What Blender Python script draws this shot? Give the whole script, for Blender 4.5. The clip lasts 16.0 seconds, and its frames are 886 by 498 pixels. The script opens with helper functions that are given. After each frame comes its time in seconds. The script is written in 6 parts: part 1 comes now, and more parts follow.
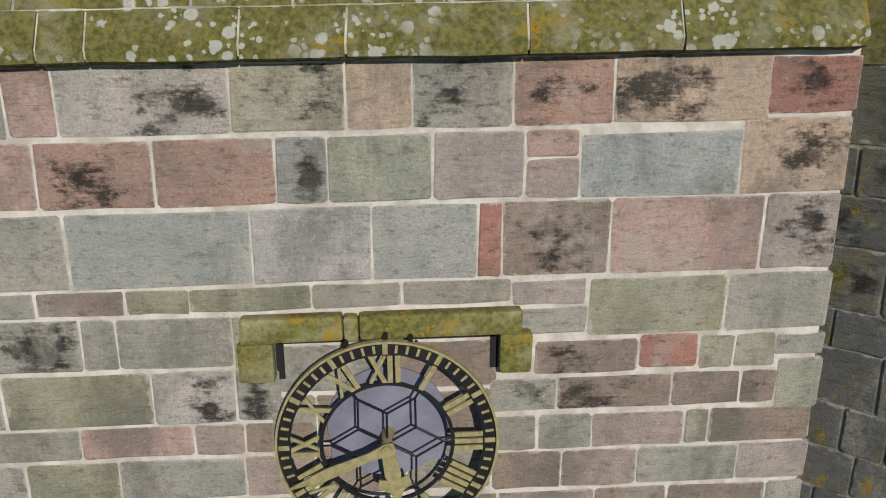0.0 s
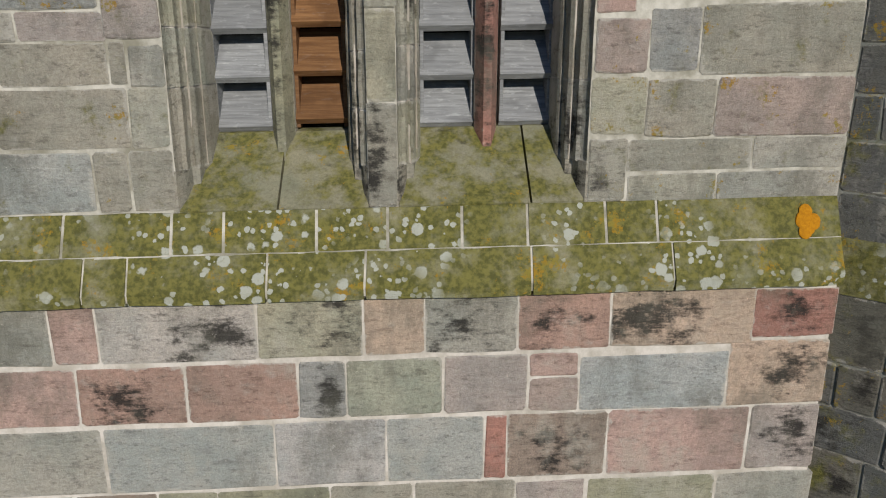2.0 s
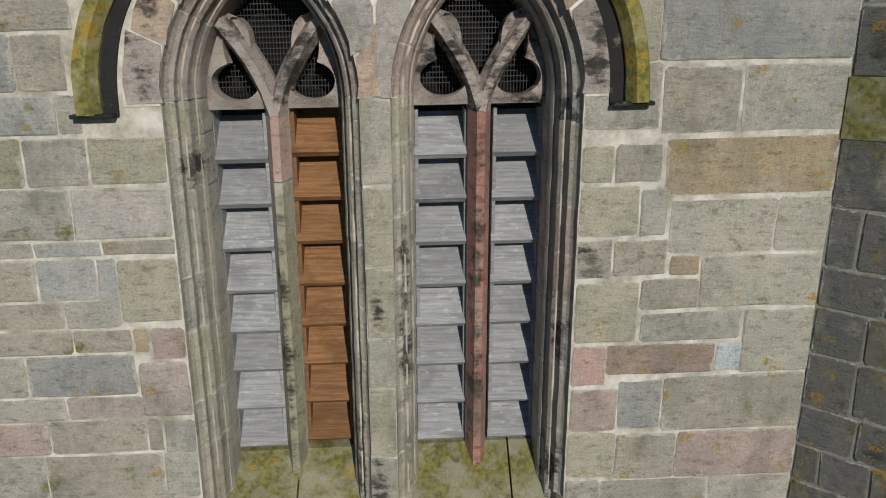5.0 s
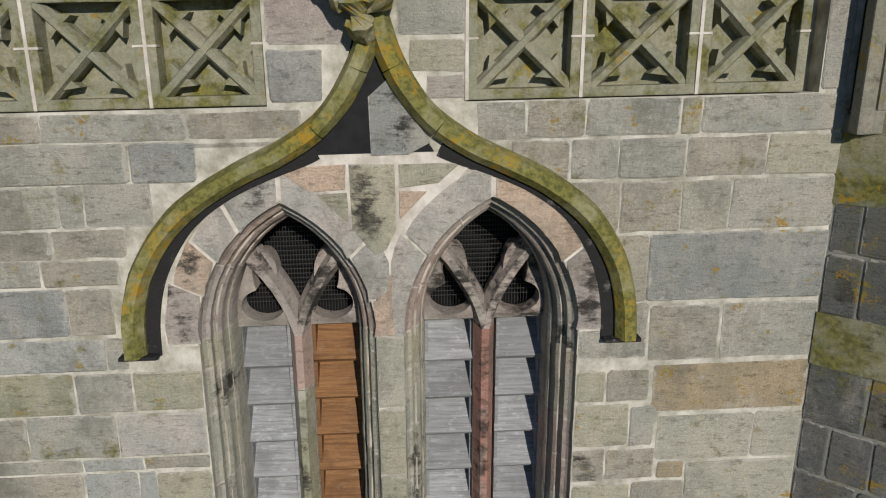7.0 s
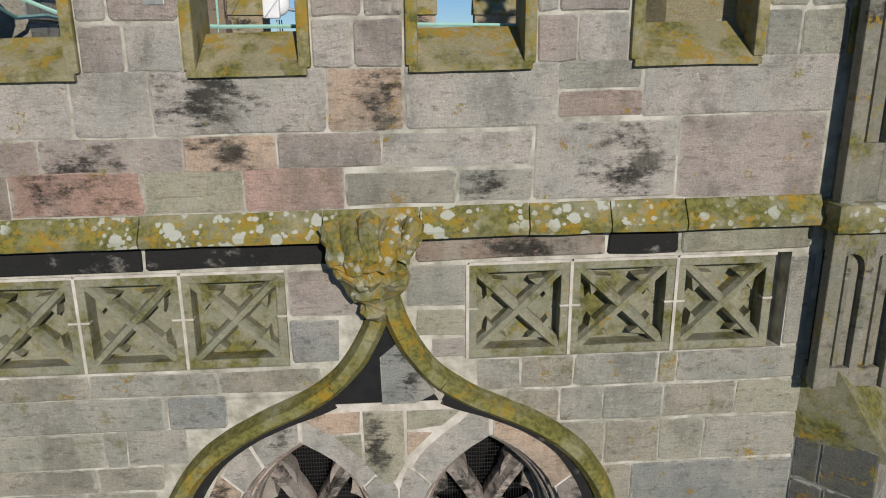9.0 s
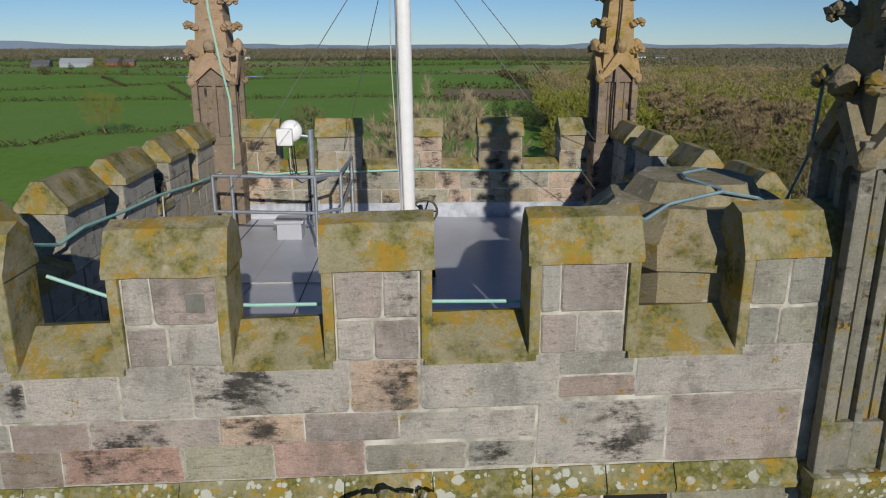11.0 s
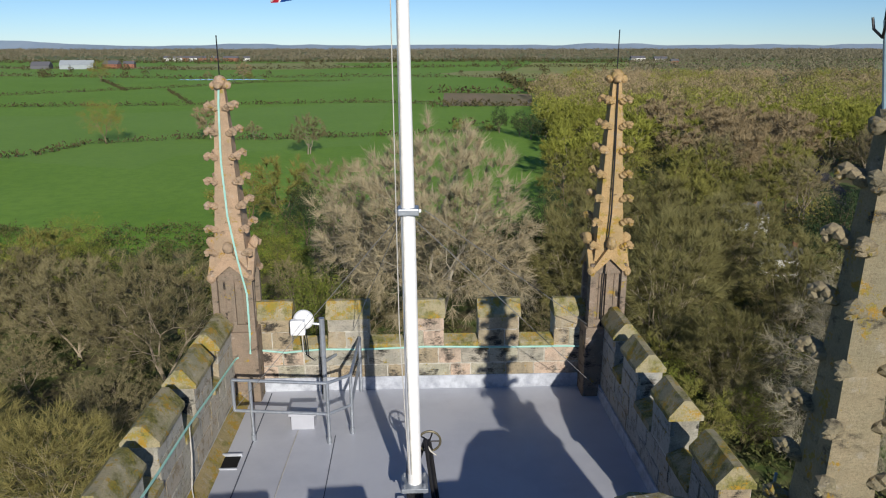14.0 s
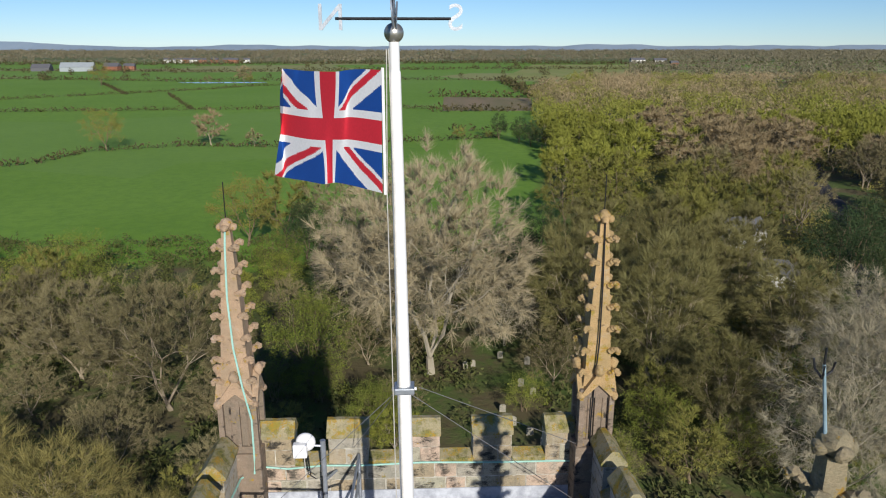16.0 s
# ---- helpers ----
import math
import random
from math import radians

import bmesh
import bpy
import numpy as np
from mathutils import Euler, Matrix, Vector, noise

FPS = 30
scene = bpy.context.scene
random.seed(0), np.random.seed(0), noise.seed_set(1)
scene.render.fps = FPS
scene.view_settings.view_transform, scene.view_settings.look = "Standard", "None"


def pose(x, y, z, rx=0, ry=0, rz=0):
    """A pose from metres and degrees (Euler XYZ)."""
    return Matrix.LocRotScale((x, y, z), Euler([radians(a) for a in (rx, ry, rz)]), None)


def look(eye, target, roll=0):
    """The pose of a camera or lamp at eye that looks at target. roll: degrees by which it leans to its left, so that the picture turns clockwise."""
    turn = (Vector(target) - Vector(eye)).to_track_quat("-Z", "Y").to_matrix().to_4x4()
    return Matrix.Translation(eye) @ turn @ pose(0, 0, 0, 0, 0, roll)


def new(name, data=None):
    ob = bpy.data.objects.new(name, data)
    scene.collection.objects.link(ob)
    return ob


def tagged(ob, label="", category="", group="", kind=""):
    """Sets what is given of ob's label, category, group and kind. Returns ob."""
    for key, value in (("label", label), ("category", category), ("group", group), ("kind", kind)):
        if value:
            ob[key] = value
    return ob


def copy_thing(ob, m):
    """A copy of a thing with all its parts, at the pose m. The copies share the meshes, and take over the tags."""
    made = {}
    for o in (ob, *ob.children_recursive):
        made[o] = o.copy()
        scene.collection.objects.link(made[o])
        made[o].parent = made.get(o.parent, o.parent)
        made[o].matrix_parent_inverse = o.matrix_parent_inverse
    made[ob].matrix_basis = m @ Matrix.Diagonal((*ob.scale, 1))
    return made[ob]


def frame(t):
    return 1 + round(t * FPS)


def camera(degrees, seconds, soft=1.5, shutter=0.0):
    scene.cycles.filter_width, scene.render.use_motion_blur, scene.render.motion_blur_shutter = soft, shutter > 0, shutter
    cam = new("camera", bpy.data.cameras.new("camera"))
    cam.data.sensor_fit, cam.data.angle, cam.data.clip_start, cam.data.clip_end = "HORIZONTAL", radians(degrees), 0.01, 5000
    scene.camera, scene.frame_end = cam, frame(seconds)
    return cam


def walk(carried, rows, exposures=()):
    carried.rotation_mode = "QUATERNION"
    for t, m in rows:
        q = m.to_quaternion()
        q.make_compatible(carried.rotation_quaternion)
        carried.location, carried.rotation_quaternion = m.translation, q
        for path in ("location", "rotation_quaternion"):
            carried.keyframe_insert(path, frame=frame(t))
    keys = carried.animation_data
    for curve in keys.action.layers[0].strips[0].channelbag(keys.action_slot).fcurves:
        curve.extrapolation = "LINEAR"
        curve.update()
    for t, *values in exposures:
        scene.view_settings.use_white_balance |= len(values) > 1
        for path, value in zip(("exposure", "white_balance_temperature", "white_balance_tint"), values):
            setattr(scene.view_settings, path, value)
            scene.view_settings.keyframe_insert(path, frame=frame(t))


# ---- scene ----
cam = camera(63.2, 16.0, soft=1.1)
PATH = [
    (0, (0.083, -4.992, 3.492), (0.167, -3.07, 2.945), -0.1),
    (0.5, (0.066, -4.981, 3.881), (0.15, -3.059, 3.334), -0.1),
    (1, (0.067, -4.974, 4.295), (0.152, -3.052, 3.748), -0.0),
    (1.5, (0.069, -4.953, 4.704), (0.153, -3.031, 4.157), 0.0),
    (2, (0.009, -4.972, 5.121), (0.094, -3.05, 4.574), 0.1),
    (2.5, (-0.001, -5.001, 5.536), (0.084, -3.079, 4.989), 0.1),
    (3, (0.029, -5.0, 5.947), (0.113, -3.078, 5.4), 0.0),
    (3.5, (0.05, -4.98, 6.393), (0.134, -3.058, 5.846), -0.0),
    (4, (0.075, -4.956, 6.858), (0.159, -3.034, 6.311), -0.0),
    (6.3, (0.004, -4.999, 9.017), (0.095, -3.082, 8.454), -0.1),
    (6.5, (0.018, -5.029, 9.158), (0.102, -3.107, 8.611), -0.0),
    (7, (-0.007, -5.047, 9.608), (0.076, -3.125, 9.061), -0.2),
    (7.5, (-0.075, -5.145, 10.074), (0.009, -3.224, 9.526), -0.2),
    (8, (-0.08, -5.144, 10.591), (0.003, -3.222, 10.043), -0.1),
    (8.2, (-0.112, -5.093, 10.828), (-0.008, -3.178, 10.261), -0.3),
    (8.5, (-0.014, -5.116, 11.08), (0.069, -3.194, 10.532), -0.3),
    (9, (-0.026, -5.148, 11.59), (0.056, -3.226, 11.042), -0.3),
    (9.5, (-0.057, -5.149, 12.081), (0.027, -3.227, 11.534), -0.1),
    (10, (-0.077, -5.113, 12.603), (0.008, -3.192, 12.056), -0.1),
    (10.2, (-0.08, -5.093, 12.826), (0.004, -3.171, 12.279), 0.0),
    (12.3, (-0.203, -5.106, 15.272), (-0.122, -3.185, 14.722), -0.1),
    (12.5, (-0.212, -5.104, 15.497), (-0.128, -3.183, 14.949), -0.0),
    (13, (-0.206, -5.095, 16.133), (-0.122, -3.174, 15.585), -0.0),
    (13.5, (-0.184, -5.088, 16.753), (-0.099, -3.166, 16.205), 0.0),
    (14, (-0.159, -5.052, 17.362), (-0.075, -3.131, 16.813), -0.0),
    (14.5, (-0.15, -4.981, 18.011), (-0.065, -3.06, 17.463), -0.0),
    (15, (-0.146, -4.958, 18.675), (-0.061, -3.036, 18.126), 0.1),
    (15.5, (-0.11, -4.97, 19.35), (-0.025, -3.048, 18.802), 0.0),
    (16, (-0.071, -4.99, 19.958), (0.013, -3.068, 19.41), 0.0),
]
walk(cam, [(t, look(eye, target, roll)) for t, eye, target, roll in PATH],
     [(0, -0.08), (3.5, -0.06), (6.5, 0.0), (8.5, -0.03), (10.0, -0.1), (12.4, 0.14), (13.1, 0.32), (16, 0.40)])

# ---- world and sun ----
SUN_TRAVEL = Vector((-1.15, 5.2, -2.15)).normalized()
world = bpy.data.worlds.new("sky")
scene.world = world
world.use_nodes = True
wn = world.node_tree.nodes
sky = wn.new("ShaderNodeTexSky")
sky.sky_type = "NISHITA"
sky.sun_disc = False
sky.sun_elevation = math.asin(-SUN_TRAVEL.z)
sky.sun_rotation = math.atan2(-SUN_TRAVEL.x, -SUN_TRAVEL.y)
sky.air_density, sky.dust_density, sky.ozone_density = 0.70, 0.0, 6.0
world.node_tree.links.new(sky.outputs[0], wn["Background"].inputs[0])
wn["Background"].inputs[1].default_value = 0.074
sun = new("sun", bpy.data.lights.new("sun", "SUN"))
sun.data.energy, sun.data.angle, sun.data.color = 3.75, radians(0.6), (1.0, 0.94, 0.85)
sun.matrix_world = look(Vector((0, 0, 60)) - SUN_TRAVEL, Vector((0, 0, 60)))

# ---- materials ----


class Nodes:
    """A small shorthand for node trees."""

    def __init__(self, name, rough=0.9, metal=0.0):
        self.m = bpy.data.materials.new(name)
        self.m.use_nodes = True
        self.t = self.m.node_tree
        self.b = self.t.nodes["Principled BSDF"]
        self.b.inputs["Roughness"].default_value = rough
        self.b.inputs["Metallic"].default_value = metal
        self.b.inputs["Specular IOR Level"].default_value = 0.3

    def put(self, socket, v):
        if isinstance(v, bpy.types.NodeSocket):
            self.t.links.new(v, socket)
        elif isinstance(v, (tuple, list)):
            socket.default_value = (*v, 1) if len(v) == 3 and socket.type == "RGBA" else v
        else:
            socket.default_value = v

    def pos(self, scale=(1, 1, 1), spin=True, turn=0.0):
        g = self.t.nodes.new("ShaderNodeNewGeometry").outputs["Position"]
        if spin:
            r = self.math("MULTIPLY", self.t.nodes.new("ShaderNodeObjectInfo").outputs["Random"], 97.0)
            a = self.t.nodes.new("ShaderNodeVectorMath")
            a.operation = "ADD"
            self.t.links.new(g, a.inputs[0])
            self.t.links.new(r, a.inputs[1])
            g = a.outputs[0]
        mp = self.t.nodes.new("ShaderNodeMapping")
        self.t.links.new(g, mp.inputs[0])
        mp.inputs["Rotation"].default_value = (0, turn, 0)
        mp.inputs["Scale"].default_value = scale
        return mp.outputs[0]

    def noise(self, vec, scale, detail=3.0, rough=0.6):
        n = self.t.nodes.new("ShaderNodeTexNoise")
        self.t.links.new(vec, n.inputs["Vector"])
        n.inputs["Scale"].default_value, n.inputs["Detail"].default_value, n.inputs["Roughness"].default_value = scale, detail, rough
        return n.outputs[0]

    def cells(self, vec, scale, out="Distance"):
        n = self.t.nodes.new("ShaderNodeTexVoronoi")
        self.t.links.new(vec, n.inputs["Vector"])
        n.inputs["Scale"].default_value = scale
        return n.outputs[out]

    def math(self, op, a, b=0.0):
        n = self.t.nodes.new("ShaderNodeMath")
        n.operation = op
        self.put(n.inputs[0], a)
        self.put(n.inputs[1], b)
        return n.outputs[0]

    def step(self, v, lo, hi, a=0.0, b=1.0):
        n = self.t.nodes.new("ShaderNodeMapRange")
        n.interpolation_type = "SMOOTHSTEP"
        for i, x in enumerate((v, lo, hi, a, b)):
            self.put(n.inputs[i], x)
        return n.outputs[0]

    def mix(self, f, a, b, mode="MIX"):
        n = self.t.nodes.new("ShaderNodeMix")
        n.data_type, n.blend_type = "RGBA", mode
        self.put(n.inputs[0], f)
        self.put(n.inputs[6], a)
        self.put(n.inputs[7], b)
        return n.outputs[2]

    def bump(self, h, strength=0.4, distance=0.01):
        n = self.t.nodes.new("ShaderNodeBump")
        n.inputs["Strength"].default_value, n.inputs["Distance"].default_value = strength, distance
        self.t.links.new(h, n.inputs["Height"])
        self.t.links.new(n.outputs[0], self.b.inputs["Normal"])

    def colour(self, c):
        self.put(self.b.inputs["Base Color"], c)
        return self.m


def tint(c, k):
    return tuple(min(1, v * k) for v in c)


def sandstone(name, c, soot=0.0, moss=0.0, pale=0.0, gold=0.0, relief=0.5, block=False):
    """Weathered sandstone: bedding streaks, grain, soot blotches, moss, white and golden lichen."""
    n = Nodes(name, 0.92)
    p = n.pos()
    big = n.noise(p, 2.2, 4)
    fine = n.noise(p, 48, 6, 0.78)
    bed = n.noise(n.pos((1.6, 1.6, 7.5), turn=0.12), 1.6, 5, 0.7)
    warm = (c[0] * 0.86, c[1] * 0.93, c[2] * 0.95)
    col = n.mix(n.step(big, 0.35, 0.66), tint(c, 1.12), warm)
    col = n.mix(n.step(bed, 0.45, 0.80, 0, 0.42), col, tint(c, 0.78))
    col = n.mix(n.step(fine, 0.40, 0.70, 0, 0.62), col, tint(c, 0.56))
    col = n.mix(n.step(fine, 0.42, 0.28, 0, 0.35), col, tint(c, 1.45))
    blot = n.noise(p, 7.0, 6, 0.72)
    col = n.mix(n.step(blot, 0.48, 0.74, 0, 0.55), col, (c[0] * 0.55, c[1] * 0.56, c[2] * 0.58))
    col = n.mix(n.step(n.noise(n.pos((1, 1, 1.3)), 4.3, 5, 0.7), 0.56, 0.72, 0, 0.42), col, (0.47, 0.44, 0.39))
    pits = n.step(n.cells(p, 38), 0.05, 0.16, 0.6, 0)
    col = n.mix(n.math("MULTIPLY", pits, n.step(n.noise(p, 5), 0.5, 0.65)), col, tint(c, 0.35))
    if soot:
        s = n.math("ADD", n.noise(n.pos((1, 1, 1.5), turn=0.35), 2.6, 7, 0.7), n.math("MULTIPLY", bed, 0.3))
        if block:
            g = n.t.nodes.new("ShaderNodeSeparateXYZ")
            n.t.links.new(n.t.nodes.new("ShaderNodeTexCoord").outputs["Generated"], g.inputs[0])
            rnd = n.t.nodes.new("ShaderNodeObjectInfo").outputs["Random"]
            dx = n.math("SUBTRACT", g.outputs[0], n.math("ADD", 0.25, n.math("MULTIPLY", rnd, 0.5)))
            dz = n.math("SUBTRACT", g.outputs[2], 0.45)
            dd = n.math("SQRT", n.math("ADD", n.math("MULTIPLY", dx, n.math("MULTIPLY", dx, 1.3)), n.math("MULTIPLY", dz, n.math("MULTIPLY", dz, 0.5))))
            cloud = n.noise(n.pos((1, 1, 1.6), turn=0.35), 3.4, 8, 0.74)
            streak = n.noise(n.pos((2.0, 2.0, 13), turn=0.22), 2.2, 5, 0.7)
            s = n.math("ADD", n.math("MULTIPLY", n.math("SUBTRACT", cloud, 0.5), 3.1), n.math("MULTIPLY", n.math("SUBTRACT", streak, 0.5), 1.0))
            s = n.math("SUBTRACT", s, n.math("MULTIPLY", dd, 1.15))
            col = n.mix(n.step(s, -0.46, 0.06, 0, 0.95), col, (0.024, 0.022, 0.02))
        else:
            col = n.mix(n.step(s, 0.80 - 0.13 * soot, 0.97 - 0.14 * soot, 0, 0.93), col, (0.022, 0.02, 0.019))
    q = n.pos(spin=False)
    if block:
        wash = n.noise(n.pos((1, 1, 0.55), spin=False), 1.3, 6, 0.72)
        col = n.mix(n.step(wash, 0.48, 0.66, 0, 0.62), col, (0.15, 0.145, 0.115))
        col = n.mix(n.step(wash, 0.48, 0.34, 0, 0.5), col, (0.46, 0.43, 0.36))
        scuff = n.noise(n.pos((1, 1, 2.2), turn=0.5), 9.0, 6, 0.78)
        col = n.mix(n.step(scuff, 0.53, 0.66, 0, 0.72), col, tint(c, 0.40))
        line = n.noise(n.pos((1.4, 1.4, 26), turn=0.10), 1.7, 4, 0.65)
        patch = n.step(n.noise(p, 2.9, 3), 0.50, 0.64)
        col = n.mix(n.math("MULTIPLY", n.step(line, 0.56, 0.66, 0, 0.45), patch), col, tint(c, 0.36))
        col = n.mix(n.step(n.noise(p, 17.0, 5, 0.8), 0.60, 0.70, 0, 0.5), col, tint(c, 1.5))
        # lime smeared over the arrises
        ed = n.t.nodes.new("ShaderNodeSeparateXYZ")
        n.t.links.new(n.t.nodes.new("ShaderNodeTexCoord").outputs["Generated"], ed.inputs[0])
        ex = n.math("MULTIPLY", n.math("MINIMUM", ed.outputs[0], n.math("SUBTRACT", 1.0, ed.outputs[0])), 1.8)
        ez = n.math("MINIMUM", ed.outputs[2], n.math("SUBTRACT", 1.0, ed.outputs[2]))
        rim = n.math("ADD", n.math("MINIMUM", ex, ez), n.math("MULTIPLY", n.math("SUBTRACT", n.noise(p, 6.5, 5, 0.75), 0.47), 0.32))
        col = n.mix(n.step(rim, 0.012, 0.045, 0.62, 0), col, (0.53, 0.50, 0.44))
    if moss:
        col = n.mix(n.step(n.noise(q, 3.1, 5, 0.7), 0.66 - 0.42 * moss, 0.80 - 0.3 * moss, 0, 0.92), col, n.mix(n.step(n.noise(q, 24, 3), 0.35, 0.65), (0.085, 0.086, 0.017), (0.20, 0.185, 0.045)))
    if gold:
        col = n.mix(n.step(n.math("ADD", n.noise(q, 3.8, 3), n.math("MULTIPLY", n.noise(q, 30, 5, 0.75), 0.75)), 1.06 - 0.18 * gold, 1.13 - 0.18 * gold, 0, 0.85), col, n.mix(n.step(n.noise(q, 11, 3), 0.4, 0.6), (0.36, 0.21, 0.018), (0.27, 0.22, 0.04)))
    if pale:
        warp = n.t.nodes.new("ShaderNodeVectorMath")
        warp.operation = "MULTIPLY_ADD"
        n.t.links.new(n.t.nodes.new("ShaderNodeTexNoise").outputs[1], warp.inputs[0])
        n.t.links.new(q, warp.inputs[2])
        wn2 = warp.inputs[0].links[0].from_node
        n.t.links.new(q, wn2.inputs["Vector"])
        wn2.inputs["Scale"].default_value = 26
        warp.inputs[1].default_value = (0.035, 0.035, 0.035)
        zone = n.step(n.noise(q, 1.15, 2), 0.43, 0.54)
        for scale, size in ((7.5, 0.30), (17, 0.30)):
            d = n.cells(warp.outputs[0], scale)
            pick = n.step(n.cells(warp.outputs[0], scale, "Color"), 0.66 - 0.30 * pale, 0.70 - 0.30 * pale, 1, 0)
            r = n.math("MULTIPLY", n.math("MULTIPLY", n.step(d, size, size + 0.07, 1, 0), pick), zone)
            col = n.mix(n.math("MULTIPLY", r, n.step(n.noise(q, 45), 0.25, 0.45, 0.55, 1)), col, (0.46, 0.47, 0.40))
    n.bump(n.math("ADD", n.math("MULTIPLY", fine, 0.9), n.math("ADD", bed, n.math("MULTIPLY", big, 0.8))), relief, 0.02)
    return n.colour(col)


HUES = {
    "br": (0.29, 0.215, 0.165), "gr": (0.35, 0.325, 0.27), "pk": (0.46, 0.30, 0.245), "wg": (0.45, 0.40, 0.35), "yg": (0.38, 0.345, 0.245),
    "pe": (0.50, 0.36, 0.26), "rd": (0.41, 0.25, 0.19), "rr": (0.38, 0.175, 0.13), "gs": (0.30, 0.29, 0.265), "gn": (0.34, 0.335, 0.25),
    "gp": (0.39, 0.32, 0.28), "pp": (0.37, 0.28, 0.235), "pl": (0.39, 0.385, 0.36), "bg": (0.36, 0.355, 0.32), "pg": (0.42, 0.39, 0.36),
    "og": (0.33, 0.32, 0.24), "rp": (0.44, 0.29, 0.24), "ol": (0.31, 0.29, 0.19), "gb": (0.335, 0.30, 0.235), "bl": (0.44, 0.47, 0.47),
    "or": (0.35, 0.27, 0.165), "ds": (0.27, 0.265, 0.24), "gy": (0.37, 0.345, 0.27),
}
STONE = {}


def stone_mat(code, gold=0.0, moss=0.0, dim=1.0):
    key = (code, gold, moss, dim)
    if key not in STONE:
        c = HUES[code.rstrip("+")]
        g = 0.12 * sum(c) / 3
        c = tuple(1.2 * (v * 0.88 + g) for v in c)
        STONE[key] = sandstone("sandstone_" + code.rstrip("+"), tint(c, dim), soot=0.85 if code.endswith("+") else 0.0, gold=gold, moss=moss, block=True, relief=1.0)
    return STONE[key]


def plain(name, c, c2=None, rough=0.7, metal=0.0, scale=8.0, bump=0.15):
    n = Nodes(name, rough, metal)
    q = n.pos(spin=False)
    f = n.noise(q, scale, 5, 0.65)
    n.bump(n.noise(q, scale * 6, 3), bump, 0.01)
    return n.colour(n.mix(n.step(f, 0.3, 0.7), c, c2 or tint(c, 0.72)))


def timber(name, c, c2, pale):
    """Weathered boards with grain along x."""
    n = Nodes(name, 0.75)
    p = n.pos((1.2, 9, 26))
    g = n.noise(p, 2.2, 5, 0.7)
    col = n.mix(n.step(g, 0.32, 0.68), c, c2)
    col = n.mix(n.step(n.noise(n.pos(), 3.0, 4), 0.5, 0.7, 0, 0.6), col, tint(c2, 0.75))
    col = n.mix(n.math("MULTIPLY", n.step(n.noise(n.pos((3, 3, 9)), 3.5, 5, 0.7), 0.56, 0.64), pale), col, (0.62, 0.64, 0.64))
    n.bump(g, 0.35, 0.01)
    rnd = n.t.nodes.new("ShaderNodeObjectInfo").outputs["Random"]
    col = n.mix(n.step(rnd, 0.0, 1.0, 0.45, 0.0), col, tint(c2, 0.6))
    return n.colour(col)


MORTAR_WHITE = plain("lime_mortar", (0.66, 0.61, 0.55), (0.42, 0.38, 0.32), 0.95, scale=5, bump=0.5)
MORTAR_GREY = plain("old_mortar", (0.60, 0.57, 0.50), (0.25, 0.235, 0.18), 0.95, scale=4, bump=0.5)
MOSSY = sandstone("mossy_sandstone", (0.29, 0.27, 0.16), soot=0.25, moss=0.85, pale=0.55, gold=0.35, relief=0.8)
MOSSY_UPPER = sandstone("mossy_golden_sandstone", (0.31, 0.28, 0.17), soot=0.1, moss=0.7, pale=0.2, gold=0.85)
SILL = sandstone("sill_sandstone", (0.29, 0.27, 0.18), soot=0.75, moss=0.6, gold=0.25)
HOOD = sandstone("hood_sandstone", (0.33, 0.30, 0.16), soot=0.1, moss=0.85, gold=0.6)
CAP = sandstone("coping_sandstone", (0.35, 0.30, 0.18), soot=0.3, moss=0.55, gold=0.85, pale=0.0)
PANEL = sandstone("panel_sandstone", (0.33, 0.31, 0.22), soot=0.25, moss=0.5, gold=0.12, relief=0.8)
TOWER = sandstone("tower_sandstone", (0.30, 0.27, 0.21), soot=0.5, moss=0.2, gold=0.2)
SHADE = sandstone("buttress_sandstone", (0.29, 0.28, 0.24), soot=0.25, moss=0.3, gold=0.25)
BLACK_STONE = sandstone("soot_and_shade_black_stone", (0.022, 0.021, 0.021))
SLATE = plain("black_slate", (0.012, 0.012, 0.013), (0.02, 0.02, 0.022), 0.95)
GREY_WOOD = timber("silvered_timber", (0.36, 0.37, 0.375), (0.20, 0.205, 0.21), 0.3)
NEW_WOOD = timber("stained_timber", (0.30, 0.155, 0.065), (0.15, 0.07, 0.028), 0.05)
# flat black, painted where openings lie in deep shade
DARK = plain("unlit_black", (0.008, 0.008, 0.008), rough=0.95)
WIRE = plain("mesh_wire", (0.05, 0.05, 0.05), rough=0.6, metal=0.5)
LEAD = Nodes("grey_roof_membrane", 0.3)
_q = LEAD.pos(spin=False)
LEAD.bump(LEAD.noise(_q, 30, 3), 0.08, 0.01)
LEAD = LEAD.colour(LEAD.mix(LEAD.step(LEAD.noise(_q, 0.9, 5, 0.65), 0.35, 0.7), (0.47, 0.485, 0.53), (0.41, 0.425, 0.475)))
UPSTAND = plain("lead_flashing", (0.52, 0.55, 0.60), (0.30, 0.32, 0.37), 0.55, scale=4)
GALV = plain("galvanised_steel", (0.40, 0.43, 0.47), (0.30, 0.33, 0.37), 0.45, 0.6)
WHITE = plain("white_gloss_paint", (0.82, 0.82, 0.82), (0.76, 0.76, 0.75), 0.35, bump=0.02)
BLACK_IRON = plain("black_painted_iron", (0.012, 0.012, 0.014), (0.02, 0.02, 0.022), 0.4)
GOLD_PAINT = plain("worn_gilding", (0.46, 0.40, 0.20), (0.30, 0.26, 0.13), 0.45, 0.25, scale=20)
GLAZE = plain("dusty_opal_glass", (0.25, 0.25, 0.31), (0.17, 0.17, 0.22), 0.25, scale=3)
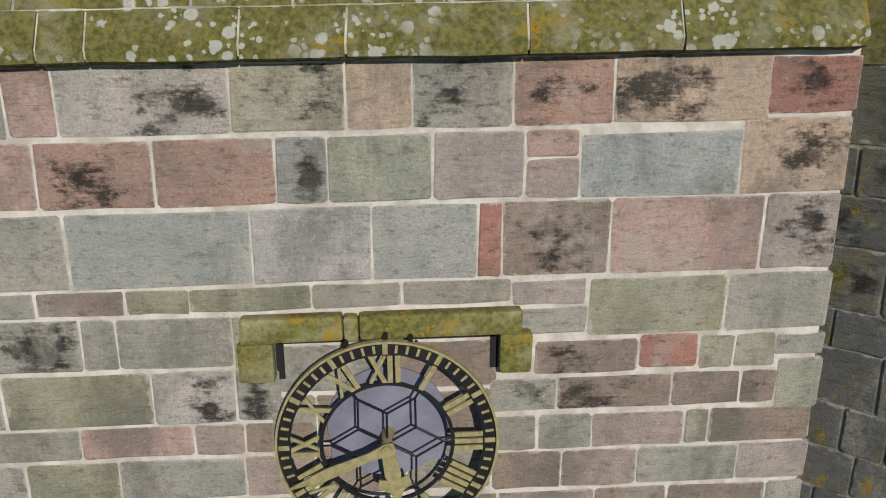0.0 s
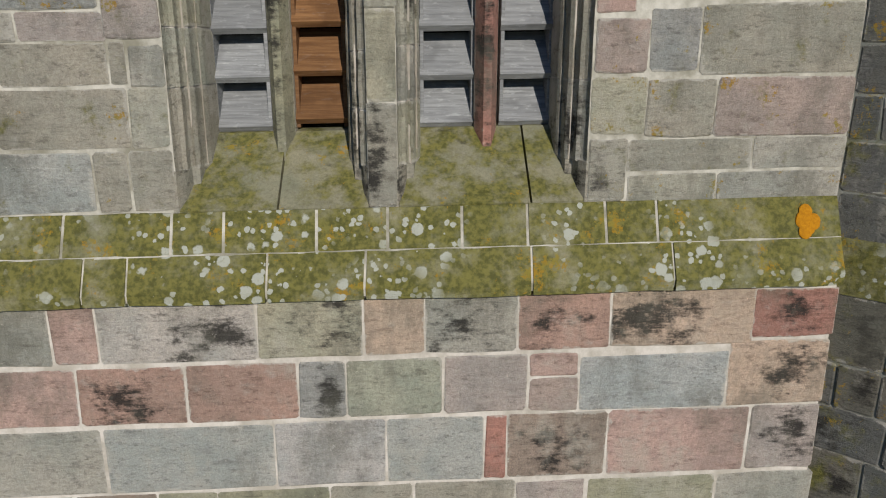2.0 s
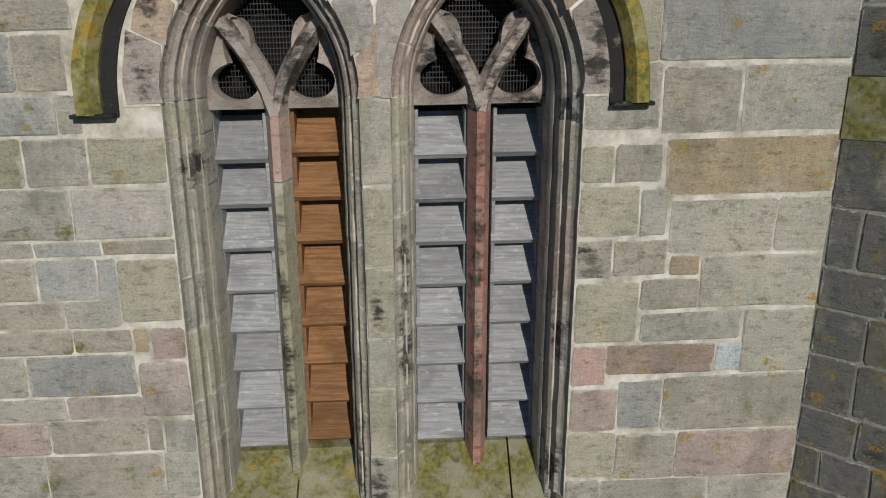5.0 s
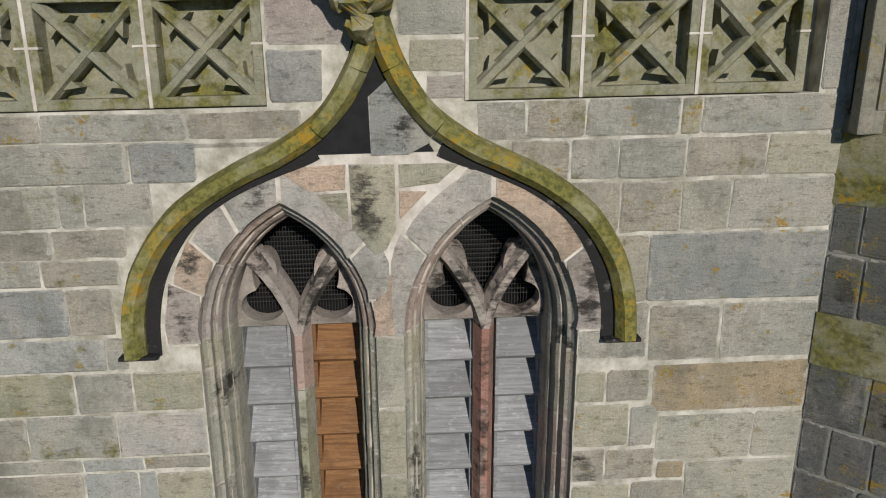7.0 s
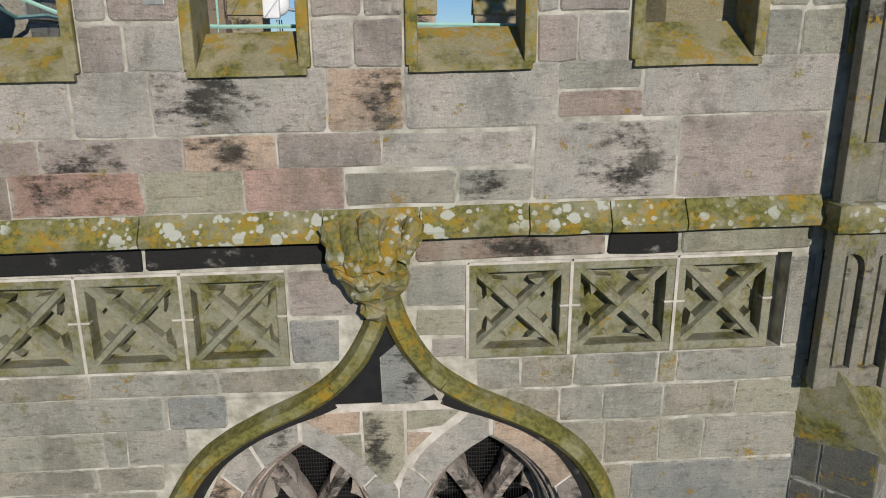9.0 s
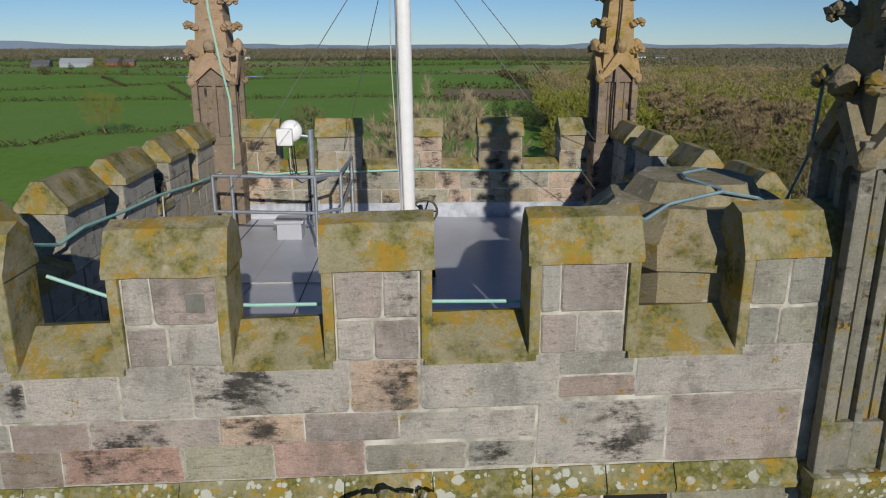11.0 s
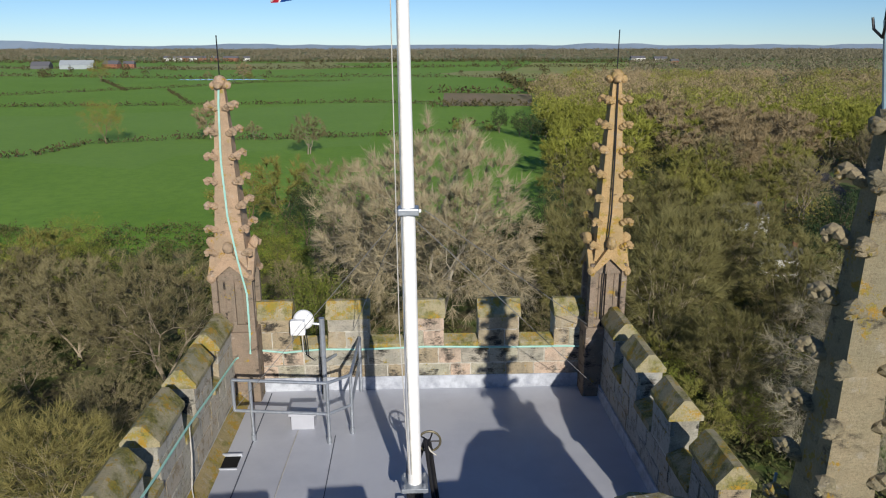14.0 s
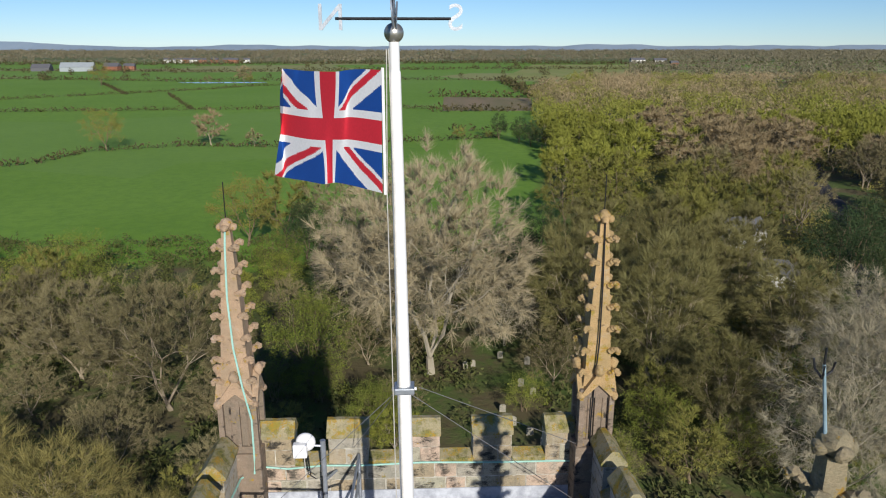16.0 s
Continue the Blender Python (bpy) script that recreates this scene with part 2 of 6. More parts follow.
TAPE = plain("green_copper_tape", (0.28, 0.55, 0.47), (0.38, 0.62, 0.55), 0.6)
BLUE_TAPE = plain("blue_grey_tape", (0.16, 0.26, 0.31), (0.22, 0.32, 0.36), 0.6)
STEEL = plain("brushed_steel", (0.55, 0.53, 0.48), (0.38, 0.36, 0.32), 0.35, 0.8)
ROPE = plain("pale_rope", (0.55, 0.53, 0.48), rough=0.9)

# ---- builders ----
LEAN = 0.019  # the front courses rise a little along x
tilt = LEAN
rng = random.Random(7)


def mesh_of(name, bm, mats, smooth=False):
    if tilt:
        for v in bm.verts:
            v.co.z += tilt * v.co.x
    bmesh.ops.recalc_face_normals(bm, faces=bm.faces)
    me = bpy.data.meshes.new(name)
    bm.to_mesh(me)
    bm.free()
    for m in mats if isinstance(mats, (list, tuple)) else (mats,):
        me.materials.append(m)
    if smooth:
        for p in me.polygons:
            p.use_smooth = True
    return me


def part(name, bm, material, parent, label="", smooth=False):
    ob = new(name, mesh_of(name, bm, material, smooth))
    ob.parent = parent
    return tagged(ob, label)


def thing(name, label, category, group="", kind="", at=(0, 0, 0)):
    ob = new(name)
    ob.empty_display_size = 0.2
    return tagged(ob, label, category, group, kind)


def solid(name, bm, material, label, category, group="", kind="", smooth=False):
    return tagged(new(name, mesh_of(name, bm, material, smooth)), label, category, group, kind)


def add_box(bm, x0, x1, y0, y1, z0, z1, bevel=0.0):
    vs = bmesh.ops.create_cube(bm, size=1)["verts"]
    bmesh.ops.transform(bm, matrix=Matrix.LocRotScale(((x0 + x1) / 2, (y0 + y1) / 2, (z0 + z1) / 2), None, (x1 - x0, y1 - y0, z1 - z0)), verts=vs)
    if bevel:
        es = list({e for v in vs for e in v.link_edges})
        bmesh.ops.bevel(bm, geom=es, offset=bevel, segments=2, affect="EDGES", profile=0.6)
    return bm


def boxes(*rows, bevel=0.0):
    bm = bmesh.new()
    for r in rows:
        add_box(bm, *r, bevel=bevel)
    return bm


def add_prism(bm, profile, axis, a, b):
    """Extrudes a closed 2D profile along axis x (profile in y, z), y (x, z) or z (x, y) from a to b."""
    def at(p, t):
        return {"x": (t, p[0], p[1]), "y": (p[0], t, p[1]), "z": (p[0], p[1], t)}[axis]
    lo = [bm.verts.new(at(p, a)) for p in profile]
    hi = [bm.verts.new(at(p, b)) for p in profile]
    n = len(profile)
    bm.faces.new(lo)
    bm.faces.new(hi[::-1])
    for i in range(n):
        bm.faces.new((lo[i], hi[i], hi[(i + 1) % n], lo[(i + 1) % n]))
    return bm


def add_tube(bm, pts, r, sides=8, r_end=None, caps=True):
    pts = [Vector(p) for p in pts]
    rings = []
    for i, p in enumerate(pts):
        d = (pts[min(i + 1, len(pts) - 1)] - pts[max(i - 1, 0)]).normalized()
        u = d.orthogonal().normalized() if abs(d.z) > 0.9 else d.cross(Vector((0, 0, 1))).normalized()
        w = d.cross(u)
        k = r if r_end is None else r + (r_end - r) * i / (len(pts) - 1)
        rings.append([bm.verts.new(p + k * (math.cos(a) * u + math.sin(a) * w)) for a in (2 * math.pi * j / sides for j in range(sides))])
    for a, b in zip(rings, rings[1:]):
        for j in range(sides):
            bm.faces.new((a[j], a[(j + 1) % sides], b[(j + 1) % sides], b[j]))
    if caps and sides > 2:
        bm.faces.new(rings[0][::-1])
        bm.faces.new(rings[-1])
    return bm


def tube(pts, r, sides=8, r_end=None):
    return add_tube(bmesh.new(), pts, r, sides, r_end)


def add_sweep(bm, path, profile, closed=False):
    """Sweeps a closed profile of (outward, y) along a path of (x, z) in the wall's plane."""
    rings = []
    n = len(path)
    for i, (x, z) in enumerate(path):
        a = path[(i - 1) % n] if closed or i else path[i]
        b = path[(i + 1) % n] if closed or i < n - 1 else path[i]
        t = Vector((b[0] - a[0], b[1] - a[1])).normalized()
        nx, nz = -t.y, t.x
        rings.append([bm.verts.new((x + o * nx, y, z + o * nz)) for o, y in profile])
    m = len(profile)
    pairs = list(zip(rings, rings[1:])) + ([(rings[-1], rings[0])] if closed else [])
    for a, b in pairs:
        for j in range(m):
            bm.faces.new((a[j], a[(j + 1) % m], b[(j + 1) % m], b[j]))
    if not closed:
        bm.faces.new(rings[0][::-1])
        bm.faces.new(rings[-1])
    return bm


def roughen(bm, size, scale, seed=0.0):
    for v in bm.verts:
        v.co += Vector(noise.noise_vector(v.co * scale + Vector((seed, 0, 0)))) * size
    return bm


def stone_mesh(x0, x1, z0, z1, y, proud=0.008, gap=0.012, r=rng, back=0.05):
    """One dressed block with rounded corners and a worn arris, set in a joint."""
    w, h = x1 - x0, z1 - z0
    k = min(0.02, w * 0.09, h * 0.09)

    def j(s=0.008):
        return r.uniform(-s, s)

    g = gap
    q = [r.uniform(0.4, 1.3) * k for _ in range(4)]
    c = [(x0 + g + q[0], z0 + g + j()), ((x0 + x1) / 2 + j(0.1) * w, z0 + g + j(0.009)), (x1 - g - q[1], z0 + g + j()), (x1 - g + j(), z0 + g + q[1]),
         (x1 - g + j(), z1 - g - q[2]), (x1 - g - q[2], z1 - g + j()), ((x0 + x1) / 2 + j(0.1) * w, z1 - g + j(0.009)), (x0 + g + q[3], z1 - g + j()), (x0 + g + j(), z1 - g - q[3]), (x0 + g + j(), z0 + g + q[0])]
    p = proud + r.uniform(-0.003, 0.006)
    mx, mz = (x0 + x1) / 2, (z0 + z1) / 2
    ex, ez = 1 - 2 * min(0.011, w * 0.1) / w, 1 - 2 * min(0.011, h * 0.1) / h
    inner = [(mx + (x - mx) * ex, mz + (z - mz) * ez) for x, z in c]
    bm = bmesh.new()
    rings = []
    for pts, yy in ((c, y + back), (c, y - p * 0.2), (inner, y - p)):
        rings.append([bm.verts.new((px, yy, pz)) for px, pz in pts])
    m = len(c)
    for a, b in zip(rings, rings[1:]):
        for i in range(m):
            bm.faces.new((a[i], a[(i + 1) % m], b[(i + 1) % m], b[i]))
    bm.faces.new(rings[-1])
    return bm


def lay(rows, y, wall, gold=0.0, moss=0.0, dim=1.0, proud=0.008, gap=0.012):
    for z0, z1, xs, codes in rows:
        for (a, b), code in zip(zip(xs, xs[1:]), codes.split()):
            part("stone", stone_mesh(a, b, z0, z1, y, proud, gap), stone_mat(code, gold, moss, dim), wall)


# ---- tower: walls ----
wall_lower = solid("wall_front_lower", boxes((-4.1, 3.1, -0.12, 0.45, -19.5, 3.42)), MORTAR_WHITE, "multicoloured sandstone ashlar with wide white pointing", "wall", kind="structure")

SPRING = 7.5
LIGHTS = (-0.95, 0.575)


def arch(cx, half, z0, steps=14):
    """The outline of a pointed light: up the left jamb, over the apex, down the right jamb."""
    rad, out = 0.5 + half, [(cx - half, z0), (cx - half, (z0 + SPRING) / 2)]
    top = math.acos(0.5 / rad)
    for i in range(steps + 1):
        a = top * i / steps
        out.append((cx + 0.5 - rad * math.cos(a), SPRING + rad * math.sin(a)))
    return out + [(2 * cx - x, z) for x, z in out[-2::-1]]


bm = boxes((-4.1, -2.0, 0.17, 0.45, 3.4, 10.3), (1.7, 4.0, 0.17, 0.45, 3.4, 10.3), (-2.0, 1.7, 0.17, 0.45, 8.9, 10.3), (-2.0, 1.7, 0.17, 0.45, 3.4, 4.0),
           (-4.1, -2.0, 0.004, 0.17, 3.4, 9.22), (1.7, 3.1, 0.004, 0.17, 3.4, 9.22), (-2.0, 1.7, 0.004, 0.17, 8.95, 9.22), (-2.0, 1.7, 0.004, 0.17, 3.4, 4.0),
           (-4.1, 3.1, 0.004, 0.17, 10.0, 10.3), (-0.99, 0.38, 0.004, 0.17, 9.22, 10.0), (2.86, 3.1, 0.004, 0.17, 9.22, 10.0), (-4.1, -3.33, 0.004, 0.17, 9.22, 10.0))
for x0, x1 in ((-2.0, LIGHTS[0] - 0.66), (LIGHTS[0] + 0.66, LIGHTS[1] - 0.66), (LIGHTS[1] + 0.66, 1.7)):
    add_box(bm, x0, x1, 0.004, 0.45, 4.0, SPRING)
for cx, xa, xb in ((LIGHTS[0], -2.0, -0.18), (LIGHTS[1], -0.18, 1.7)):
    pts = [(x, z) for x, z in arch(cx, 0.66, 4.0) if z >= SPRING]
    pts = [(xa, SPRING)] + pts + [(xb, SPRING)]
    for (ax, az), (bx, bz) in zip(pts, pts[1:]):
        if bx - ax > 1e-4:
            f = [bm.verts.new(p) for p in ((ax, 0.004, az), (bx, 0.004, bz), (bx, 0.004, 8.98), (ax, 0.004, 8.98))]
            bm.faces.new(f)
wall_upper = solid("wall_front_upper", bm, MORTAR_GREY, "grey and buff sandstone ashlar belfry wall", "wall", kind="structure")

# tower: side and back walls
tilt = 0.0
for nm, r in (("wall_left", (-4.1, -3.65, 0.45, 8.85, -19.5, 10.3)), ("wall_right", (3.55, 4.0, 0.45, 8.85, -19.5, 10.3)), ("wall_back", (-3.65, 3.55, 8.4, 8.85, -19.5, 10.3))):
    solid(nm, boxes(r), TOWER, "weathered sandstone tower wall", "wall", kind="structure")
tilt = LEAN

# ---- belfry window ----
window = thing("belfry_window", "two-light pointed belfry window with louvres and ogee hood", "window")
JAMB = ((0.66, -0.002), (0.652, 0.05), (0.63, 0.085), (0.602, 0.10), (0.60, 0.17), (0.585, 0.20), (0.565, 0.18), (0.545, 0.21), (0.54, 0.29), (0.53, 0.34), (0.515, 0.32), (0.502, 0.36), (0.498, 0.46), (0.50, 0.88))


def jamb_run(cx, s, t0, t1, shrink=0.0, steps=5):
    """A length of the moulded reveal: t runs in metres up the straight jamb and on round the arch to its apex."""
    bm = bmesh.new()
    rings = []
    for i in range(steps + 1):
        t = t0 + (t1 - t0) * i / steps
        ring = []
        for h, y in JAMB:
            h = h + shrink
            if t <= SPRING - 4.3:
                x, z = cx + s * h, 4.3 + t
            else:
                rad = 0.5 + h
                a = min(1.0, (t - SPRING + 4.3) / 1.2) * math.acos(0.5 / rad)
                x, z = cx + s * (rad * math.cos(a) - 0.5), SPRING + rad * math.sin(a)
            ring.append(bm.verts.new((x, y + shrink, z)))
        rings.append(ring)
    for a, b in zip(rings, rings[1:]):
        for k in range(len(a) - 1):
            bm.faces.new((a[k], a[k + 1], b[k + 1], b[k]))
    return bm


rj = random.Random(77)
for cx in LIGHTS:
    # jamb and arch mouldings, stone by stone, over pale joints
    for s in (-1, 1):
        for t0, t1 in ((0.0, SPRING - 4.3), (SPRING - 4.3, SPRING - 3.1)):
            part("jamb_mortar", jamb_run(cx, s, t0, t1, 0.006, 12), MORTAR_WHITE, window)
        t = 0.0
        while t < SPRING - 3.1 - 0.02:
            e = t + rj.uniform(0.34, 0.62)
            if t < SPRING - 4.3 < e + 0.15:
                e = SPRING - 4.3
            e = SPRING - 3.1 if SPRING - 3.1 - e < 0.2 else e
            high = t > SPRING - 4.35
            code = rj.choice(("gp", "gr", "gp+", "pp", "wg")) if high else rj.choice(("yg", "gy", "gb", "yg", "gr", "gy+", "gb+") if s < 0 or cx < 0 else ("gb", "gr+", "gb+", "pp", "gs+"))
            part("jamb_moulding", roughen(jamb_run(cx, s, t + 0.005, e - 0.005), 0.006, 6, t), stone_mat(code), window)
            t = e
    # splayed foot of the jambs down to the sill
    for s in (-1, 1):
        bm = bmesh.new()
        add_prism(bm, [(cx + s * 0.66, 0.0), (cx + s * 0.62, 0.09), (cx + s * 0.60, 0.19), (cx + s * 0.55, 0.2), (cx + s * 0.54, 0.3), (cx + s * 0.5, 0.36), (cx + s * 0.5, 0.7), (cx + s * 0.70, 0.7), (cx + s * 0.70, 0.0)], "z", 3.98, 4.31)
        part("jamb_foot", bm, stone_mat("gb+"), window)
    # ring of arch stones on the face
    outer, inner = arch(cx, 0.90, SPRING - 0.02), arch(cx, 0.662, SPRING - 0.02)
    marks = (2, 6, 9, 12, 16, 23, 27, 30) if cx < 0 else (2, 9, 16, 24, 30)
    tones = ("gp+", "pe+", "wg", "wg+", "wg", "wg", "pe") if cx < 0 else ("wg", "wg", "pe", "gp+")
    for a, b, code in zip(marks, marks[1:], tones):
        bm = bmesh.new()
        rows = []
        for i in range(a, b + 1):
            o, n2 = outer[i], inner[i]
            q = 0.018 if i == a else (-0.018 if i == b else 0)
            ox, nx2 = o[0], n2[0]
            if cx < 0:
                ox, nx2 = min(ox, -0.185), min(nx2, -0.185)
            else:
                ox, nx2 = max(ox, -0.165), max(nx2, -0.165)
            rows.append([bm.verts.new(p) for p in ((ox + q, 0.02, o[1]), (ox + q, -0.012, o[1]), (nx2 + q, -0.012, n2[1]), (nx2 + q, 0.02, n2[1]))])
        for g0, g1 in zip(rows, rows[1:]):
            for j in range(4):
                bm.faces.new((g0[j], g0[(j + 1) % 4], g1[(j + 1) % 4], g1[j]))
        bm.faces.new(rows[0])
        bm.faces.new(rows[-1][::-1])
        bmesh.ops.remove_doubles(bm, verts=bm.verts, dist=0.001)
        part("arch_stone", bm, stone_mat(code), window)
    mid_ring = [p for p in arch(cx, 0.785, SPRING - 0.02)]
    mid_ring = [p for p in mid_ring if (p[0] < -0.55 if cx < 0 else p[0] > 0.2)]
    keep = [p for i, p in enumerate(mid_ring) if i == 0 or (Vector(p) - Vector(mid_ring[i - 1])).length > 0.004]
    part("ring_mortar", add_sweep(bmesh.new(), keep, [(-0.118, 0.02), (-0.118, -0.004), (0.118, -0.004), (0.118, 0.02)]), MORTAR_WHITE, window)
    # black sheet stands in for the unlit belfry inside; wire grille before it
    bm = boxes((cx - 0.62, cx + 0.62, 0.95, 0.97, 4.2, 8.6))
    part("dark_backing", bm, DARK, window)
    bm = bmesh.new()
    for i in range(22):
        z = 7.55 + i * 0.04
        add_box(bm, cx - 0.5, cx + 0.5, 0.725, 0.73, z, z + 0.006)
    for i in range(40):
        x = cx - 0.5 + i * 0.025
        add_box(bm, x, x + 0.004, 0.72, 0.725, 7.35, 8.4)
    part("wire_grille", bm, WIRE, window)
    # mullion
    bm = bmesh.new()
    w = 0.085
    add_prism(bm, [(cx - w, 0.58), (cx - 0.030, 0.43), (cx + 0.030, 0.43), (cx + w, 0.58), (cx + w, 0.80), (cx - w, 0.80)], "z", 4.30, 6.86 if cx < 0 else 7.5)
    mullion = part("mullion", bm, stone_mat("ol+" if cx < 0 else "rr+"), window, "weathered stone mullion")
    if cx < 0:
        bm = bmesh.new()
        add_prism(bm, [(cx - w, 0.58), (cx - 0.030, 0.43), (cx + 0.030, 0.43), (cx + w, 0.58), (cx + w, 0.80), (cx - w, 0.80)], "z", 6.868, 7.5)
        part("mullion", bm, stone_mat("rp"), window, "renewed red stone mullion")
    # tracery: the mullion forks, each half has a cusped head
    prof = [(-0.075, 0.56), (-0.03, 0.42), (0.03, 0.42), (0.075, 0.56), (0.075, 0.68), (-0.075, 0.68)]
    for s in (-1, 1):
        path = [(cx, 7.36)]
        for i in range(1, 11):
            a = i / 10
            path.append((cx + s * (0.02 + 0.36 * a ** 1.5), 7.40 + 0.66 * a))
        part("tracery_bar", roughen(add_sweep(bmesh.new(), path, prof), 0.006, 8), stone_mat("gp+"), mullion)
        # cusped head between mullion and jamb, pierced by a wide lower lobe and a pointed upper one
        mid = cx + s * 0.275
        lobes = ((mid, 7.60, 0.175, 0.135), (mid - s * 0.03, 7.86, 0.10, 0.20))
        ox0, oz0 = mid - s * 0.01, 7.69
        hole, rim = [], []
        for i in range(48):
            ux, uz = math.cos(2 * math.pi * i / 48), math.sin(2 * math.pi * i / 48)
            far = 0.03
            for lx, lz, rx, rz in lobes:
                px, pz = (ox0 - lx) / rx, (oz0 - lz) / rz
                vx, vz = ux / rx, uz / rz
                qa, qb, qc = vx * vx + vz * vz, px * vx + pz * vz, px * px + pz * pz - 1
                disc = qb * qb - qa * qc
                if disc > 0:
                    far = max(far, (-qb + math.sqrt(disc)) / qa)
            hole.append((ox0 + ux * far, oz0 + uz * far))
            k = 0.25 / max(abs(ux), abs(uz) * 0.62)
            rx, rz = ox0 + ux * k, max(7.40, oz0 + uz * k)
            t = max(0.0, min(1.0, (rz - SPRING) / 0.85))
            inner_x = cx + s * (0.02 + 0.36 * max(0.0, min(1.0, (rz - 7.40) / 0.66)) ** 1.5)
            outer_x = cx + s * (0.51 - 0.34 * t ** 1.6)
            lo, hi = min(inner_x, outer_x), max(inner_x, outer_x)
            rim.append((max(lo, min(hi, rx)), rz))
        bm = bmesh.new()
        lay3 = [[bm.verts.new((x, y, z)) for x, z in pts] for pts, y in ((rim, 0.66), (rim, 0.56), (hole, 0.50), (hole, 0.68))]
        for g0, g1 in zip(lay3, lay3[1:]):
            for i in range(48):
                bm.faces.new((g0[i], g0[(i + 1) % 48], g1[(i + 1) % 48], g1[i]))
        part("cusped_head", bm, stone_mat("gp+" if cx > 0 else "gp"), mullion)
    # louvres: two stacks to each light, boards with a projecting lip between side cheeks
    for s in (-1, 1):
        x0, x1 = {(-1, -1): (-1.475, -1.05), (-1, 1): (-0.865, -0.475), (1, -1): (0.08, 0.495), (1, 1): (0.69, 1.085)}[(1 if cx > 0 else -1, s)]
        wood = NEW_WOOD if (cx < 0 and s > 0) else GREY_WOOD
        z0 = 4.54 if wood is NEW_WOOD else 4.50
        bm = boxes((x0, x0 + 0.028, 0.645, 0.90, z0 - 0.02, z0 + 2.86), (x1 - 0.028, x1, 0.645, 0.90, z0 - 0.02, z0 + 2.86), bevel=0.004)
        stack = part("louvre_frame", bm, wood, window, "orange-stained louvre frame" if wood is NEW_WOOD else "silver-grey louvre frame")
        for i in range(8):
            z = z0 + 0.354 * i + rj.uniform(-0.006, 0.006)
            d = rj.uniform(-0.008, 0.008)
            bm = add_prism(bmesh.new(), [(0.600 + d, z + 0.044), (0.87, z + 0.352), (0.915, z + 0.315), (0.645 + d, z + 0.004)], "x", x0 - 0.006, x1 + 0.006)
            for v in bm.verts:
                if v.co.y > 0.8:
                    v.co.x += 0.026 if v.co.x < (x0 + x1) / 2 else -0.026
            part("louvre_board", bm, wood, stack)
    # sloping sill stones
    cutx = (cx - 0.66, cx + (0.02 if cx < 0 else 0.28), cx + 0.66)
    for a, b in zip(cutx, cutx[1:]):
        bm = bmesh.new()
        add_prism(bm, [(-0.005, 4.03), (0.60, 4.50), (0.92, 4.52), (0.92, 3.9), (0.05, 3.9)], "x", a + 0.008, b - 0.008)
        part("sill_stone", roughen(bm, 0.006, 3), SILL, window, "mossy sloping sill stone")

# pier stones between the lights and outside them
for z0, z1, code in ((4.02, 4.75, "gb+"), (4.75, 5.35, "yg"), (5.35, 5.75, "gy"), (5.75, 6.3, "yg+"), (6.3, 6.9, "yg"), (6.9, 7.5, "gy"), (7.5, 7.98, "pe")):
    part("pier_stone", stone_mesh(LIGHTS[0] + 0.655, LIGHTS[1] - 0.655, z0, z1, 0.0, 0.006, 0.006), stone_mat(code), window)
for code, pts in (("yg+", [(-0.45, 8.81), (-0.13, 8.80), (-0.12, 8.34), (-0.20, 8.18), (-0.28, 8.14), (-0.44, 8.34)]), ("pe", [(-0.97, 8.79), (-0.47, 8.81), (-0.48, 8.63), (-0.73, 8.62)]), ("yg", [(-0.69, 8.60), (-0.47, 8.61), (-0.46, 8.38)]),
                  ("yg", [(-0.10, 8.80), (0.34, 8.80), (0.18, 8.66), (-0.10, 8.63)]), ("pe", [(-0.10, 8.61), (0.10, 8.60), (-0.10, 8.40)])):
    bm = add_prism(bmesh.new(), pts, "y", -0.016, 0.03)
    bmesh.ops.bevel(bm, geom=bm.edges, offset=0.004, segments=1, affect="EDGES")
    part("spandrel_stone", bm, stone_mat(code), window)

bm = add_prism(bmesh.new(), [(-1.02, 8.84), (-0.7, 8.88), (0.2, 8.88), (0.46, 8.83), (0.1, 8.45), (-0.2, 8.06), (-0.62, 8.45)], "y", -0.008, 0.03)
part("spandrel_mortar", bm, MORTAR_WHITE, window)

# black infill under the ogee and the grey repair block in it
bm = bmesh.new()
half = [(0.46, 8.885), (0.31, 9.12), (0.15, 9.4), (0.06, 9.75)]
add_prism(bm, [(-0.31 + a, z) for a, z in half] + [(-0.31 - a, z) for a, z in half[::-1]], "y", -0.012, 0.05)
part("slate_infill", bm, SLATE, window, "smooth black infill under the ogee")
bm = bmesh.new()
add_prism(bm, [(-0.29, 8.87), (-0.03, 8.87), (0.13, 8.95), (-0.17, 9.38), (-0.30, 9.27)], "y", -0.022, 0.04)
part("repair_block", bm, stone_mat("gs+"), window)

# hood mould: an ogee of five lengths each side
OGEE = [(1.92, 7.44), (1.90, 7.75), (1.81, 8.08), (1.60, 8.42), (1.33, 8.66), (1.02, 8.84), (0.70, 8.99), (0.44, 9.17), (0.26, 9.40), (0.14, 9.66), (0.07, 9.95)]


def smooth_path(pts, n=5):
    out = []
    for i in range(len(pts) - 1):
        p0, p1, p2, p3 = (Vector(pts[max(0, min(len(pts) - 1, i + k))]) for k in (-1, 0, 1, 2))
        for j in range(n):
            t = j / n
            out.append(tuple(0.5 * (2 * p1 + (p2 - p0) * t + (2 * p0 - 5 * p1 + 4 * p2 - p3) * t * t + (3 * p1 - p0 - 3 * p2 + p3) * t ** 3)))
    return out + [tuple(pts[-1])]


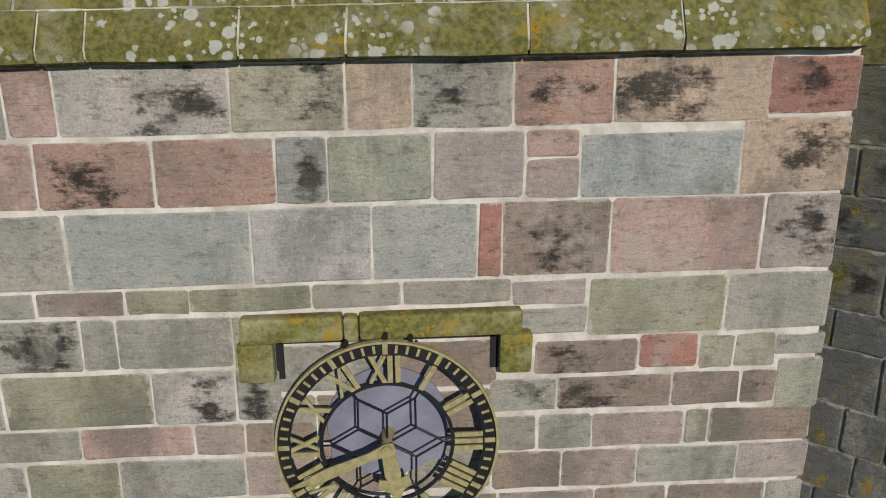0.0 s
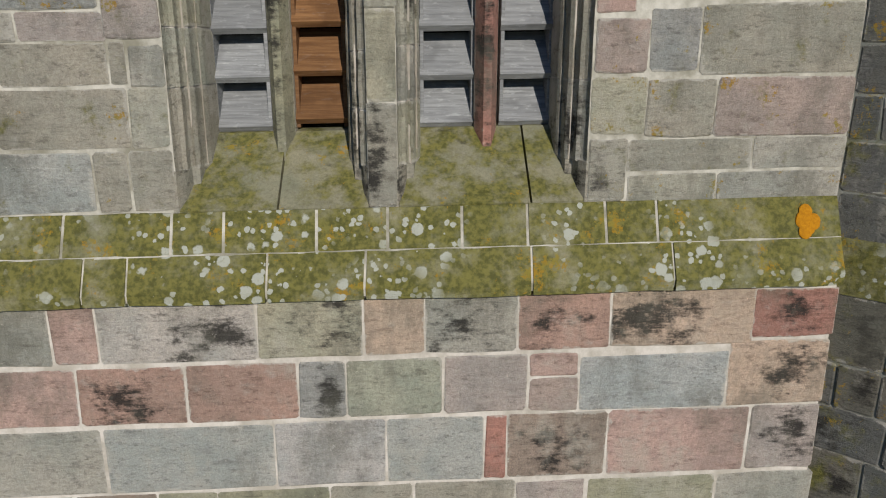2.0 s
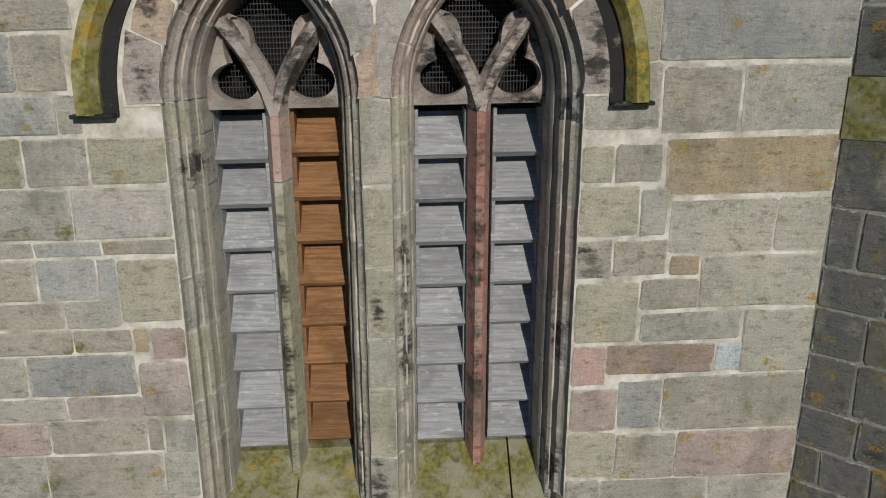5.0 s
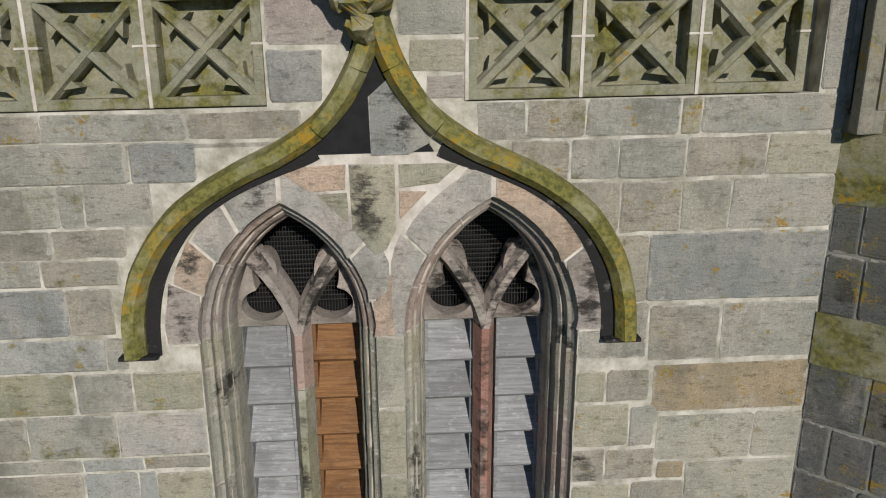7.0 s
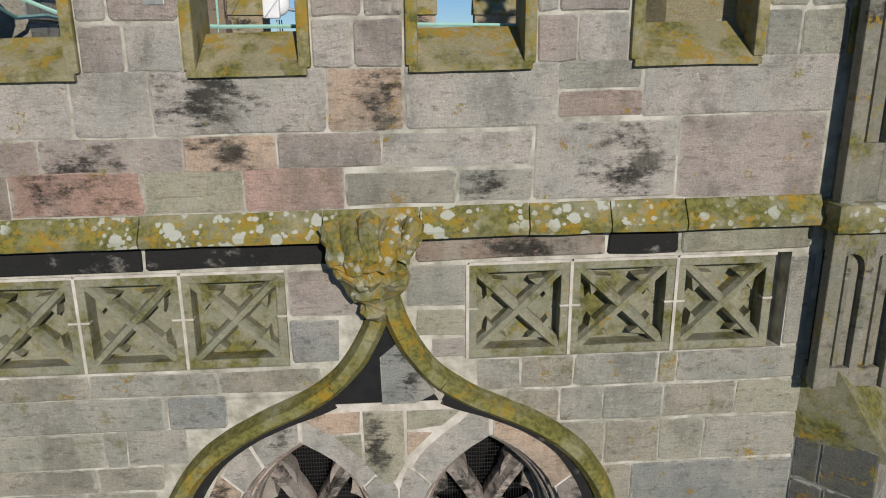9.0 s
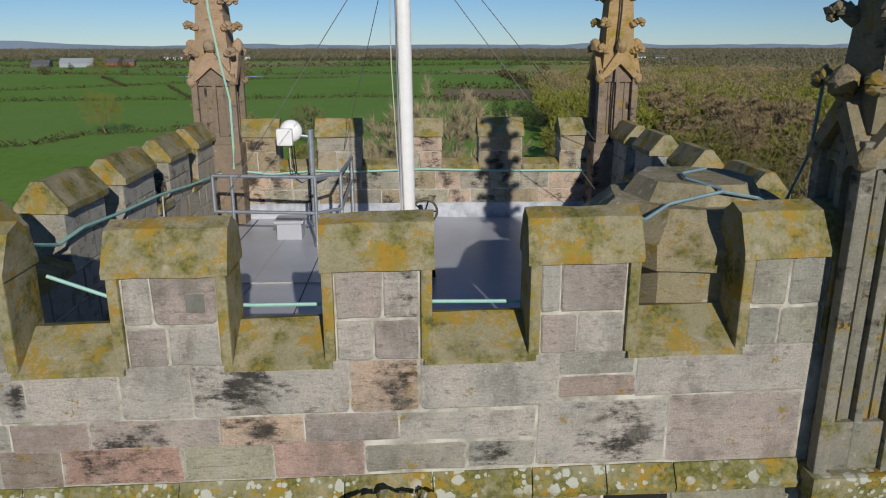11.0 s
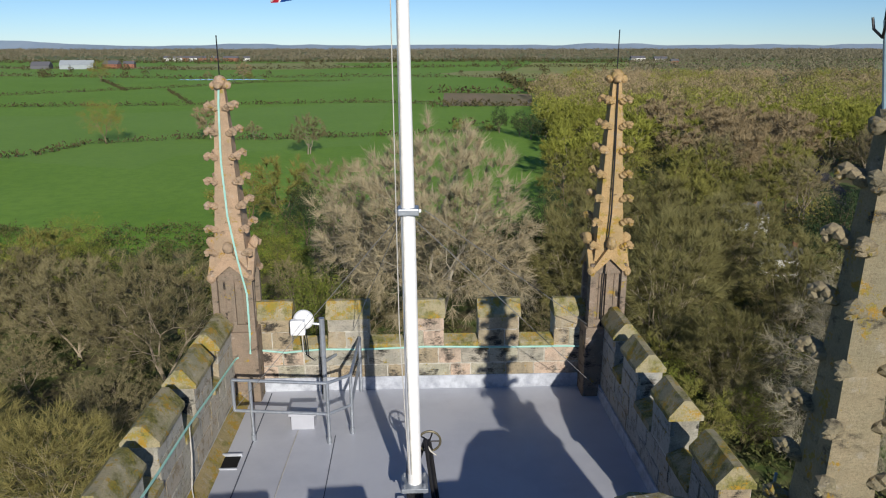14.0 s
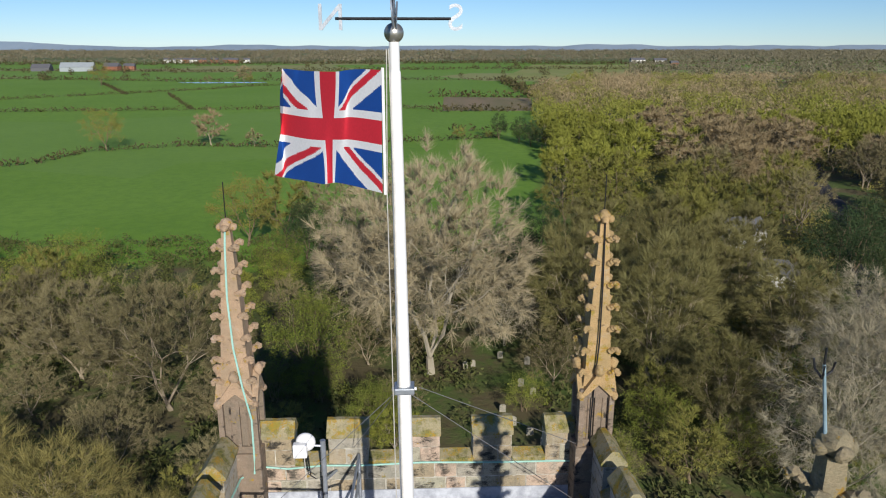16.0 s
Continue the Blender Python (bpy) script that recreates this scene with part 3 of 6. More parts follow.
full = smooth_path(OGEE)
HX = -0.24
for s in (-1, 1):
    run = [(HX + s * a, z) for a, z in full]
    pr = [(0.0, 0.02), (0.0, -0.05), (0.05, -0.13), (0.13, -0.13), (0.16, -0.05), (0.17, 0.02)]
    pr = [(s * (0.17 - o), y) for o, y in pr]
    for a, b in ((0, 12), (12, 24), (24, 34), (34, 42), (42, 50)):
        bm = add_sweep(bmesh.new(), run[a:b + 1], pr)
        part("hood_mould", roughen(bm, 0.008, 4, s), HOOD, window, "lichened hood mould stone")
    ring = [(HX + s * (a - 0.21), z - 0.02 - 0.10 * max(0, 1.6 - a)) for a, z in full if z < 9.05]
    bm = add_sweep(bmesh.new(), ring, [(-0.06, 0.03), (-0.06, -0.017), (0.06, -0.017), (0.06, 0.03)])
    part("soot_band", bm, BLACK_STONE, window, "soot-blackened band under the hood")
    bm = boxes((HX + s * 1.80 - 0.14, HX + s * 1.80 + 0.14, -0.10, 0.02, 7.415, 7.445), bevel=0.01)
    part("label_stop", bm, BLACK_STONE, window)

# carved finial where the ogee meets the string course
finial = thing("carved_finial", "mossy carved foliage finial on the ogee hood", "finial")
for k, (ang, out) in enumerate(((-1.0, 0.24), (-0.55, 0.30), (-0.05, 0.33), (0.45, 0.30), (0.95, 0.24))):
    path = []
    for i in range(8):
        t = i / 7
        path.append((-0.31 + 0.30 * ang * (0.35 + 0.65 * t), -0.10 - out * math.sin(2.4 * t + 0.25), 9.92 + 0.50 * t - 0.04 * abs(ang)))
    bm = bmesh.new()
    add_tube(bm, path, 0.10, 8, 0.075)
    bmesh.ops.subdivide_edges(bm, edges=bm.edges, cuts=1, use_grid_fill=True)
    part("leaf", roughen(roughen(bm, 0.035, 7, k), 0.02, 21, k), MOSSY_UPPER, finial)
bm = bmesh.new()
add_tube(bm, [(-0.30, -0.10, 9.66), (-0.32, -0.2, 9.76), (-0.33, -0.24, 9.88), (-0.31, -0.22, 10.0)], 0.08, 10, 0.15)
bmesh.ops.subdivide_edges(bm, edges=bm.edges, cuts=1, use_grid_fill=True)
part("stem", roughen(roughen(bm, 0.04, 7), 0.02, 19), MOSSY_UPPER, finial)

# ---- saltire panels ----
for x0, x1 in ((-3.33, -2.54), (-2.53, -1.77), (-1.76, -0.99), (0.38, 1.16), (1.17, 1.97), (1.98, 2.84)):
    z0, z1 = 9.23, 9.99
    if x0 > 1.9:
        x1 = 2.74
    pan = thing("saltire_panel", "carved stone panel with a cusped diagonal cross", "stone panel", "row of carved panels")
    part("recess", boxes((x0, x1, 0.145, 0.175, z0, z1)), PANEL, pan)
    for k, r in enumerate(((x0, x1, -0.008, 0.16, z0, z0 + 0.07), (x0, x1, -0.008, 0.16, z1 - 0.07, z1), (x0 + 0.002, x0 + 0.07, -0.006, 0.16, z0 + 0.06, z1 - 0.06), (x1 - 0.07, x1 - 0.002, -0.006, 0.16, z0 + 0.06, z1 - 0.06))):
        part("frame_bar", roughen(boxes(r, bevel=0.01), 0.006, 9), PANEL, pan)
    part("lime_joint", boxes((x0 - 0.014, x0 + 0.010, -0.0125, 0.05, z0, z1), (x0 + 0.010, x1, -0.0115, 0.05, z1 - 0.006, z1 + 0.016), (x0 + 0.010, x0 + 0.075, -0.0105, 0.05, 9.63, 9.645), (x1 - 0.075, x1, -0.0105, 0.05, 9.63, 9.645)), MORTAR_WHITE, pan)
    cx, cz = (x0 + x1) / 2, (z0 + z1) / 2
    for s in (-1, 1):
        bm = add_sweep(bmesh.new(), [(x0 + 0.03, cz - s * (cz - z0 - 0.03)), (cx, cz), (x1 - 0.03, cz + s * (cz - z0 - 0.03))], [(-0.045, 0.15), (-0.045, 0.05), (-0.022, -0.002 - 0.004 * s), (0.022, -0.002 - 0.004 * s), (0.045, 0.05), (0.045, 0.15)])
        part("diagonal_bar", roughen(bm, 0.006, 9), PANEL, pan)
    for a in range(4):
        c2, s2 = math.cos(a * math.pi / 2), math.sin(a * math.pi / 2)
        for side in (-1, 1):
            # a cusp springs from each diagonal into each triangle
            u, v = 0.205, side * 0.175
            tip = (0.235, side * 0.085)
            pts = [(u - 0.04, v - side * 0.005), tip, (u + 0.045, v + side * 0.035), (u + 0.03, v + side * 0.05)]
            bm = bmesh.new()
            add_prism(bm, [(cx + c2 * p - s2 * q, cz + s2 * p + c2 * q) for p, q in pts], "y", 0.03, 0.15)
            part("cusp", roughen(bm, 0.008, 12), PANEL, pan)

# ---- string courses ----
lower_string = thing("string_course", "mossy sloping double string course with white lichen", "string course", kind="structure")
cuts = (-4.1, -3.3, -2.25, -1.95, -1.0, -0.32, 0.85, 1.85, 3.08)
for a, b in zip(cuts, cuts[1:]):
    bm = bmesh.new()
    add_prism(bm, [(-0.125, 3.40), (-0.245, 3.42), (-0.25, 3.50), (-0.135, 3.74), (0.05, 3.74), (0.05, 3.40)], "x", a + 0.009, b - 0.009)
    bmesh.ops.subdivide_edges(bm, edges=[e for e in bm.edges if abs(e.verts[0].co.x - e.verts[1].co.x) > 0.1], cuts=5)
    part("string_stone", roughen(bm, 0.012, 3.5), MOSSY, lower_string)
cuts = (-4.1, -3.0, -2.4, -1.66, -1.30, -0.66, -0.16, 0.36, 0.82, 1.38, 1.75, 3.08)
for a, b in zip(cuts, cuts[1:]):
    bm = bmesh.new()
    add_prism(bm, [(-0.128, 3.745), (-0.128, 3.76), (-0.012, 4.02), (0.05, 4.02), (0.05, 3.745)], "x", a + 0.011, b - 0.011)
    bmesh.ops.subdivide_edges(bm, edges=[e for e in bm.edges if abs(e.verts[0].co.x - e.verts[1].co.x) > 0.1], cuts=3)
    part("weathering_stone", roughen(bm, 0.007, 4), MOSSY, lower_string)
bm = add_prism(bmesh.new(), [(-0.12, 3.43), (-0.225, 3.44), (-0.235, 3.50), (-0.125, 3.73), (0.04, 3.735), (0.04, 3.43)], "x", -4.09, 3.07)
add_prism(bm, [(-0.135, 3.735), (-0.118, 3.765), (-0.004, 4.015), (0.04, 4.0), (0.04, 3.735)], "x", -4.09, 3.07)
part("bed_mortar", bm, MORTAR_GREY, lower_string)
bm = bmesh.new()
for i in range(11):
    a = i * 2.4
    bmesh.ops.create_icosphere(bm, subdivisions=2, radius=1, matrix=Matrix.LocRotScale((2.82 + 0.05 * math.cos(a) * (i % 3) * 0.6, -0.088 + 0.446 * 0.045 * math.sin(a) * (i % 4) * 0.6 - 0.004 * (i % 2), 3.86 + 0.045 * math.sin(a) * (i % 4) * 0.6), Euler((-0.42, 0, 0)), (0.05, 0.012, 0.055)))
solid("orange_lichen", bm, plain("orange_lichen", (0.55, 0.24, 0.006), (0.42, 0.17, 0.004), 0.9, scale=40, bump=0.6), "bright orange round lichen patch on the string course", "lichen")

upper_string = thing("string_course", "lichened string course below the parapet", "string course", kind="structure")
cuts = (-4.1, -3.2, -1.98, -0.68, 0.02, 0.82, 1.42, 1.98, 3.0)
for a, b in zip(cuts, cuts[1:]):
    bm = bmesh.new()
    add_prism(bm, [(-0.03, 10.21), (-0.13, 10.235), (-0.14, 10.29), (-0.035, 10.45), (0.05, 10.45), (0.05, 10.21)], "x", a + 0.005, b - 0.005)
    bmesh.ops.subdivide_edges(bm, edges=[e for e in bm.edges if abs(e.verts[0].co.x - e.verts[1].co.x) > 0.1], cuts=5)
    part("string_stone", roughen(bm, 0.01, 3.5), MOSSY_UPPER, upper_string)
for a, b, code in ((-4.1, -2.0, "k"), (-2.0, -0.62, "k"), (-0.02, 1.42, "br+"), (1.42, 1.98, "k"), (1.98, 3.0, "yg")):
    part("bed_stone", stone_mesh(a, b, 10.02, 10.21, 0.0, 0.012, 0.01), BLACK_STONE if code == "k" else stone_mat(code), upper_string)

# ---- parapet, front ----
bm = boxes((-4.1, 3.2, -0.022, 0.4, 10.3, 11.44))
parapet = solid("parapet_front", bm, MORTAR_GREY, "pale pinkish sandstone parapet wall", "parapet", kind="structure")
CAP_PROFILE = [(-0.075, 12.17), (-0.075, 12.22), (0.06, 12.50), (0.22, 12.55), (0.36, 12.46), (0.44, 12.22), (0.44, 12.17)]
MERLONS = ((-3.95, -3.06, "gb gr"), (-2.345, -1.478, "wg gp"), (-0.79, 0.025, "gp wg"), (0.757, 1.587, "wg gp"), (2.362, 3.13, "gy gr"))
for k, (x0, x1, codes) in enumerate(MERLONS):
    mer = thing("merlon", "sandstone merlon with a mossy golden-lichened coping", "merlon", "battlements of the tower")
    part("core", boxes((x0 + 0.03, x1 - 0.03, -0.015, 0.40, 11.40, 12.2)), MORTAR_GREY, mer)
    c = codes.split()
    w = x1 - x0
    m = x0 + w * (0.52, 0.35, 0.55, 0.28, 0.5)[k]
    for (a, b, z0, z1, code) in ((x0 + 0.09, m, 11.78, 12.17, c[0]), (m, x1 - 0.09, 11.78, 12.17, c[1]), (x0 + 0.09, x0 + w * 0.45, 11.44, 11.77, c[1]), (x0 + w * 0.45, x1 - 0.09, 11.44, 11.77, c[0])):
        part("stone", stone_mesh(a, b, z0, z1, -0.018, 0.008, 0.008), stone_mat(code + ("+" if k == 2 and a > m - 0.01 else "")), mer)
    for xa, xb in ((x0, x0 + 0.085), (x1 - 0.085, x1)):
        bm = boxes((xa, xb, -0.06, 0.42, 11.45, 12.18), bevel=0.018)
        part("side_roll", roughen(bm, 0.006, 5), CAP, mer)
    bm = bmesh.new()
    add_prism(bm, CAP_PROFILE, "x", x0 - 0.015, x1 + 0.015)
    bmesh.ops.subdivide_edges(bm, edges=[e for e in bm.edges if abs(e.verts[0].co.x - e.verts[1].co.x) > 0.1], cuts=6)
    part("coping", roughen(bm, 0.014, 3.2, k), CAP, mer, "mossy coping stone")
for k, (a, b) in enumerate(((-3.06, -2.345), (-1.478, -0.79), (0.025, 0.757), (1.587, 2.362))):
    bm = bmesh.new()
    add_prism(bm, [(-0.07, 11.405), (-0.07, 11.44), (0.28, 11.70), (0.44, 11.66), (0.44, 11.405)], "x", a - 0.06, b + 0.06)
    bmesh.ops.subdivide_edges(bm, edges=[e for e in bm.edges if abs(e.verts[0].co.x - e.verts[1].co.x) > 0.1], cuts=4)
    solid("crenel_sill", roughen(bm, 0.008, 4, k), CAP, "sloping mossy sill stone between two merlons", "sill stone", "battlement sills")
# small metal tag on a merlon
solid("metal_tag", boxes((-1.79, -1.65, -0.036, -0.026, 11.88, 12.03), bevel=0.004), STEEL, "small shiny square metal plate on a merlon", "plate")

# ---- clock and the label above it ----
CZ, CX, CR = 0.70, -0.12, 0.80
label_mould = thing("clock_label", "mossy stone label mould stepped over the clock", "label mould")
for r in ((-1.15, -0.42, -0.24, -0.1, 1.47, 1.66), (-0.415, -0.31, -0.245, -0.1, 1.46, 1.65), (-0.305, 0.86, -0.24, -0.1, 1.48, 1.66), (-1.18, -0.92, -0.23, -0.1, 1.17, 1.47), (0.70, 0.94, -0.23, -0.1, 1.17, 1.48)):
    bm = boxes(r, bevel=0.03)
    part("label_stone", roughen(bm, 0.01, 5), HOOD, label_mould)
# flat black strips paint the slot's darkness inside the label; nothing is cut
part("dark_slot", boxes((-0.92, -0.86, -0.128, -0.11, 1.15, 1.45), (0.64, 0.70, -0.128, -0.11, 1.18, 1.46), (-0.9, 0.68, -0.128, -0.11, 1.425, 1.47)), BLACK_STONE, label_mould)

clock = thing("tower_clock", "skeleton tower clock with black rings and gilt numerals", "clock")
YD = -0.33


def ring(r0, r1, y0, y1, n=72):
    bm = bmesh.new()
    rows = [[bm.verts.new((CX + r * math.sin(2 * math.pi * i / n), y, CZ + r * math.cos(2 * math.pi * i / n))) for r, y in ((r0, y0), (r1, y0), (r1, y1), (r0, y1))] for i in range(n)]
    for i in range(n):
        a, b = rows[i], rows[(i + 1) % n]
        for j in range(4):
            bm.faces.new((a[j], a[(j + 1) % 4], b[(j + 1) % 4], b[j]))
    return bm


def radial(bm, ang, r0, r1, w, y0, y1, shift=0.0):
    """A flat bar along a radius, shifted sideways."""
    c, s = math.cos(ang), math.sin(ang)
    pts = [(shift - w / 2, r0), (shift + w / 2, r0), (shift + w / 2, r1), (shift - w / 2, r1)]
    return add_prism(bm, [(CX + x * c + z * s, CZ - x * s + z * c) for x, z in pts], "y", y0, y1)


part("outer_ring", ring(0.793, 0.810, YD - 0.02, YD + 0.03), GOLD_PAINT, clock, "gilt outer rim")
minute_ring = part("minute_ring", ring(0.70, 0.795, YD, YD + 0.02), BLACK_IRON, clock)
part("inner_ring", ring(0.465, 0.49, YD, YD + 0.02), BLACK_IRON, clock)
for i in range(60):
    part("minute_mark", radial(bmesh.new(), i * math.pi / 30, 0.718 if i % 5 else 0.708, 0.776 if i % 5 else 0.786, 0.019 if i % 5 else 0.036, YD - 0.006, YD + 0.002), GOLD_PAINT, minute_ring)
NUMERALS = {12: "XII", 1: "I", 2: "II", 3: "III", 4: "IIII", 5: "V", 6: "VI", 7: "VII", 8: "VIII", 9: "IX", 10: "X", 11: "XI"}
for h, txt in NUMERALS.items():
    bm = bmesh.new()
    ang = h * math.pi / 6
    widths = {"I": 0.055, "V": 0.11, "X": 0.12}
    total = sum(widths[c] for c in txt)
    x = -total / 2
    for ch in txt:
        w = widths[ch]
        m = x + w / 2
        c, s = math.cos(ang), math.sin(ang)
        strokes = {"I": [((m, 0.49), (m, 0.695))], "V": [((x + 0.01, 0.695), (m, 0.49)), ((x + w - 0.01, 0.695), (m, 0.49))], "X": [((x + 0.01, 0.695), (x + w - 0.01, 0.49)), ((x + w - 0.01, 0.695), (x + 0.01, 0.49))]}[ch]
        for k, ((ax, az), (bx, bz)) in enumerate(strokes):
            t = 0.018 if ch == "I" or k == 0 else 0.012
            pts = [(ax - t, az), (ax + t, az), (bx + t, bz), (bx - t, bz)]
            add_prism(bm, [(CX + px * c + pz * s, CZ - px * s + pz * c) for px, pz in pts], "y", YD - 0.008 - 0.001 * k, YD + 0.006)
        x += w
    part("numeral", bm, GOLD_PAINT, clock)
bm = bmesh.new()
for i in range(6):
    a, b = i * math.pi / 3, (i + 1) * math.pi / 3
    p = lambda q, r: Vector((CX + r * math.sin(q), YD + 0.01, CZ + r * math.cos(q)))
    add_tube(bm, [p(a, 0.0), p(a, 0.24)], 0.009, 5)
    add_tube(bm, [p(a, 0.24), p((a + b) / 2, 0.41)], 0.009, 5)
    add_tube(bm, [p(b, 0.24), p((a + b) / 2, 0.41)], 0.009, 5)
    add_tube(bm, [p((a + b) / 2, 0.41), p((a + b) / 2, 0.47)], 0.009, 5)
part("star_lattice", bm, BLACK_IRON, clock, "black star-shaped glazing bars")
bm = bmesh.new()
bmesh.ops.create_cone(bm, cap_ends=True, segments=48, radius1=0.45, radius2=0.45, depth=0.02, matrix=Matrix.LocRotScale((CX, -0.15, CZ + 0.08), Euler((radians(90), 0, 0)), None))
add_box(bm, CX - 0.43, CX + 0.43, -0.155, -0.135, CZ - 0.25, CZ + 0.08)
part("opal_disc", bm, GLAZE, clock, "grey dusty disc behind the dial")
for i in range(8):
    a = i * math.pi / 4 + 0.3
    part("bracket", tube([(CX + 0.74 * math.sin(a), YD + 0.02, CZ + 0.74 * math.cos(a)), (CX + 0.74 * math.sin(a), -0.11, CZ + 0.74 * math.cos(a))], 0.014, 6), BLACK_IRON, clock)
for a in (-0.35, 0.0, 0.22):
    part("lug", tube([(CX + 0.80 * math.sin(a), YD + 0.01, CZ + 0.80 * math.cos(a)), (CX + 0.84 * math.sin(a), -0.11, CZ + 0.86 * math.cos(a))], 0.02, 6), BLACK_IRON, clock)


def clock_pointer(name, ang, pts, y):
    c, s = math.cos(ang), math.sin(ang)
    bm = add_prism(bmesh.new(), [(CX + x * c + z * s, CZ - x * s + z * c) for x, z in pts], "y", y, y + 0.012)
    part(name, bm, GOLD_PAINT, clock, "worn gilt " + name.replace("_", " "))


clock_pointer("minute_pointer", radians(248), [(-0.035, -0.06), (0.035, -0.06), (0.05, 0.0), (0.032, 0.14), (0.045, 0.45), (0.034, 0.55), (0.008, 0.76), (-0.008, 0.76), (-0.034, 0.55), (-0.045, 0.45), (-0.032, 0.14), (-0.05, 0.0)], YD - 0.09)
clock_pointer("hour_pointer", radians(170), [(-0.045, 0.0), (0.045, 0.0), (0.06, 0.22), (0.05, 0.26), (0.11, 0.24), (0.12, 0.31), (0.045, 0.37), (0.0, 0.48), (-0.045, 0.37), (-0.12, 0.31), (-0.11, 0.24), (-0.05, 0.26), (-0.06, 0.22)], YD - 0.07)
bm = bmesh.new()
bmesh.ops.create_cone(bm, cap_ends=True, segments=20, radius1=0.05, radius2=0.04, depth=0.3, matrix=Matrix.LocRotScale((CX, YD + 0.04, CZ), Euler((radians(90), 0, 0)), None))
part("hub", bm, GOLD_PAINT, clock)

# ---- corner buttress and the pinnacles ----
buttress = thing("corner_buttress", "stepped sandstone corner buttress, side stones darkened for shade", "buttress", kind="structure")
DIAG = Matrix.Translation((3.08, 0, 0)) @ Matrix.Rotation(radians(45), 4, "Z") @ Matrix.Translation((-3.08, 0, 0))


def diagonal(bm):
    bm.transform(DIAG)
    return bm


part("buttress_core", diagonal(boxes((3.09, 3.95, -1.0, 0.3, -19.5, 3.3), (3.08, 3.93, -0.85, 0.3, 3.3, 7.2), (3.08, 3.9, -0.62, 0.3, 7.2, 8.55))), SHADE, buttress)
rb = random.Random(21)
for (z0, z1, y0) in ((-1.2, 3.3, -1.0), (3.3, 7.2, -0.85), (7.2, 8.5, -0.62)):
    z = z0
    while z < z1 - 0.05:
        h = rb.uniform(0.3, 0.5)
        h = z1 - z if z1 - z - h < 0.2 else h
        ys = [y0]
        while ys[-1] < 0.0 - 0.01:
            w = rb.uniform(0.25, 0.55)
            ys.append(0.0 if 0.0 - ys[-1] - w < 0.15 else ys[-1] + w)
        for a, b in zip(ys, ys[1:]):
            bm = stone_mesh(a, b, z, z + h, 0.0, 0.008, 0.008, rb)
            for v in bm.verts:
                v.co = Vector((3.08 + v.co.y, v.co.x, v.co.z))
            # 0.45 puts the side face's shade, with its dirt, into the stone colour
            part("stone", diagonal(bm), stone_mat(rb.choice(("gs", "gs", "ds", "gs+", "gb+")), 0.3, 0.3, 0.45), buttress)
        for (xa, xb) in ((3.10, 3.5), (3.5, 3.92)):
            part("stone", diagonal(stone_mesh(xa, xb, z, z + h, y0, 0.008, 0.008, rb)), stone_mat(rb.choice(("gr", "gb", "gp")), 0.1), buttress)
        z += h
for (z0, ya, yb) in ((3.3, -1.02, -0.85), (7.15, -0.87, -0.62)):
    bm = add_prism(bmesh.new(), [(ya, z0), (ya, z0 + 0.08), (yb, z0 + 0.42), (0.0, z0 + 0.42), (0.0, z0)], "x", 3.06, 3.97)
    part("weathering", diagonal(roughen(bm, 0.01, 4)), MOSSY if z0 < 4 else SILL, buttress, "mossy sloping set-off")
bm = add_prism(bmesh.new(), [(-0.66, 8.42), (-0.66, 8.50), (-0.24, 9.10), (0.1, 9.10), (0.1, 8.42)], "x", 3.07, 3.95)
bmesh.ops.subdivide_edges(bm, edges=bm.edges, cuts=2)
part("weathering", diagonal(roughen(bm, 0.014, 4)), SILL, buttress, "lichened sloping set-off")
bm = boxes((3.0, 3.98, -0.3, 0.2, 10.2, 10.42), bevel=0.04)
part("string_return", roughen(bm, 0.01, 4), MOSSY_UPPER, buttress)


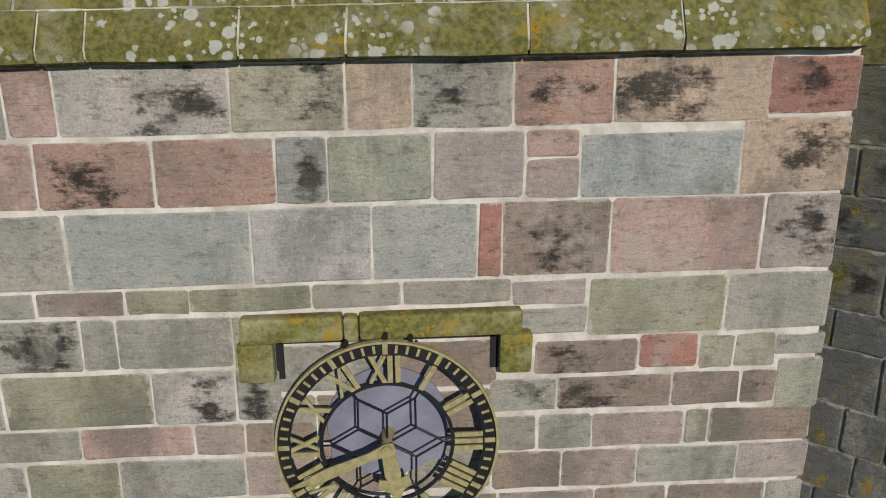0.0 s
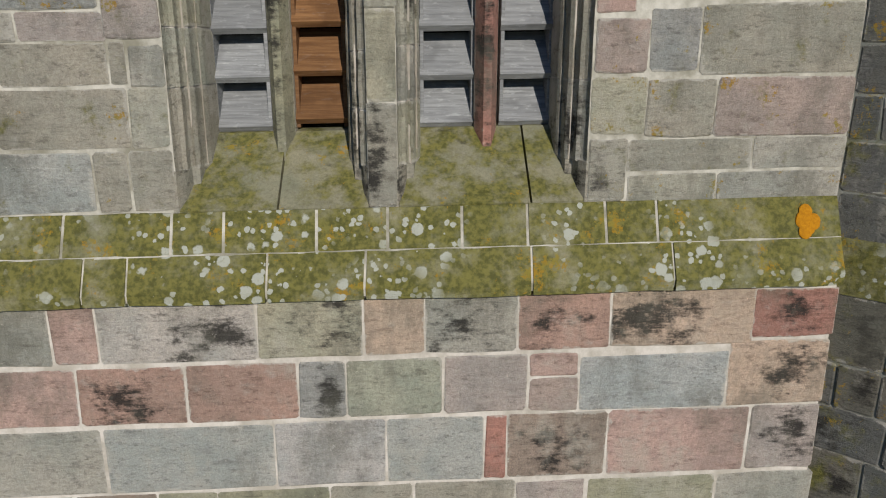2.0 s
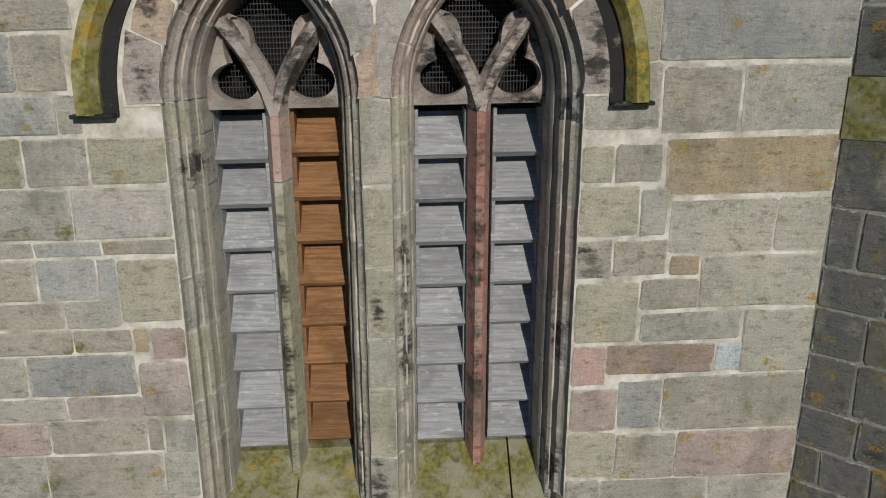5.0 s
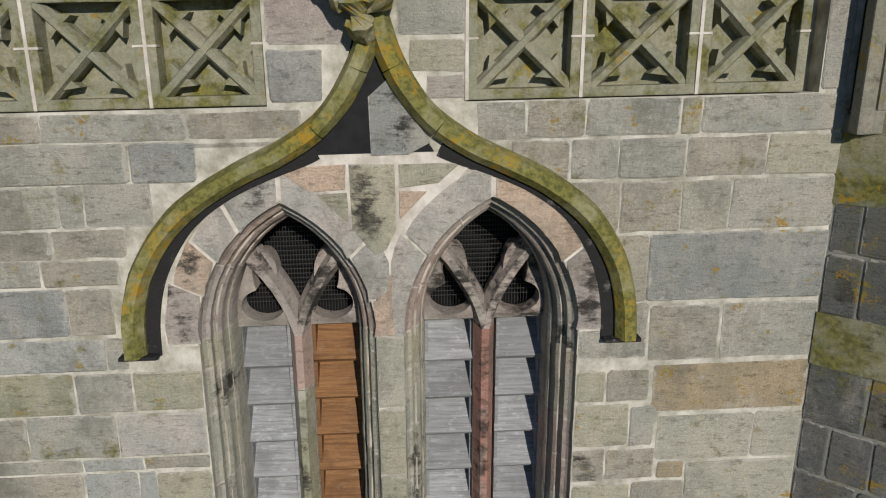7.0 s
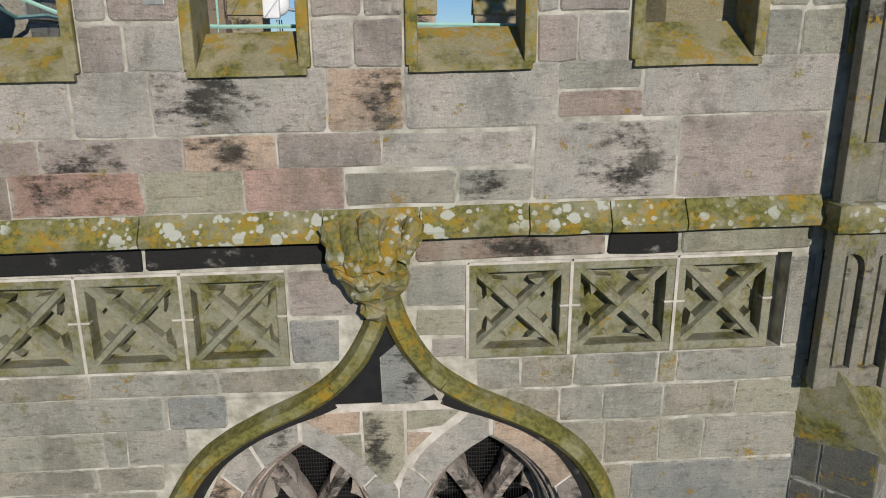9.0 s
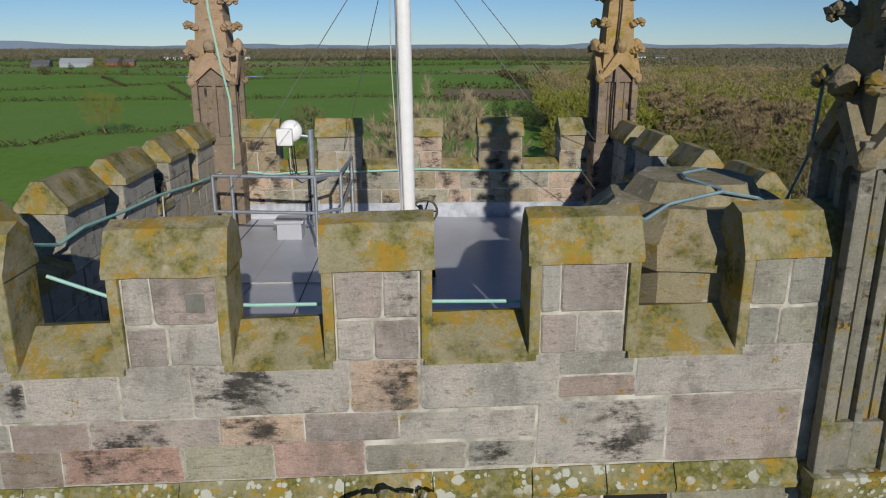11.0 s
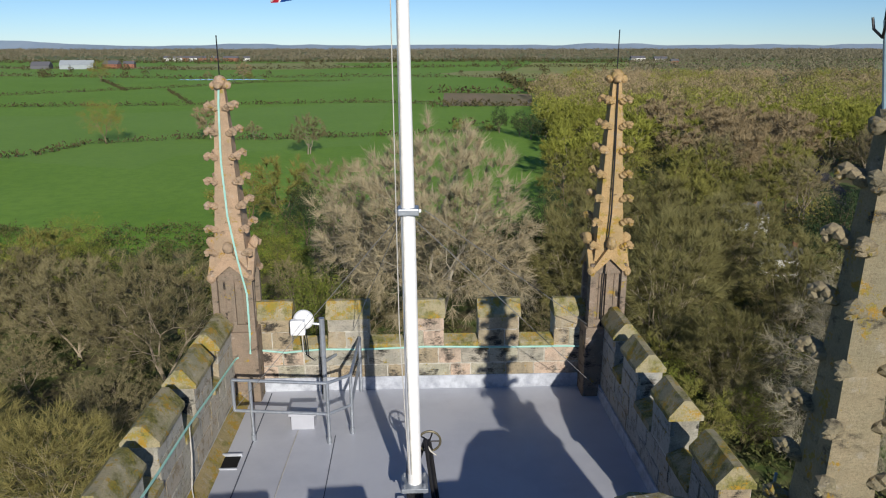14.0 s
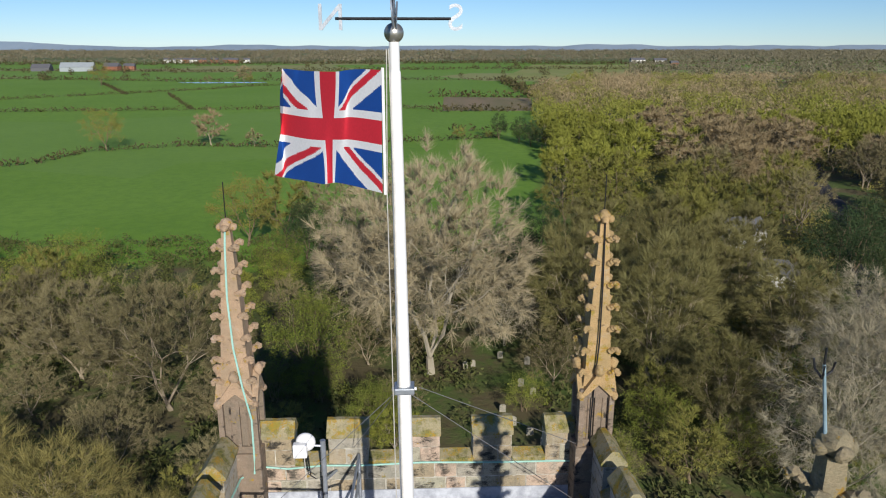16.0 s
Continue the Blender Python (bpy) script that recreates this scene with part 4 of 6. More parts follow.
def pinnacle(name, cx, cy, half, z0, z1, z2, label, mat_shaft, mat_spire, seed):
    """A square panelled shaft with gablets and a crocketed spire."""
    p = thing(name, label, "pinnacle", "corner pinnacles of the tower")
    part("shaft_core", boxes((cx - half + 0.05, cx + half - 0.05, cy - half + 0.05, cy + half - 0.05, z0, z1)), mat_shaft, p)
    for sx in (-1, 1):
        for sy in (-1, 1):
            part("corner_post", boxes((cx + sx * half - 0.055, cx + sx * half + 0.055, cy + sy * half - 0.055, cy + sy * half + 0.055, z0, z1), bevel=0.015), mat_shaft, p)
    for k in range(4):
        rot = Matrix.Translation((cx, cy, 0)) @ Matrix.Rotation(k * math.pi / 2, 4, "Z")
        stages = ((z0 + 0.1, z0 + 1.12), (z0 + 1.9, z1 - 0.15)) if z1 - z0 > 2 else ((z0 + 0.1, z1 - 0.05),)
        bm = boxes((-0.035, 0.035, -half - 0.012, -half + 0.06, z0, z1 - 0.05), bevel=0.01)
        bm.transform(rot)
        part("shaft_mullion", bm, mat_shaft, p)
        for za, zb in stages:
            for sx in (-1, 1):
                xa, xb = sorted((sx * 0.033, sx * (half - 0.04)))
                m, r2 = (xa + xb) / 2, (xb - xa) / 2
                arch_line = [(m - r2 * math.cos(a), zb - 0.17 + 0.13 * math.sin(a) ** 0.8) for a in (math.pi * q / 10 for q in range(11))]
                bm = add_prism(bmesh.new(), arch_line + [(xb, zb + 0.02), (xa, zb + 0.02)], "y", -half - 0.006, -half + 0.055)
                bm.transform(rot)
                part("lancet_head", bm, mat_shaft, p)
                bm = add_tube(bmesh.new(), [(m, -half + 0.045, za), (m, -half + 0.045, zb - 0.06)], 0.024, 6)
                bm.transform(rot)
                part("lancet_roll", bm, mat_shaft, p)
        if len(stages) > 1:
            bm = boxes((-half + 0.04, half - 0.04, -half - 0.008, -half + 0.06, z0 + 1.12, z0 + 1.9), bevel=0.008)
            bm.transform(rot)
            part("plain_panel", bm, mat_shaft, p)
        bm = boxes((-half, half, -half - 0.01, -half + 0.08, z0, z0 + 0.16), bevel=0.01)
        bm.transform(rot)
        part("shaft_plinth", bm, mat_shaft, p)
        # gablet with rolled edges
        g = z1 + half * 1.35
        bm = add_prism(bmesh.new(), [(-half - 0.06, z1 - 0.12), (0, g), (half + 0.06, z1 - 0.12), (half - 0.05, z1 - 0.12), (0.0, z1 + 0.12), (-half + 0.05, z1 - 0.12)], "y", -half - 0.09, -half + 0.04)
        bm.transform(rot)
        part("gablet", roughen(bm, 0.012, 5, seed), mat_spire, p)
        bm = add_prism(bmesh.new(), [(-half + 0.05, z1 - 0.2), (half - 0.05, z1 - 0.2), (0, z1 + half * 0.9)], "y", -half + 0.0, -half + 0.05)
        bm.transform(rot)
        part("gablet_panel", bm, mat_shaft, p)
        bm = bmesh.new()
        bmesh.ops.create_icosphere(bm, subdivisions=2, radius=1, matrix=rot @ Matrix.LocRotScale((0, -half - 0.07, g + 0.02), None, (0.10, 0.10, 0.13)))
        part("gablet_finial", roughen(bm, 0.035, 8, seed), mat_spire, p)
        bm = bmesh.new()
        bmesh.ops.create_icosphere(bm, subdivisions=2, radius=1, matrix=rot @ Matrix.LocRotScale((half + 0.04, -half - 0.04, z1 - 0.13), None, (0.08, 0.08, 0.09)))
        part("corner_boss", roughen(bm, 0.03, 8, seed), mat_spire, p)
    top = 0.085
    bm = bmesh.new()
    w = half * 0.93
    zs = z1 + 0.05
    rings = []
    for i in range(9):
        t = i / 8
        q, z = w + (top - w) * t, zs + (z2 - 0.22 - zs) * t
        rings.append([bm.verts.new((cx + sx * q, cy + sy * q, z)) for sx, sy in ((-1, -1), (1, -1), (1, 1), (-1, 1))])
    for a, b in zip(rings, rings[1:]):
        for j in range(4):
            bm.faces.new((a[j], a[(j + 1) % 4], b[(j + 1) % 4], b[j]))
    bm.faces.new(rings[0])
    bm.faces.new(rings[-1])
    spire = part("spire", roughen(bm, 0.012, 4, seed), mat_spire, p)
    n = 7
    for i in range(n):
        t = (i + 0.75) / (n + 0.4)
        q, z = w + (top - w) * t, zs + (z2 - 0.22 - zs) * t
        for sx, sy in ((-1, -1), (1, -1), (1, 1), (-1, 1)):
            bm = bmesh.new()
            d = Vector((sx, sy, 0)).normalized()
            for off, up, r in ((0.0, -0.05, 0.09), (0.06, -0.01, 0.08), (0.12, 0.02, 0.072), (0.165, 0.0, 0.06), (0.16, -0.05, 0.05)):
                bmesh.ops.create_icosphere(bm, subdivisions=1, radius=1, matrix=Matrix.LocRotScale(Vector((cx + sx * q, cy + sy * q, z)) + d * off + Vector((0, 0, up)), None, (r, r, r * 0.8)))
            part("crocket", roughen(bm, 0.02, 11, seed + i), mat_spire, spire)
    bm = bmesh.new()
    for sx, sy, r in ((-0.13, 0, 0.075), (0.13, 0, 0.075), (0, -0.13, 0.075), (0, 0.13, 0.075), (0, 0, 0.13)):
        bmesh.ops.create_icosphere(bm, subdivisions=2, radius=r, matrix=Matrix.Translation((cx + sx, cy + sy, z2 - 0.16 + (0.05 if r > 0.1 else 0))))
    part("finial", roughen(bm, 0.03, 9, seed), mat_spire, spire)
    return p


tilt = 0.0
PIN_SHAFT = sandstone("pinnacle_shaft_sandstone", (0.25, 0.19, 0.14), soot=1.0, gold=0.15)
PIN_RED = sandstone("red_crocketed_sandstone", (0.44, 0.305, 0.20), soot=0.45, gold=0.3, relief=0.9)
PIN_GOLD = sandstone("golden_crocketed_sandstone", (0.46, 0.31, 0.15), soot=0.35, gold=0.6, relief=0.9)
PIN_DARK = sandstone("weathered_crocketed_sandstone", (0.33, 0.27, 0.17), soot=0.85, gold=0.5, relief=1.0)
pinnacle("pinnacle", -3.58, 8.35, 0.33, 12.0, 13.25, 16.8, "reddish sandstone crocketed pinnacle with a green tape up it", PIN_SHAFT, PIN_RED, 1.0)
pinnacle("pinnacle", 3.60, 8.30, 0.30, 12.0, 13.30, 16.9, "golden lichened crocketed pinnacle with a dark conductor", PIN_SHAFT, PIN_GOLD, 2.0)
pinnacle("pinnacle", 3.36, 0.10, 0.27, 9.0, 13.1, 16.95, "tall weathered crocketed pinnacle on the corner buttress", sandstone("grey_shaft_sandstone", (0.25, 0.23, 0.18), soot=0.95, moss=0.3, gold=0.2), PIN_DARK, 3.0)
for cx, cy in ((-3.58, 8.35), (3.60, 8.30)):
    solid("pinnacle_plinth", boxes((cx - 0.40, cx + 0.40, cy - 0.4, cy + 0.4, 10.3, 12.02), bevel=0.03), PIN_SHAFT, "square sandstone plinth in the parapet corner", "plinth", "pinnacle plinths")
for cx, cy, z, r in ((-3.58, 8.35, 16.75, 0.012), (3.60, 8.30, 16.85, 0.010)):
    solid("lightning_rod", tube([(cx, cy, z), (cx, cy, z + 0.75)], r, 6), BLACK_IRON, "thin lightning rod on a pinnacle", "lightning rod", "lightning rods")
rod = thing("lightning_rod", "tall grey lightning rod with a forked tip", "lightning rod", "lightning rods")
part("rod_pole", tube([(3.30, 0.10, 16.7), (3.17, 0.10, 17.52)], 0.018, 8, 0.013), plain("pale_blue_steel", (0.25, 0.36, 0.42)), rod)
for a in range(3):
    part("prong", tube([(3.17, 0.10, 17.40), (3.17 + 0.07 * math.cos(a * 2.1), 0.10 + 0.07 * math.sin(a * 2.1), 17.46), (3.17 + 0.09 * math.cos(a * 2.1), 0.10 + 0.09 * math.sin(a * 2.1), 17.54)], 0.010, 6), BLACK_IRON, rod)
part("prong", tube([(3.17, 0.10, 17.5), (3.17, 0.10, 17.66)], 0.01, 6), BLACK_IRON, rod)

# ---- roof and the other parapets ----
roof = solid("roof", boxes((-3.66, 3.56, 0.38, 8.42, 10.35, 10.55)), LEAD, "flat grey-blue roof membrane", "roof", kind="structure")
for r in ((-3.66, 3.56, 8.37, 8.41, 10.55, 10.84), (-3.65, -3.61, 0.4, 8.37, 10.55, 10.72), (3.51, 3.55, 0.4, 8.37, 10.55, 10.80)):
    solid("flashing", boxes(r, bevel=0.008), UPSTAND, "pale lead upstand at the roof edge", "flashing", kind="structure")
for r in ((-3.05, -3.03, 0.5, 8.3, 10.55, 10.556), (-1.6, -1.585, 3.3, 6.6, 10.55, 10.556)):
    solid("roof_seam", boxes(r), plain("dark_seam", (0.10, 0.11, 0.14)), "thin welded seam in the roof", "seam", kind="structure")


def side_parapet(name, axis, inner, outer, lo, hi, merlons, codes, seed):
    """A battlemented wall along x or y: coursed face on the inside, gabled merlons."""
    r = random.Random(seed)
    d = 1 if outer > inner else -1
    def turn(bm):
        # local x runs along the wall, local y from the inner face outwards
        for v in bm.verts:
            v.co = Vector((inner + d * v.co.y, v.co.x, v.co.z)) if axis == "y" else Vector((v.co.x, inner + d * v.co.y, v.co.z))
        return bm
    t = abs(outer - inner)
    wall = solid(name, turn(boxes((lo, hi, 0.006, t, 10.3, 11.5))), MORTAR_GREY, "weathered sandstone parapet wall", "parapet", kind="structure")
    z = 10.74
    for h in (0.36, 0.36):
        x = lo
        while x < hi - 0.02:
            w = r.uniform(0.4, 0.8)
            w = hi - x if hi - x - w < 0.3 else w
            part("stone", turn(stone_mesh(x, x + w, z, z + h, 0.006, 0.010, 0.008, r)), stone_mat(r.choice(codes), 0.12), wall)
            x += w
        z += h
    edges = [lo] + [v for m in merlons for v in m] + [hi]
    for a, b in zip(edges[::2], edges[1::2]):
        if b - a > 0.1:
            bm = add_prism(bmesh.new(), [(-0.03, 11.46), (-0.03, 11.56), (t * 0.5, 11.66), (t + 0.04, 11.5), (t + 0.04, 11.46)], "x", a, b)
            part("crenel_sill", turn(roughen(bm, 0.008, 4)), CAP, wall)
    for k, (a, b) in enumerate(merlons):
        mer = thing("merlon", "sandstone merlon with a golden-lichened gabled coping", "merlon", "battlements of the tower")
        part("core", turn(boxes((a + 0.02, b - 0.02, 0.02, t - 0.02, 11.45, 12.15))), MORTAR_GREY, mer)
        m = a + (b - a) * r.uniform(0.35, 0.65)
        for (xa, xb, z0, z1) in ((a, m, 11.46, 11.82), (m, b, 11.46, 11.82), (a, b, 11.82, 12.14)):
            for (yy, s) in ((0.01, 1), (t - 0.01, -1)):
                bm = stone_mesh(xa, xb, z0, z1, 0.0, 0.008, 0.006, r)
                for v in bm.verts:
                    v.co.y = yy + s * v.co.y
                part("stone", turn(bm), stone_mat(r.choice(codes), 0.2), mer)
        for (xx, s) in ((a + 0.006, 1), (b - 0.006, -1)):
            part("end_stone", turn(boxes((min(xx, xx + s * 0.03), max(xx, xx + s * 0.03), 0.004, t - 0.004, 11.46, 12.15), bevel=0.012)), stone_mat(r.choice(codes)), mer)
        bm = add_prism(bmesh.new(), [(-0.05, 12.1), (-0.05, 12.17), (t * 0.36, 12.42), (t * 0.62, 12.42), (t + 0.05, 12.17), (t + 0.05, 12.1)], "x", a - 0.02, b + 0.02)
        bmesh.ops.subdivide_edges(bm, edges=[e for e in bm.edges if abs(e.verts[0].co.x - e.verts[1].co.x) > 0.1], cuts=5)
        part("coping", turn(roughen(bm, 0.014, 3.4, seed + k)), CAP, mer, "golden-lichened coping stone")
    return wall


side_parapet("parapet_back", "x", 8.40, 8.86, -3.3, 3.3, ((-3.28, -2.58), (-1.88, -1.05), (-0.35, 0.45), (1.14, 1.97), (2.68, 3.28)), ("or", "yg+", "or+", "pe+", "gb+", "gb"), 31)
side_parapet("parapet_left", "y", -3.66, -4.10, 0.42, 8.05, ((0.45, 1.42), (2.22, 3.22), (3.78, 4.88), (5.50, 6.50), (6.95, 7.95)), ("gb", "or", "gb+", "gr", "yg+"), 32)
side_parapet("parapet_right", "y", 3.56, 3.98, 0.42, 8.0, ((2.48, 3.34), (4.15, 4.95), (5.75, 6.6), (7.1, 7.98)), ("gb+", "gs+", "gb", "or+"), 33)
solid("corner_fillet", add_prism(bmesh.new(), [(-3.62, 10.55), (-3.62, 10.75), (-3.40, 10.55)], "y", 1.0, 8.3), sandstone("golden_fillet", (0.33, 0.26, 0.13), moss=0.4, gold=0.9), "lichened mortar fillet along the parapet foot", "fillet", kind="structure")

gutter = thing("roof_outlet", "square lead outlet box at the roof edge", "outlet")
# a flat black plate gives the well its shade; nothing is sunk
part("outlet_well_shade", boxes((-3.46, -3.14, 5.62, 5.98, 10.55, 10.558)), DARK, gutter)
part("outlet_rim", boxes((-3.48, -3.12, 5.98, 6.02, 10.55, 10.60), (-3.48, -3.12, 5.58, 5.62, 10.55, 10.57), bevel=0.006), UPSTAND, gutter)
solid("loose_cable", tube([(-2.37, 4.05, 10.562), (-2.34, 5.4, 10.562), (-2.29, 6.8, 10.562)], 0.008, 5), ROPE, "thin pale cord lying on the roof", "cable")

# stair turret with a stepped octagonal stone cap
turret = thing("stair_turret", "octagonal stair turret with a stepped mossy stone cap", "turret")
TX, TY = 2.42, 1.22


def octagon(r, z0, z1, r2=None, rot=0.2):
    r2 = r if r2 is None else r2
    bm = bmesh.new()
    lo = [bm.verts.new((TX + r * math.cos(rot + i * math.pi / 4), TY + r * math.sin(rot + i * math.pi / 4), z0)) for i in range(8)]
    hi = [bm.verts.new((TX + r2 * math.cos(rot + i * math.pi / 4), TY + r2 * math.sin(rot + i * math.pi / 4), z1)) for i in range(8)]
    bm.faces.new(lo[::-1])
    bm.faces.new(hi)
    for i in range(8):
        bm.faces.new((lo[i], lo[(i + 1) % 8], hi[(i + 1) % 8], hi[i]))
    bmesh.ops.subdivide_edges(bm, edges=bm.edges, cuts=3, use_grid_fill=True)
    return bm


CAPSTONE = sandstone("turret_cap_sandstone", (0.38, 0.32, 0.20), soot=0.3, moss=0.35, pale=1.2, gold=0.3, relief=0.9)
part("drum", roughen(octagon(0.97, 10.5, 12.02), 0.012, 4), CAPSTONE, turret)
part("cap_course", roughen(octagon(1.05, 12.0, 12.20), 0.02, 3.5), CAPSTONE, turret)
part("cap_slope", roughen(octagon(1.05, 12.20, 12.46, 0.76), 0.02, 3.5), CAPSTONE, turret)
bm = octagon(0.62, 12.44, 12.62, 0.50, 0.6)
part("cap_slab", roughen(bm, 0.015, 3.5), CAPSTONE, turret, "flat slab on top of the cap")

# ---- things on the roof ----
pole = thing("flagpole", "white tapered flagpole with a ball and compass letters", "flagpole")
PX, PY = -0.17, 4.45
part("pole_shaft", tube([(PX, PY, 11.0), (PX - 0.05, PY, 15.2)], 0.105, 24, 0.10), WHITE, pole)
part("pole_shaft", tube([(PX - 0.05, PY, 15.2), (PX - 0.10, PY, 19.62)], 0.095, 24, 0.075), WHITE, pole)
part("pole_cap", tube([(PX - 0.10, PY, 19.60), (PX - 0.105, PY, 19.98)], 0.066, 20), WHITE, pole)
bm = bmesh.new()
bmesh.ops.create_uvsphere(bm, u_segments=24, v_segments=16, radius=0.125, matrix=Matrix.Translation((PX - 0.105, PY, 20.09)))
part("ball", bm, STEEL, pole, "brushed metal ball", True)
part("collar", boxes((PX - 0.19, PX + 0.10, PY - 0.13, PY + 0.13, 15.14, 15.24), bevel=0.02), GALV, pole)
part("cleat", tube([(PX - 0.22, PY - 0.02, 15.19), (PX + 0.13, PY - 0.02, 15.19)], 0.025, 8), WHITE, pole)
part("base_plate", boxes((PX - 0.2, PX + 0.2, PY - 0.2, PY + 0.2, 10.93, 11.0), bevel=0.01), GALV, pole)
for sx in (-1, 1):
    for sy in (-1, 1):
        part("bolt", tube([(PX + sx * 0.15, PY + sy * 0.15, 10.9), (PX + sx * 0.15, PY + sy * 0.15, 11.06)], 0.022, 6), GALV, pole)
part("pivot_block", tube([(PX, PY, 10.62), (PX, PY, 10.93)], 0.13, 16), BLACK_IRON, pole)
part("foot", boxes((PX - 0.28, PX + 0.22, PY - 0.25, PY + 0.2, 10.54, 10.63), bevel=0.02), LEAD, pole)
for dx, dy in ((-0.12, 0.55), (0.30, 0.5), (0.30, 0.1)):
    part("brace", tube([(PX + dx * 0.55, PY + 0.15, 11.62), (PX + dx, PY + dy - 0.1, 10.56)], 0.03, 8), BLACK_IRON, pole)
winch = thing("winch", "rusty hand winch with a spoked wheel by the flagpole", "winch")
WX, WY, WZ = 0.06, 4.75, 11.50
bm = bmesh.new()
pts = [(WX + 0.17 * math.cos(a), WY, WZ + 0.17 * math.sin(a)) for a in (2 * math.pi * i / 28 for i in range(29))]
part("wheel_rim", add_tube(bm, pts, 0.018, 6, caps=False), plain("dull_bronze", (0.16, 0.14, 0.09), rough=0.5, metal=0.4), winch)
for a in range(5):
    part("spoke", tube([(WX, WY, WZ), (WX + 0.165 * math.cos(a * 1.257), WY, WZ + 0.165 * math.sin(a * 1.257))], 0.012, 6), BLACK_IRON, winch)
part("axle", tube([(WX, WY + 0.02, WZ), (WX - 0.1, WY - 0.1, WZ)], 0.03, 8), BLACK_IRON, winch)
part("strut", tube([(WX, WY, WZ), (WX + 0.12, WY - 0.1, 10.56)], 0.03, 8), BLACK_IRON, winch)
part("strut", tube([(WX - 0.06, WY + 0.06, WZ), (WX - 0.30, WY + 0.2, 10.56)], 0.03, 8), BLACK_IRON, winch)
part("rope_end", tube([(WX - 0.06, WY - 0.05, 11.5), (WX + 0.02, WY - 0.12, 11.4), (WX + 0.10, WY - 0.12, 11.33)], 0.014, 6), ROPE, winch)

vane = thing("compass_letters", "metal compass arms with N E S W letters", "weather vane")
VX, VZ = PX - 0.11, 20.26
part("arm", tube([(VX - 0.72, PY, VZ), (VX + 0.72, PY, VZ)], 0.018, 8), BLACK_IRON, vane)
part("arm", tube([(VX + 0.03, PY - 0.72, VZ), (VX - 0.03, PY + 0.72, VZ)], 0.018, 8), BLACK_IRON, vane)
part("spindle", tube([(VX, PY, 20.2), (VX, PY, 21.1)], 0.022, 8), BLACK_IRON, vane)
for ch, x, y, turn in (("N", VX - 0.78, PY, 180), ("S", VX + 0.78, PY, 180), ("W", VX + 0.03, PY - 0.75, 262), ("E", VX - 0.03, PY + 0.75, 262)):
    cu = bpy.data.curves.new("letter_" + ch.lower(), "FONT")
    cu.body, cu.size, cu.extrude, cu.align_x, cu.align_y = ch, 0.46, 0.008, "CENTER", "CENTER"
    cu.materials.append(GALV)
    ob = new("letter", cu)
    ob.matrix_basis = pose(x, y, VZ, 90, 0, turn)
    ob.parent = vane

# flag
FL, FH, NU, NV = 2.75, 1.58, 170, 92
bm = bmesh.new()
grid = []
for i in range(NU + 1):
    u = i / NU
    col = []
    for j in range(NV + 1):
        v = j / NV
        wave = 0.27 * u ** 0.8 * math.sin(9.5 * u + 1.4 * v - 0.6) + 0.10 * u * math.sin(19 * u - 3.5 * v) + 0.035 * u * math.sin(37 * u + 6 * v + 1.0)
        col.append(bm.verts.new((-0.44 - 0.62 * FL * u - 0.55 * wave + 0.05 * u * v - 0.02 * (1 - v), PY - 0.05 + 0.70 * FL * u + 0.9 * wave, 18.06 + FH * v - 0.10 * u * u + 0.05 * u * math.sin(6 * u + 2 * v))))
    grid.append(col)


def flag_colour(u, v):
    """0 blue, 1 white, 2 red, in a flag 60 long and 30 high."""
    x, y = u * 60 - 30, v * 30 - 15
    if abs(x) < 3 or abs(y) < 3:
        return 2
    if abs(x) < 5 or abs(y) < 5:
        return 1
    for s in (1, -1):
        d = (y - s * x / 2) / math.hypot(1, 0.5)
        if abs(d) < 3:
            left = x < 0
            inside = (0 < d < 2) if (left != (s < 0)) == (s > 0) else (-2 < d < 0)
            return 2 if inside else 1
    return 0


for i in range(NU):
    for j in range(NV):
        f = bm.faces.new((grid[i][j], grid[i + 1][j], grid[i + 1][j + 1], grid[i][j + 1]))
        f.material_index = flag_colour((i + 0.5) / NU, (j + 0.5) / NV)
        f.smooth = True
flag = thing("flag", "waving red, white and blue union flag", "flag")
me = bpy.data.meshes.new("cloth")
bm.to_mesh(me)
bm.free()
for nm, c in (("flag_blue", (0.008, 0.07, 0.33)), ("flag_white", (0.80, 0.80, 0.82)), ("flag_red", (0.62, 0.025, 0.045))):
    me.materials.append(plain(nm, c, tint(c, 0.9), 0.8, scale=30, bump=0.05))
cloth = new("cloth", me)
cloth.parent = flag
part("hoist_band", tube([(-0.425, PY - 0.05, 18.04), (-0.425, PY - 0.05, 19.67)], 0.02, 6), WHITE, flag)
for dx in (0.0, 0.09):
    solid("halyard", tube([(-0.37 + dx * 0.3, PY - 0.08, 19.9), (-0.40 + dx, PY - 0.06, 18.0), (-0.36 + dx, PY - 0.1, 13.5), (-0.25 + dx * 0.4, PY - 0.12, 11.2)], 0.008, 5), ROPE, "thin pale halyard beside the flagpole", "rope", "halyards")
for a, b in (((-0.27, PY, 15.2), (3.50, 7.5, 10.82)), ((-0.27, PY, 15.2), (-1.35, 8.3, 11.9)), ((-0.27, PY, 15.2), (-3.5, 6.8, 10.9)), ((0.0, PY, 15.2), (3.4, 8.2, 11.9))):
    solid("stay_wire", tube([a, b], 0.006, 5), plain("stay_wire_steel", (0.22, 0.22, 0.22)), "thin steel stay wire of the flagpole", "wire", "flagpole stays")

